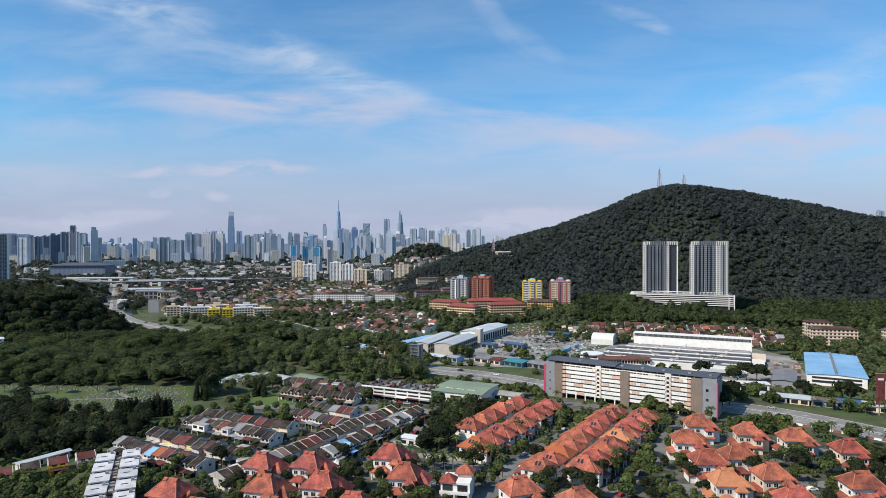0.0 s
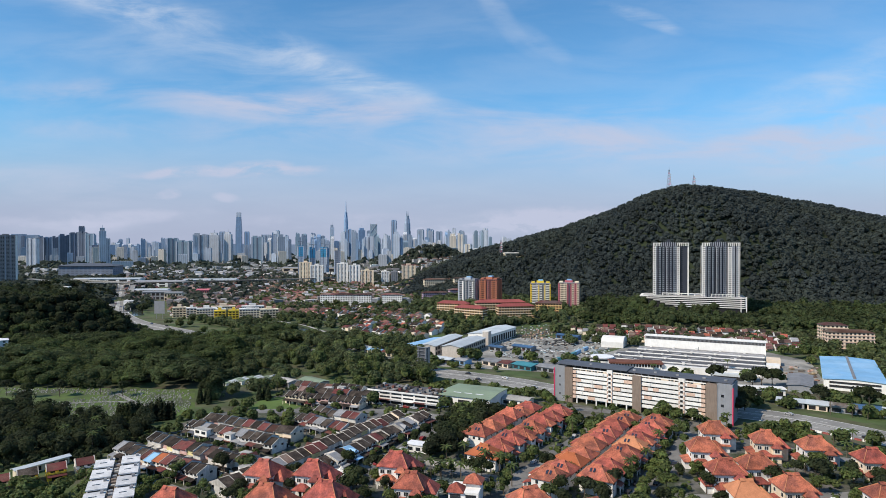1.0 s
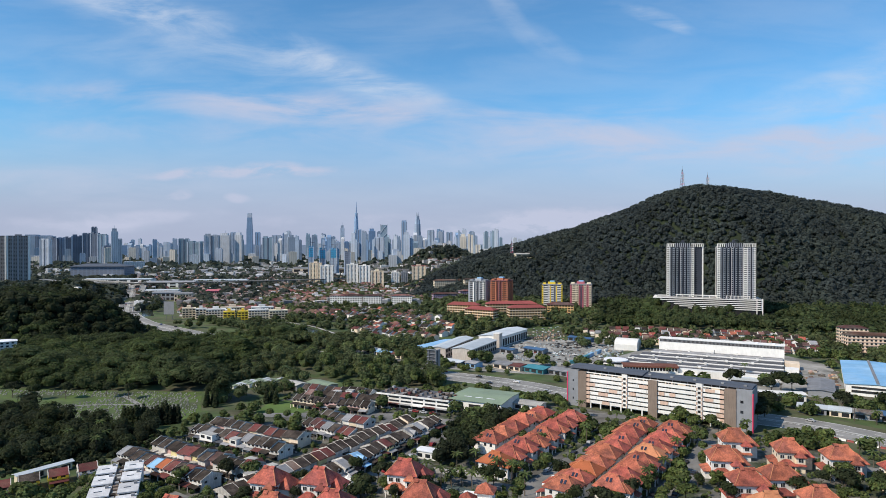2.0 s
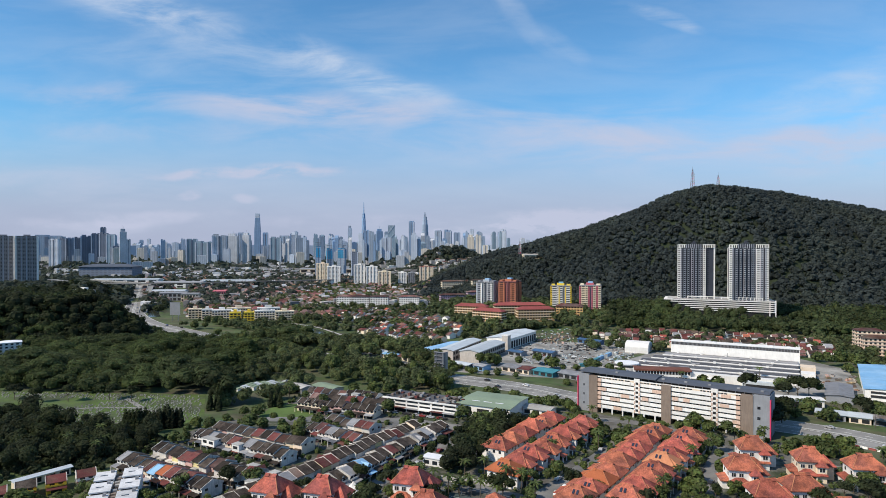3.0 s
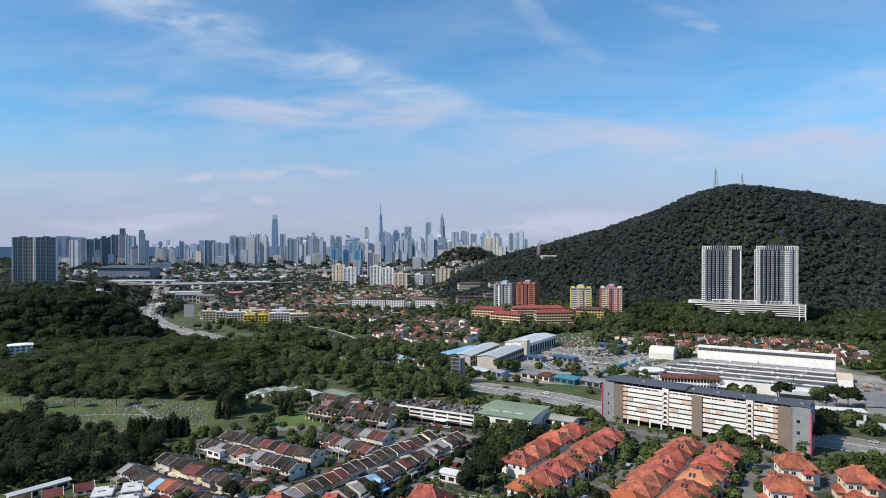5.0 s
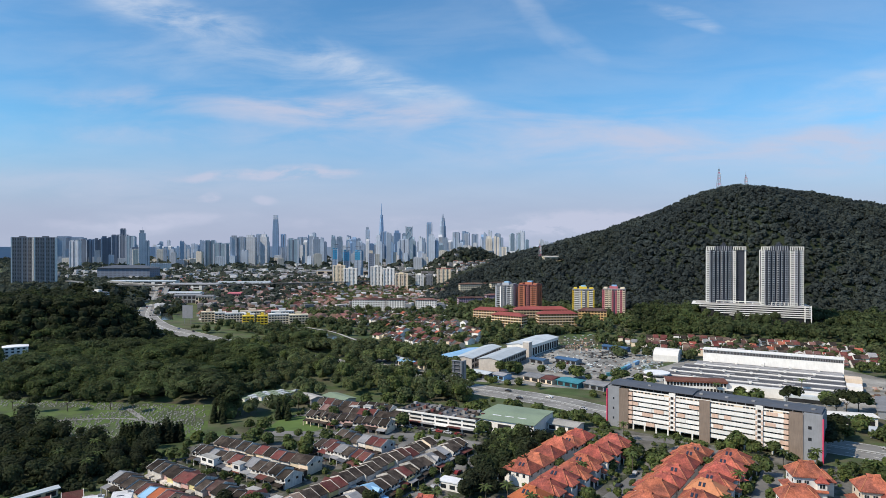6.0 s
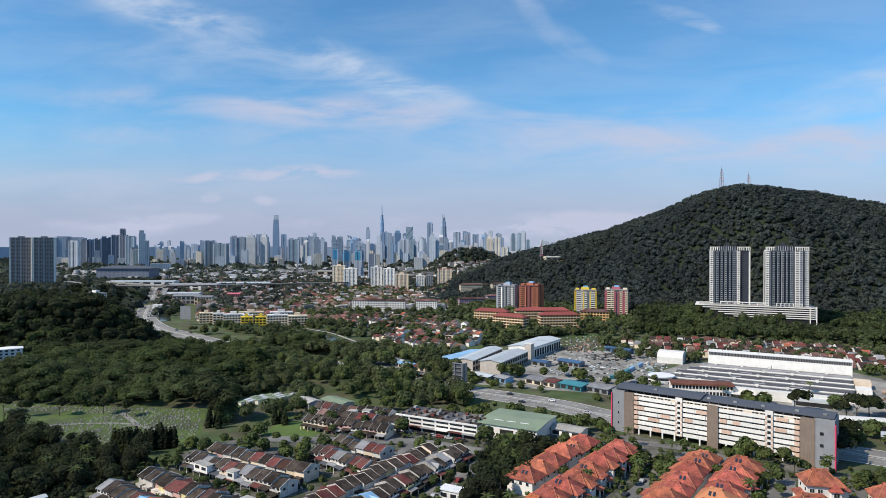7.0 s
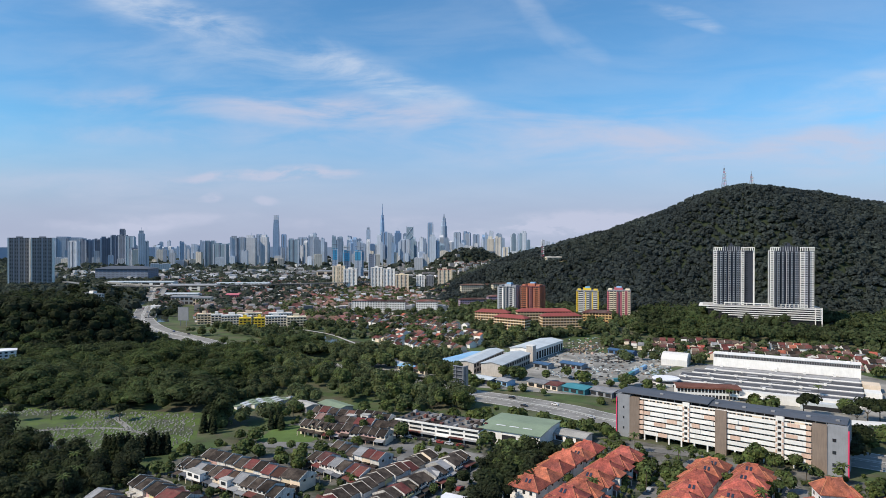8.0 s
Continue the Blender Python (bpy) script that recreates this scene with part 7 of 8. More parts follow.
def viaduct(name, pts, w, z, label):
    ribbon(name, pts, w, DECKGREY, label, "viaduct", z, 0, level=0.0)
    h = thing("viaduct_piers", pose(0, 0, 0), "concrete piers and deck edge of the viaduct", "viaduct", room=0)
    for (x0, y0), (x1, y1) in zip(pts, pts[1:]):
        d = Vector((x1 - x0, y1 - y0, 0))
        part("deck", Shape().box(0, -w / 2, z - 1.8, d.length, w / 2, z - 0.1).moved(pose(x0, y0, 0, 0, 0, math.degrees(math.atan2(d.y, d.x)))), DECKGREY, h)
        for k in range(int(d.length / 40)):
            p = Vector((x0, y0, 0)) + d.normalized() * (k * 40 + 10)
            part("pier", Shape().box(p.x - 1.5, p.y - 1.5, -5, p.x + 1.5, p.y + 1.5, z - 2), CONCRETE, h)


viaduct("viaduct", INTER, 14, 15, "elevated concrete road crossing the highway")
RAMP = [(-850, 1420, 15), (-793, 1395, 13), (-720, 1362, 12), (-660, 1312, 11), (-629, 1250, 10), (-570, 1124, 7), (-506, 991, 3.5), (-450, 880, 1.2)]
h = thing("slip_road", pose(0, 0, 0), "curved concrete slip road descending to the highway", "viaduct", room=0)
for (x0, y0, z0), (x1, y1, z1) in zip(RAMP, RAMP[1:]):
    d = Vector((x1 - x0, y1 - y0, 0)).normalized() * 5
    a0, a1, b0, b1 = (x0 - d.y, y0 + d.x), (x0 + d.y, y0 - d.x), (x1 - d.y, y1 + d.x), (x1 + d.y, y1 - d.x)
    s = Shape()
    s.v = [(*p, z) for zs in ((z0 - 1.8, z1 - 1.8), (z0, z1)) for p, z in ((a0, zs[0]), (a1, zs[0]), (b1, zs[1]), (b0, zs[1]))]
    s.f = [(3, 2, 1, 0), (4, 5, 6, 7), (0, 1, 5, 4), (1, 2, 6, 5), (2, 3, 7, 6), (3, 0, 4, 7)]
    part("deck", s, HIGHTOP, h)
    if z1 > 3:
        part("pier", Shape().box(x1 - 1.5, y1 - 1.5, -3, x1 + 1.5, y1 + 1.5, z1 - 1.5), CONCRETE, h)
    for p, q in ((a0, b0), (a1, b1)):
        part("parapet", Shape().tube((*p, z0 + 0.5), (*q, z1 + 0.5), 0.5, 0.5, 4), CONCRETE, h)
h = thing("depot_hall", pose(-985, 1730, 0, 0, 0, 3), "long dark depot hall with dark overhanging roof", "hall", room=40)
part("wall", Shape().box(-72, -30, -10, 72, 30, 34), F_NAVY, h)
part("roof", Shape().hip(-76, -34, 76, 34, 34, 7, ridge=90), DARKROOF, h)
for x, y, w in ((-1196, 2300, 70), (-1990, 2900, 62), (-1900, 2900, 62), (-1810, 2900, 62)):
    far_tower(x, y, w, 40 if y > 2500 else 30, F_WHITE, 3, 20)
for x, y, w, d, hh, mm in ((-800, 1480, 150, 30, 14, PALEROOF), (-650, 1420, 110, 40, 12, WHITEROOF), (-560, 1480, 120, 30, 12, PALEROOF), (-560, 1190, 60, 22, 10, PALEROOF), (-500, 1080, 44, 18, 13, GREYW), (-462, 1060, 28, 16, 13, CREAM), (-440, 1130, 22, 18, 13, PINK), (-420, 1900, 160, 40, 22, CREAM)):
    shed("warehouse", at(x, y, 5), w, d, hh, GREYROOF if mm in (CREAM, WHITEROOF) else mm, WHITE if mm in (PALEROOF, WHITEROOF) else mm, "long pale depot shed beside the viaduct" if w > 60 else "plain mid-rise block near the river", 2, "far sheds", 6, 2)
for i in range(16):
    x, y = -95 + (i % 8) * 21 + (i // 8) * 9, 1760 + (i // 8) * 40 + (i * 37) % 30
    slab_block("hillside_flats", at(x, y, 10), 15, 11, 4, WHITE, "small white hillside flats among trees", roof=REDROOF, flat=False, group="hillside flats", rise=2.5)
shed("shed", at(118, 1150, 10), 44, 14, 6, BEIGE, CREAM, "pale hall in a clearing on the hillside", 1.6)


# ---- woods ----
BUILT += [(-16, 467, 9), (-11, 456, 7), (-108, 517, 10), (-103, 504, 8), (-7, 446, 6)]


def wood2(name, poly, gap, radius, height, count, size, material, label, seed, extra=3.0, share=1.0, flat=0.9, up=0.2):
    r2 = np.random.default_rng(seed + 900)

    def keep(x, y):
        return clear(x, y, extra) & (r2.random(len(x)) < share)
    wood(name, poly, gap, radius, height, count, size, material, label, seed, flat, keep, up)


HILL = [(-110, 1090), (60, 1000), (200, 905), (240, 870), (330, 850), (430, 832), (590, 790), (620, 800), (930, 1275), (500, 1290), (60, 1290), (-110, 1270)]
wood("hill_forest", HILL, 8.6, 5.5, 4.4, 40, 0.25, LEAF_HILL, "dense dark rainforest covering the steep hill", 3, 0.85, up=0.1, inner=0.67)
FOREST = [(-310, 425), (-163, 418), (-162, 440), (-165, 600), (-152, 650), (-190, 690), (-205, 655), (-238, 615), (-290, 632), (-350, 600), (-470, 600), (-430, 560), (-312, 425)]
GLADE = [(-163, 436), (-140, 470), (-118, 478), (-100, 452), (-80, 448), (-45, 425), (-12, 430), (-20, 500), (-45, 560), (-70, 610), (-95, 640), (-152, 650), (-165, 600)]
wood2("woodland", FOREST, 7.4, 4.9, 7.0, 190, 0.092, LEAF_WOOD, "thick green woodland of broad crowns", 5, 1.0, 1.0, 0.8)
wood2("umbrella_trees", FOREST, 17, 8.0, 10.5, 330, 0.066, LEAF_WOOD, "spreading layered crowns above the woodland", 6, 3.0, 0.75, 0.42, 0.5)
wood2("mixed_woodland", GLADE, 8.6, 4.6, 6.0, 170, 0.10, LEAF_BELT, "sunlit mixed woodland with gaps", 16, 0.5, 0.85, 0.95)
KNOLL = [(-420, 560), (-350, 575), (-330, 630), (-335, 672), (-368, 712), (-410, 740), (-560, 740), (-500, 600)]
wood2("wooded_knoll", KNOLL, 8.4, 5.8, 6.5, 80, 0.13, LEAF_DARK, "dark wooded knoll beside the motorway", 7, -3.0)
wood2("back_knoll", [(-740, 1010), (-700, 950), (-620, 945), (-560, 985), (-575, 1070), (-640, 1130), (-720, 1120)], 11, 6.0, 6.0, 60, 0.24, LEAF_DARK, "dark wooded rise behind the knoll", 107, 0.0)
wood2("knoll_scrub", [(-470, 575), (-345, 580), (-262, 622), (-300, 660), (-350, 690), (-410, 722), (-560, 730)], 7.5, 3.0, 2.2, 40, 0.2, LEAF_DARK, "low scrub at the foot of the knoll", 96, -1.0, 0.9)
wood2("slope_trees", [(-262, 372), (-240, 366), (-222, 352), (-205, 342), (-185, 338), (-160, 338), (-146, 318), (-160, 296), (-182, 283), (-200, 262), (-245, 300)], 7.0, 4.2, 5.5, 320, 0.09, LEAF_DARK, "dark trees and palms on the slope below the cemetery", 8, 1.0, 0.85)
wood2("slope_scrub", [(-285, 376), (-240, 362), (-200, 338), (-160, 338), (-144, 316), (-152, 286), (-176, 282), (-184, 262), (-200, 240), (-240, 270)], 4.6, 2.0, 1.3, 70, 0.2, LEAF_DARK, "low dark scrub on the slope", 108, -1.0, 0.85)
wood2("front_trees", [(-200, 250), (-146, 252), (-140, 232), (-126, 205), (-160, 190), (-200, 235)], 7, 3.0, 3.2, 240, 0.14, LEAF, "leafy trees in front of the small houses", 97, -3.0, 0.9)
wood2("yard_trees", [(-166, 254), (-142, 262), (-132, 236), (-120, 205), (-150, 200), (-172, 232)], 6.0, 2.7, 3.0, 200, 0.14, LEAF, "garden trees beside the white town houses", 114, -3.2, 0.85)
wood2("corner_trees", [(-210, 258), (-185, 250), (-160, 246), (-142, 240), (-132, 215), (-128, 190), (-150, 190), (-190, 240)], 8, 3.0, 3.4, 220, 0.15, LEAF, "leafy garden trees round the small houses", 9, 1.0, 0.7)
wood2("foot_trees", [(170, 800), (150, 730), (230, 706), (330, 690), (400, 660), (560, 660), (600, 790), (430, 830), (200, 905)], 9.0, 5.4, 7.5, 70, 0.15, LEAF_WOOD, "green trees along the foot of the hill", 10, -1.0, 1.0)
wood("podium_trees", [(226, 796), (322, 757), (314, 738), (218, 772)], 8.0, 5.0, 13.5, 110, 0.12, LEAF_WOOD, "tall trees screening the car park podium", 109, 1.0, None, 0.2)
wood2("bank_scrub", [(-372, 800), (-330, 752), (-240, 690), (-210, 700), (-230, 770), (-290, 775), (-345, 812)], 6.5, 2.0, 1.4, 40, 0.2, LEAF_BELT, "bushes on the river embankment", 110, -2.0, 0.5)
wood2("river_trees", [(-650, 1310), (-488, 960), (-428, 868), (-416, 850), (-436, 925), (-512, 1090), (-610, 1310)], 9, 4.2, 4.6, 44, 0.22, LEAF_DARK, "trees between motorway and river", 111, -4.0, 0.8)
wood2("river_trees", [(-575, 1300), (-470, 1060), (-385, 880), (-350, 840), (-375, 900), (-440, 1040), (-540, 1300)], 9, 4.2, 4.6, 44, 0.22, LEAF_BELT, "trees along the river embankment", 112, -3.0, 0.7)
wood2("verge_bushes", [(-22, 502), (20, 480), (60, 456), (104, 428), (112, 440), (62, 470), (20, 494), (-12, 514)], 7.0, 2.5, 2.2, 130, 0.13, LEAF, "bushes and small trees on the highway verge", 113, -3.0, 0.6)
wood2("valley_trees", [(-220, 870), (-60, 900), (-30, 800), (0, 690), (130, 740), (200, 790), (180, 920), (60, 1010), (-60, 1100), (-110, 1500), (-300, 1500), (-330, 1000)], 9.5, 4.8, 4.4, 30, 0.27, LEAF_BELT, "green trees between the valley houses", 11, -1.0, 0.6)
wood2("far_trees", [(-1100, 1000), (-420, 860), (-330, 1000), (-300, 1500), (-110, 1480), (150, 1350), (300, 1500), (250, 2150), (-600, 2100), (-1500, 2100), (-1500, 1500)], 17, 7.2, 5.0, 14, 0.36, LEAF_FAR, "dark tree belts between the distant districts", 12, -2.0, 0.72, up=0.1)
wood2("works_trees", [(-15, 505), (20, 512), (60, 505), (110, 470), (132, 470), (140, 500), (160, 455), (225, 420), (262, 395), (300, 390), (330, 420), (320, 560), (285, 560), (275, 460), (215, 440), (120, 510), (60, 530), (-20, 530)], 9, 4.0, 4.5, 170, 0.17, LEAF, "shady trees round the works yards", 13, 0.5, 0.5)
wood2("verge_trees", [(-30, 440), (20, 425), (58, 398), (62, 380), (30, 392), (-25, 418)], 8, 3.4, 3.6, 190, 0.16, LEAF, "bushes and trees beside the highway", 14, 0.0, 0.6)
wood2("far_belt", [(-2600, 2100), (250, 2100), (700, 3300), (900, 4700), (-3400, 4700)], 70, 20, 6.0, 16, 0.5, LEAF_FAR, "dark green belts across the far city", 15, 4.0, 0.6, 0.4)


# ---- single trees ----
def tree_mesh(seed, R, flat, material, cards=620):
    rng = np.random.default_rng(seed)
    k = 7
    c = np.stack([rng.normal(0, R * 0.42, k), rng.normal(0, R * 0.42, k), rng.uniform(-0.3, 0.45, k) * R * flat], -1)
    v, q = leaves(c, np.full(k, R * 0.62), cards // k, 0.15, flat, seed, up=0.25)
    v2, q2 = cores(c, np.full(k, R * 0.62), flat, seed + 9, 0.66)
    return big_mesh("crown", np.concatenate([v, v2]), np.concatenate([q, q2 + len(v)]), material)


def tree(m, crown, trunk, label, group, hgt):
    t = thing("tree", m, label, "tree", group, room=0)
    part("trunk", trunk, BARK, t)
    part("crown", crown, LEAF, t).location.z = hgt
    return t


def trunk_mesh(hgt, r):
    s = Shape().tube((0, 0, -1), (0.1, 0, hgt * 0.7), r, r * 0.7)
    for a in range(4):
        g = a * 1.7
        s.tube((0.1, 0, hgt * 0.55), (math.cos(g) * hgt * 0.3, math.sin(g) * hgt * 0.3, hgt * 0.95), r * 0.5, r * 0.2, 5)
    return s.mesh("trunk", BARK)


KINDS = []
for i, (R, fl, hg, mt, lab) in enumerate(((3.4, 0.8, 5.0, LEAF, "broad green street tree"), (2.6, 0.95, 4.2, LEAF, "rounded green garden tree"), (4.2, 0.7, 6.0, LEAF_DARK, "spreading dark green shade tree"), (2.0, 0.8, 2.6, LEAF, "small leafy garden tree"), (3.0, 1.0, 5.2, LEAF_DARK, "dense dark green garden tree"))):
    KINDS.append((tree_mesh(60 + i, R, fl, mt), trunk_mesh(hg, 0.22), lab, hg))


def plant(x, y, k, scale, turn):
    crown, trunk, lab, hg = KINDS[k]
    m = at(x, y, turn) @ Matrix.Scale(scale, 4)
    tree(m, crown, trunk, lab + " between the houses", "estate trees", hg)


STREETS = [(-150, 345), (-150, 305), (-100, 205), (-40, 196), (60, 196), (215, 196), (225, 262), (165, 340), (70, 384), (36, 396), (-10, 366), (-40, 425), (-108, 426), (-135, 360)]
X, Y, rg = scatter(STREETS, 8.0, 77)
ok = clear(X, Y, -1.4) & (rg.random(len(X)) < 0.8)
X, Y = X[ok], Y[ok]
near = np.argsort(Y)[:240]
for i in near:
    plant(float(X[i]), float(Y[i]), int(rg.integers(0, 5)), float(rg.uniform(0.75, 1.2)), float(rg.uniform(0, 360)))
wood2("street_trees", [(-150, 345), (-150, 312), (-60, 312), (0, 312), (120, 312), (190, 312), (165, 340), (70, 384), (36, 396), (-10, 366), (-40, 425), (-108, 426), (-135, 360)], 7.0, 2.9, 4.2, 220, 0.16, LEAF, "leafy street trees between the terraces", 78, -0.6, 0.45)
wood2("garden_shrubs", STREETS, 5.0, 1.3, 1.0, 22, 0.28, LEAF, "low garden shrubs and hedges round the houses", 79, -2.2, 0.6)
wood2("grove", [(-4, 345), (-22, 308), (-12, 286), (2, 284), (6, 300), (30, 352), (20, 362)], 5.6, 3.4, 4.6, 260, 0.11, LEAF_DARK, "dark grove between the terraces and orange roofs", 80, -2.5)
wood2("belt_trees", [(-205, 600), (-100, 515), (-36, 466), (-4, 446), (-10, 430), (-48, 448), (-108, 496), (-200, 565)], 7.2, 4.6, 8.0, 260, 0.10, LEAF_BELT, "tall trees screening the highway", 91, -1.0, 0.95)
wood2("tall_belt_trees", [(-240, 672), (-205, 600), (-100, 515), (-36, 466), (-4, 446), (-6, 430), (-48, 440), (-120, 480), (-215, 560), (-255, 640)], 15, 5.0, 10.0, 360, 0.09, LEAF, "tall bright green trees above the highway belt", 191, -1.5, 0.6, 1.1)
wood2("far_side_trees", [(-240, 668), (-150, 600), (-60, 535), (-30, 515), (-20, 530), (-60, 570), (-140, 635), (-225, 690)], 8.0, 4.4, 6.0, 130, 0.17, LEAF_BELT, "trees between highway and pond", 95, -1.0, 0.9)
wood2("row_trees", [(16, 258), (28, 258), (80, 332), (100, 352), (92, 362), (66, 340)], 6.0, 2.3, 3.4, 220, 0.17, LEAF, "street trees between the orange roofs", 92, -5.5, 0.55)
wood2("row_trees", [(56, 238), (68, 232), (112, 300), (126, 322), (114, 330), (98, 302)], 6.0, 2.5, 3.6, 220, 0.17, LEAF, "street trees between the orange roofs", 93, -5.5, 0.5)
wood2("terrace_trees", [(-150, 318), (-148, 306), (-82, 276), (-60, 262), (-36, 262), (-4, 334), (-10, 340), (-44, 272), (-66, 280), (-44, 344), (-52, 346), (-76, 288)], 6.5, 1.9, 2.6, 200, 0.18, LEAF, "small trees along the terrace lanes", 94, -4.5, 0.6)
wood2("bank_trees", [(-318, 738), (-258, 705), (-206, 690), (-196, 728), (-240, 752), (-300, 776)], 8.0, 4.0, 4.0, 90, 0.19, LEAF_BELT, "trees in front of the estate flats", 98, -8.0, 0.75)
wood2("field_trees", [(-160, 420), (-148, 386), (-122, 402), (-114, 424), (-92, 440), (-100, 455), (-118, 474), (-146, 440)], 8.5, 4.4, 5.0, 300, 0.10, LEAF_BELT, "tall trees between cemetery and playing field", 84, -1.0, 0.6)
wood2("gap_trees", [(-20, 520), (-60, 560), (-100, 640), (-50, 640), (-20, 615), (0, 680), (60, 740), (120, 745), (20, 680), (-35, 600), (-15, 560)], 8.5, 4.2, 4.2, 110, 0.19, LEAF_BELT, "green trees behind the works sheds", 85, -0.5, 0.75)
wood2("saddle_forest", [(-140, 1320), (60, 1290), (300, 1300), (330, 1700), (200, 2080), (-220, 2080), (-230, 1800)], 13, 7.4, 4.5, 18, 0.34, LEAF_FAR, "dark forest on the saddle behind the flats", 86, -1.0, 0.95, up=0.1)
wood2("estate_gardens", [(-250, 1035), (-145, 1042), (-94, 925), (-60, 860), (-5, 720), (-22, 632), (-93, 640), (-118, 700), (-175, 820)], 9, 2.6, 2.8, 40, 0.28, LEAF_BELT, "garden trees among the red roofs", 87, -3.8, 0.4)
wood2("slope_gardens", [(112, 695), (165, 628), (262, 574), (300, 566), (340, 600), (330, 668), (180, 705)], 10, 2.8, 2.8, 50, 0.26, LEAF_BELT, "garden trees among the houses below the hill", 88, -3.6, 0.6)
wood2("highway_trees", [(142, 320), (165, 338), (213, 292), (240, 258), (218, 256), (180, 298)], 7.5, 3.2, 3.4, 230, 0.15, LEAF, "bushy trees beside the highway wall", 89, -1.0, 0.6)
wood2("shed_trees", [(158, 378), (176, 392), (232, 392), (262, 372), (258, 352), (235, 350), (205, 366)], 8, 3.6, 3.8, 230, 0.15, LEAF, "shady trees round the roadside sheds", 90, -3.2, 0.8)
for x, y, sc in ((157, 360, 1.7), (162, 366, 1.8), (168, 370, 1.6), (153, 352, 1.5), (215, 378, 1.4), (240, 372, 1.5), (178, 440, 1.5), (204, 424, 1.6), (214, 430, 1.4), (196, 420, 1.3)):
    plant(x, y, 2, sc, x * 31 % 360)
for x, y, k, sc in ((-152, 399, 2, 2.1), (-146, 404, 2, 1.9), (-149, 393, 4, 1.6), (-245, 400, 4, 1.3), (-222, 405, 2, 1.1), (-206, 401, 4, 1.2), (-262, 396, 4, 1.2), (-280, 402, 2, 1.1)):
    crown, trunk, lab, hg = KINDS[k]
    tree(at(x, y, x * 17 % 360) @ Matrix.Scale(sc, 4), crown, trunk, lab + " on the cemetery slope", "cemetery trees", hg)
wood2("fill_trees", [(110, 600), (300, 560), (440, 520), (460, 800), (200, 800), (110, 760)], 9.5, 3.8, 3.8, 70, 0.23, LEAF_BELT, "green trees between houses and works", 81, 0.0, 0.5)
wood2("roadside_trees", [(-345, 690), (-230, 690), (-190, 700), (-110, 720), (-40, 640), (-20, 680), (-60, 900), (-330, 1000), (-420, 900)], 11, 4.0, 3.6, 60, 0.25, LEAF_BELT, "green trees between the valley estates", 82, -1.0, 0.75)
wood2("edge_trees", [(270, 330), (300, 380), (420, 520), (460, 640), (330, 640), (300, 480)], 9, 4.4, 4.6, 90, 0.2, LEAF_BELT, "green trees beside the workshop", 83, 0.0, 0.7)


def palm(m, hgt, label="slim palm with drooping fronds"):
    t = thing("palm", m, label, "palm tree", "palms", room=0)
    part("trunk", shared(f"ptrunk{hgt}", BARK, lambda s: s.tube((0, 0, -1), (0.2, 0, hgt), 0.22, 0.14)), BARK, t)

    def frond(s):
        for a in range(14):
            g = a * 2 * math.pi / 14 + (a % 3) * 0.2
            up = 0.9 - 0.5 * (a % 3)
            pts = [Vector((math.cos(g) * r, math.sin(g) * r, hgt + up * r * 0.6 - 0.16 * r * r)) for r in (0.1, 1.1, 2.1, 2.9)]
            sd = Vector((-math.sin(g), math.cos(g), 0))
            for k in range(3):
                w0, w1 = (0.25, 0.5, 0.42)[k], (0.5, 0.42, 0.08)[k]
                dr = Vector((0, 0, -0.18))
                s.face(pts[k], pts[k] + sd * w0 + dr, pts[k + 1] + sd * w1 + dr, pts[k + 1])
                s.face(pts[k + 1], pts[k + 1] - sd * w1 + dr, pts[k] - sd * w0 + dr, pts[k])
    part("frond_crown", shared(f"pfronds{hgt}", LEAF, frond), LEAF, t)


rp = random.Random(5)
for x, y in [(-8, 262), (-4, 264), (0, 266), (4, 262), (-14, 268), (-20, 272), (10, 258), (160, 322), (180, 306), (186, 302), (192, 297), (198, 293), (204, 289), (176, 290), (110, 330), (128, 334), (140, 330), (82, 352), (-176, 300), (-170, 312), (-184, 306), (-165, 296), (-190, 318), (-178, 322), (-60, 396), (-112, 414), (205, 478), (66, 366), (148, 470), (232, 346), (226, 352), (238, 340), (220, 356), (212, 362), (246, 330), (190, 394), (198, 392), (206, 388), (20, 268), (14, 272), (6, 282), (-2, 284), (24, 256), (30, 300), (38, 312), (60, 320), (72, 262), (84, 280), (96, 300)]:
    palm(at(x, y, rp.uniform(0, 360)), rp.choice([7, 9]))


def cypress(m):
    t = thing("cypress", m, "dark narrow conifer beside the cemetery", "tree", "row of conifers", room=0)
    if "cyp" not in MESHES:
        zz = np.linspace(0.8, 9, 9)
        v, q = leaves(np.stack([zz * 0, zz * 0, zz], -1), 1.5 * (1 - (zz / 10.5) ** 1.5) + 0.25, 26, 0.5, 1.0, 5)
        MESHES["cyp"] = big_mesh("crown", v, q, LEAF_DARK)
    part("trunk", shared("ctrunk", BARK, lambda s: s.tube((0, 0, -1), (0, 0, 2), 0.2, 0.15)), BARK, t)
    part("crown", MESHES["cyp"], LEAF_DARK, t)


for i in range(15):
    cypress(at(-176 + i * 1.7 + rp.uniform(-0.5, 0.5), 340 + i * 0.7 + rp.uniform(-1, 1)) @ Matrix.Scale(rp.uniform(1.0, 1.35), 4))
for x, y in ((-150, 383), (-147, 386), (-144, 382), (-152, 389), (-117, 392), (-114, 394), (-111, 391)):
    cypress(at(x, y))

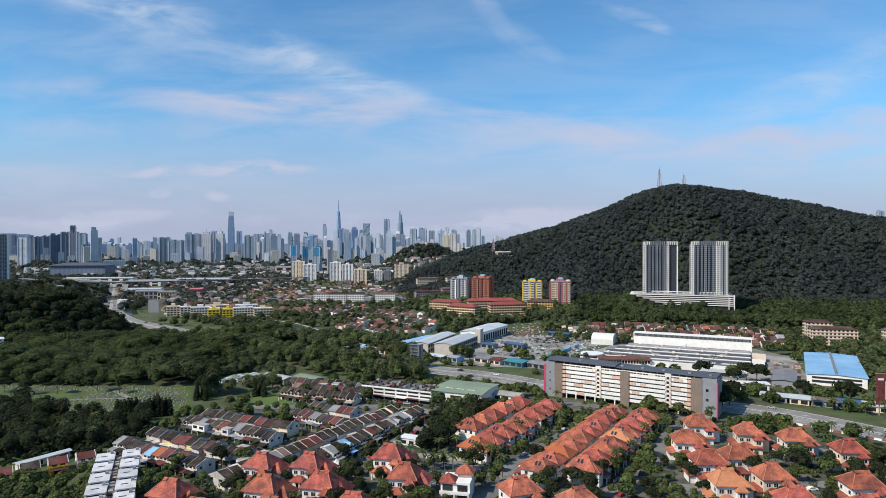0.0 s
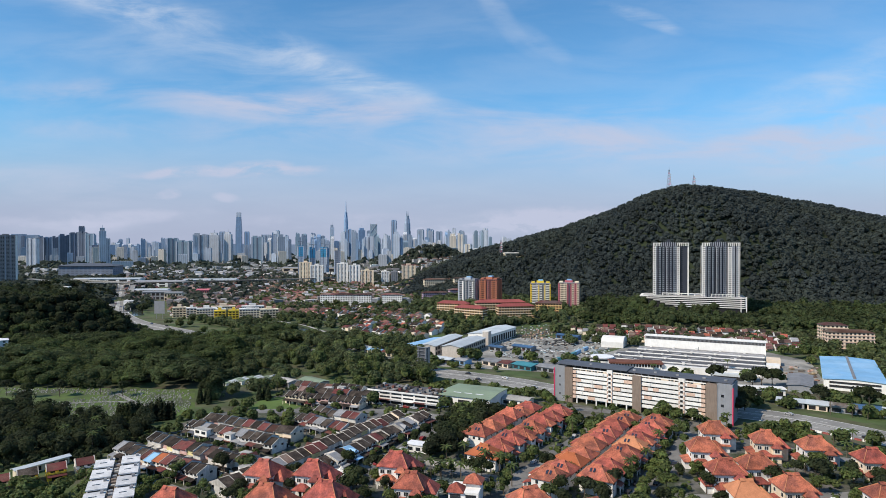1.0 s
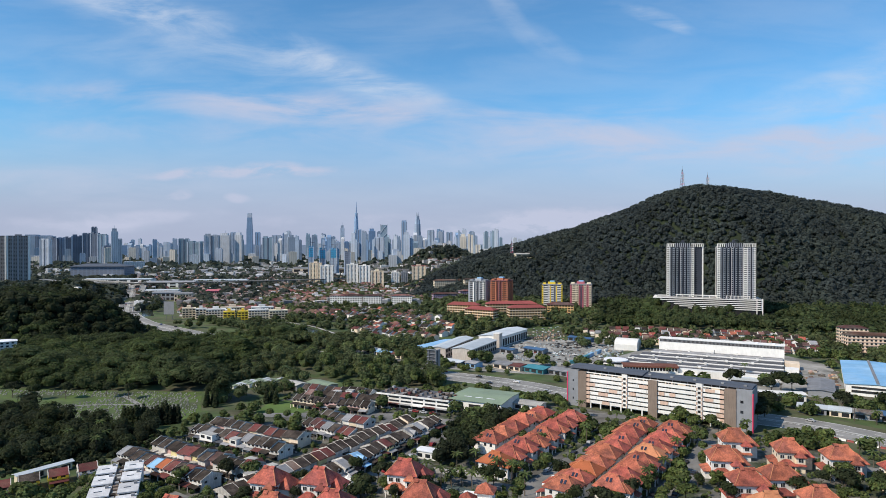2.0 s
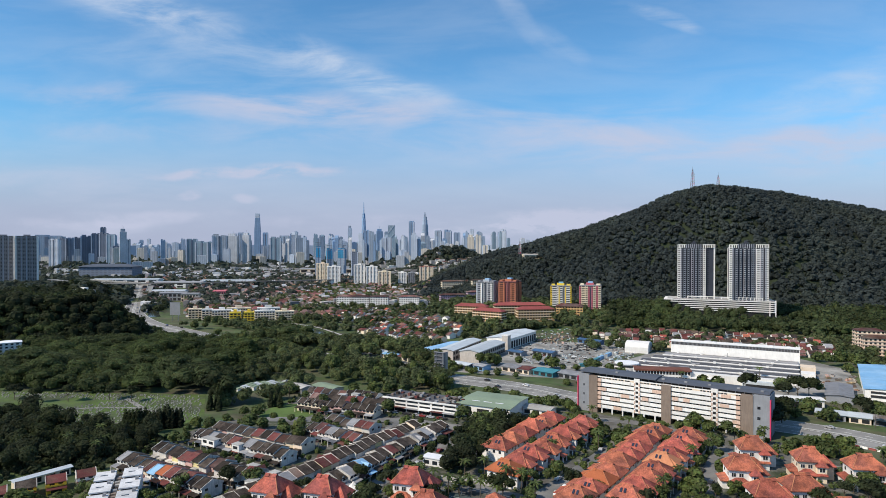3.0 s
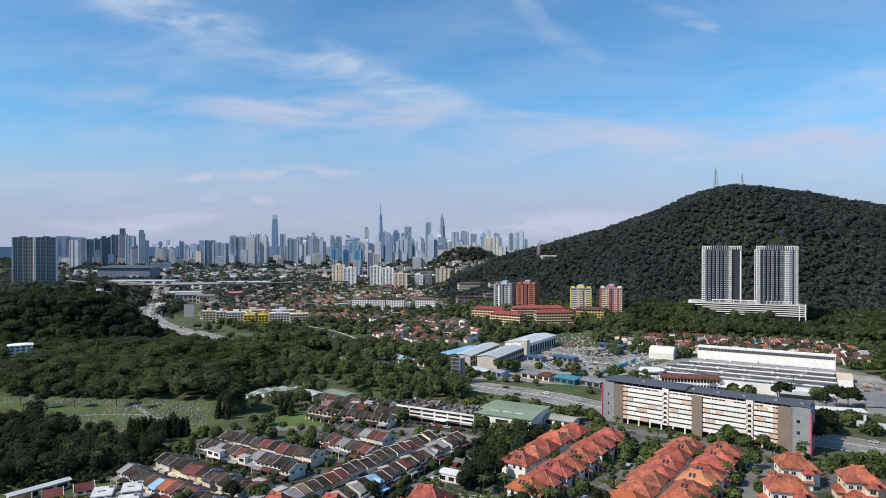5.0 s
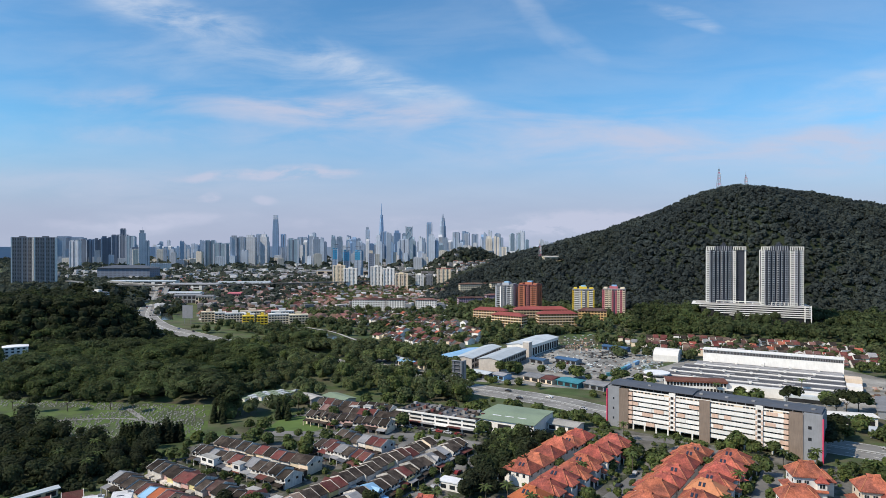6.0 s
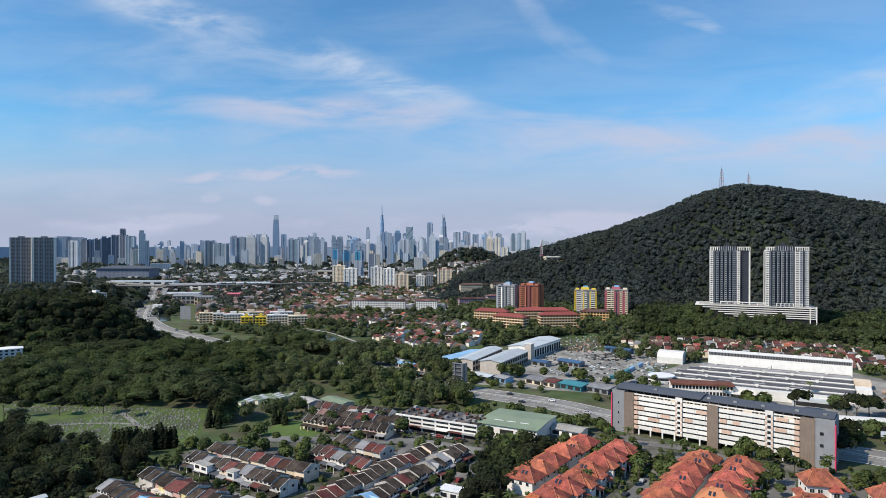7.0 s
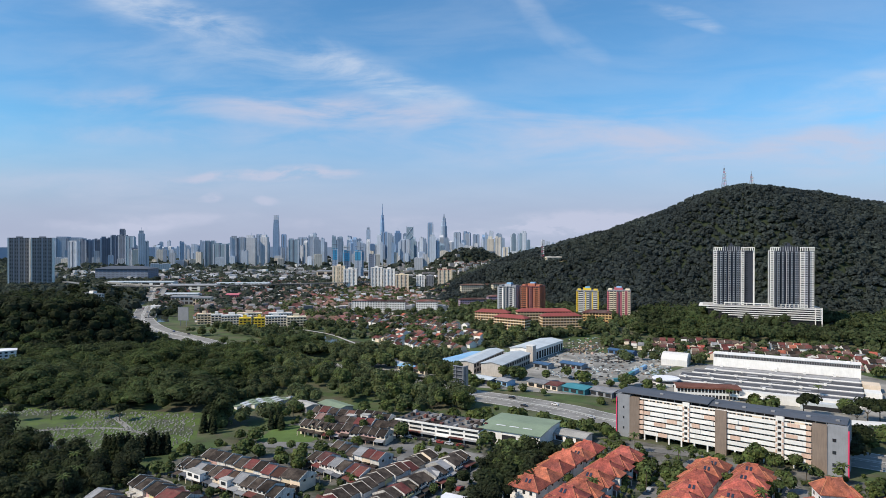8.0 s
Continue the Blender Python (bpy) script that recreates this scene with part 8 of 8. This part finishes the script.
# ---- cemetery ----
cem = Shape()
cem.face(*[(x, y, 0.06) for x, y in ((-345, 424), (-330, 384), (-250, 340), (-200, 320), (-165, 335), (-146, 366), (-158, 395), (-168, 420), (-200, 422))])
sheet("cemetery_lawn", cem, CEMGRASS, "sloping grass of the hillside cemetery", "lawn")
ribbon("cemetery_lane", [(-300, 360), (-255, 368), (-245, 376), (-230, 383), (-208, 387), (-192, 385), (-166, 372)], 2.4, HIGHTOP, "narrow pale cemetery lane", "lane", 0.1, keep=False)
ribbon("cemetery_lane", [(-213, 408), (-207, 402), (-200, 395), (-191, 386)], 3.0, HIGHTOP, "narrow pale cemetery lane", "lane", 0.1, keep=False)
rg = np.random.default_rng(15)
stones = Shape()
X, Y, _ = scatter([(-340, 422), (-300, 408), (-240, 408), (-218, 402), (-238, 381), (-252, 360), (-200, 330), (-168, 345), (-150, 368), (-160, 395), (-170, 416), (-220, 419)], 1.75, 16, 0.35)
for x, y in zip(X, Y):
    if rg.random() < 0.5:
        stones.box(x - 0.3, y - 0.12, 0, x + 0.3, y + 0.12, rg.uniform(0.5, 1.0))
        stones.box(x - 0.35, y - 0.9, 0, x + 0.35, y - 0.12, 0.2)
STONE = mat("headstones", (0.20, 0.20, 0.185), 0.8, 0.2, 0.2, 1.0, 0.4, island=True)
tagged(new("headstones", stones.mesh("headstones", STONE)), "rows of small pale headstones in grass", "headstones", "", "stuff")


# ---- cars, billboards, masts ----
CARS = [mat("white_car_paint", (0.75, 0.75, 0.75), 0.3, 0.02, spec=0.5), mat("silver_car_paint", (0.40, 0.41, 0.43), 0.3, 0.02, spec=0.5), mat("black_car_paint", (0.025, 0.025, 0.03), 0.25, 0.02, spec=0.5), mat("red_car_paint", (0.22, 0.03, 0.03), 0.3, 0.02, spec=0.5), mat("blue_car_paint", (0.04, 0.08, 0.2), 0.3, 0.02, spec=0.5)]
TYRE = mat("tyre_rubber", (0.02, 0.02, 0.02), 0.9, 0.1)


def car(m, k):
    paint = CARS[k]
    c = thing("car", m, f"{('white', 'silver', 'black', 'red', 'blue')[k]} saloon car on the road", "car", "parked and passing cars", room=2)
    body = shared("carbody", paint, lambda s: profile(s, [(-2.15, 0.3), (2.15, 0.3), (2.2, 0.75), (1.9, 0.92), (1.0, 1.0), (0.5, 1.42), (-0.9, 1.45), (-1.6, 1.02), (-2.15, 0.95)], -0.85, 0.85))
    part("body", body, paint, c)
    part("windscreen", shared("carglass", GLASS, lambda s: profile(s, [(0.98, 1.02), (0.52, 1.40), (0.56, 1.44), (1.06, 1.04)], -0.72, 0.72)), GLASS, c)
    part("side_window", shared("carside", GLASS, lambda s: profile(s, [(0.85, 1.02), (0.45, 1.38), (-0.85, 1.40), (-1.4, 1.04)], -0.87, 0.87)), GLASS, c)
    for x in (-0.82, 0.82):
        for y in (-1.35, 1.35):
            part("wheel", shared("wheel", TYRE, lambda s: s.tube((-0.11, 0, 0.31), (0.11, 0, 0.31), 0.31, 0.31, 10)), TYRE, c).location = (x, y, 0)


rc = random.Random(3)
for (x0, y0), (x1, y1), n in (((-90, 532), (-26, 484), 2), ((-26, 484), (43, 442), 5), ((43, 442), (120, 390), 3), ((178, 357), (219, 311), 5), ((219, 311), (260, 262), 3), ((-526, 1002), (-458, 872), 6), ((-385, 771), (-324, 715), 4)):
    d = Vector((x1 - x0, y1 - y0, 0)).normalized()
    for i in range(n):
        t, o = (i + rc.random()) / n, rc.choice([-10.4, -6.9, -3.6, 3.6, 6.9, 10.4])
        x, y = x0 + (x1 - x0) * t + d.y * o, y0 + (y1 - y0) * t - d.x * o
        car(at(x, y, math.degrees(math.atan2(d.y, d.x)) - 90 + (180 if o < 0 else 0), 0.12), rc.choice([0, 0, 0, 0, 1, 1, 1, 2, 2, 3, 4]))
for a, b, n, o in (((26, 262), (76, 336), 7, 3.2), ((26, 262), (76, 336), 4, -3.2), ((62, 236), (106, 300), 6, 3.2), ((62, 236), (106, 300), 4, -3.2), ((-48, 384), (-10, 367), 9, 0), ((-142, 318), (-82, 284), 8, 2), ((-66, 296), (-42, 348), 7, 2.4), ((-41, 268), (-5, 338), 6, 2.4), ((112, 244), (176, 246), 8, 2.8), ((-150, 277), (-104, 249), 6, 2.0), ((150, 306), (204, 262), 6, 2.6), ((40, 545), (70, 525), 7, 0), ((45, 575), (100, 560), 8, 0)):
    d = Vector((b[0] - a[0], b[1] - a[1], 0)).normalized()
    for i in range(n):
        t = (i + rc.random() * 0.8) / n
        x, y = a[0] + (b[0] - a[0]) * t + d.y * o, a[1] + (b[1] - a[1]) * t - d.x * o
        car(at(x, y, math.degrees(math.atan2(d.y, d.x)) - 90 + rc.uniform(-4, 4), 0.1), rc.choice([0, 0, 1, 1, 2, 2, 3]))


def billboard(x, y, turn, w, hgt, base, face, label):
    b = thing("billboard", at(x, y, turn), label, "billboard", room=3)
    for sx in (-w * 0.3, w * 0.3):
        part("post", Shape().tube((sx, 0.6, -1), (sx, 0.6, base + hgt), 0.35, 0.3), STEEL, b)
    part("panel", Shape().box(-w / 2, -0.2, base, w / 2, 0.2, base + hgt), face, b)
    for k in range(6):
        part("lattice", Shape().box(-w / 2, 0.3, base + k * hgt / 5 - 0.1, w / 2, 1.2, base + k * hgt / 5 + 0.1), STEEL, b)
    part("frame", Shape().box(-w / 2 - 0.2, -0.3, base + hgt, w / 2 + 0.2, 0.3, base + hgt + 0.25), STEEL, b)
    return b


billboard(-21, 479, 150, 9, 13, 5, DARKROOF, "tall dark back of a roadside billboard")
billboard(-17, 478, 60, 6, 13, 5, STEEL, "tall grey roadside billboard panel")
b = billboard(243, 346, -8, 10, 17, 6, MAROON, "tall maroon advertising billboard beside the road")
part("pale_shape", Shape().box(-0.5, -0.26, 9, 3.6, -0.2, 19), PEACH, b, "pale plain printed shape")
part("text_bar", Shape().box(-4.2, -0.26, 19.5, -1.2, -0.2, 20.6), WHITE, b)
billboard(-367, 800, 0, 13, 16, 7, GREYW, "large plain grey billboard by the river")


def mast(x, y, hgt, w, label):
    m_ = thing("mast", at(x, y, 20, -2), label, "mast", "hilltop masts", room=4)
    for sx in (-1, 1):
        for sy in (-1, 1):
            part("leg", Shape().tube((sx * w, sy * w, 0), (sx * w * 0.15, sy * w * 0.15, hgt), 0.35, 0.25, 5), STEEL, m_)
    n = 9
    for k in range(n):
        z0, z1 = hgt * k / n, hgt * (k + 1) / n
        a, b = w * (1 - 0.85 * k / n), w * (1 - 0.85 * (k + 1) / n)
        for q in range(4):
            c0 = [(-a, -a), (a, -a), (a, a), (-a, a)][q]
            c1 = [(b, -b), (b, b), (-b, b), (-b, -b)][q]
            part("brace", Shape().tube((*c0, z0), (*c1, z1), 0.2, 0.2, 4), [STEEL, ROSE][k % 2], m_)
    part("aerial", Shape().tube((0, 0, hgt), (0, 0, hgt + 6), 0.3, 0.15, 5), STEEL, m_)
    for k in range(4):
        part("dish", Shape().tube((w * 0.4, -w * 0.5, hgt * (0.5 + k * 0.1)), (w * 0.4, -w * 0.5 - 0.8, hgt * (0.5 + k * 0.1)), 1.1, 1.1, 10), WHITE, m_)


mast(426, 1245, 46, 4, "red and white lattice mast on the hilltop")
mast(474, 1245, 32, 3.4, "grey lattice mast on the hilltop")
mast(92, 1160, 34, 3, "grey lattice pylon below the hill")
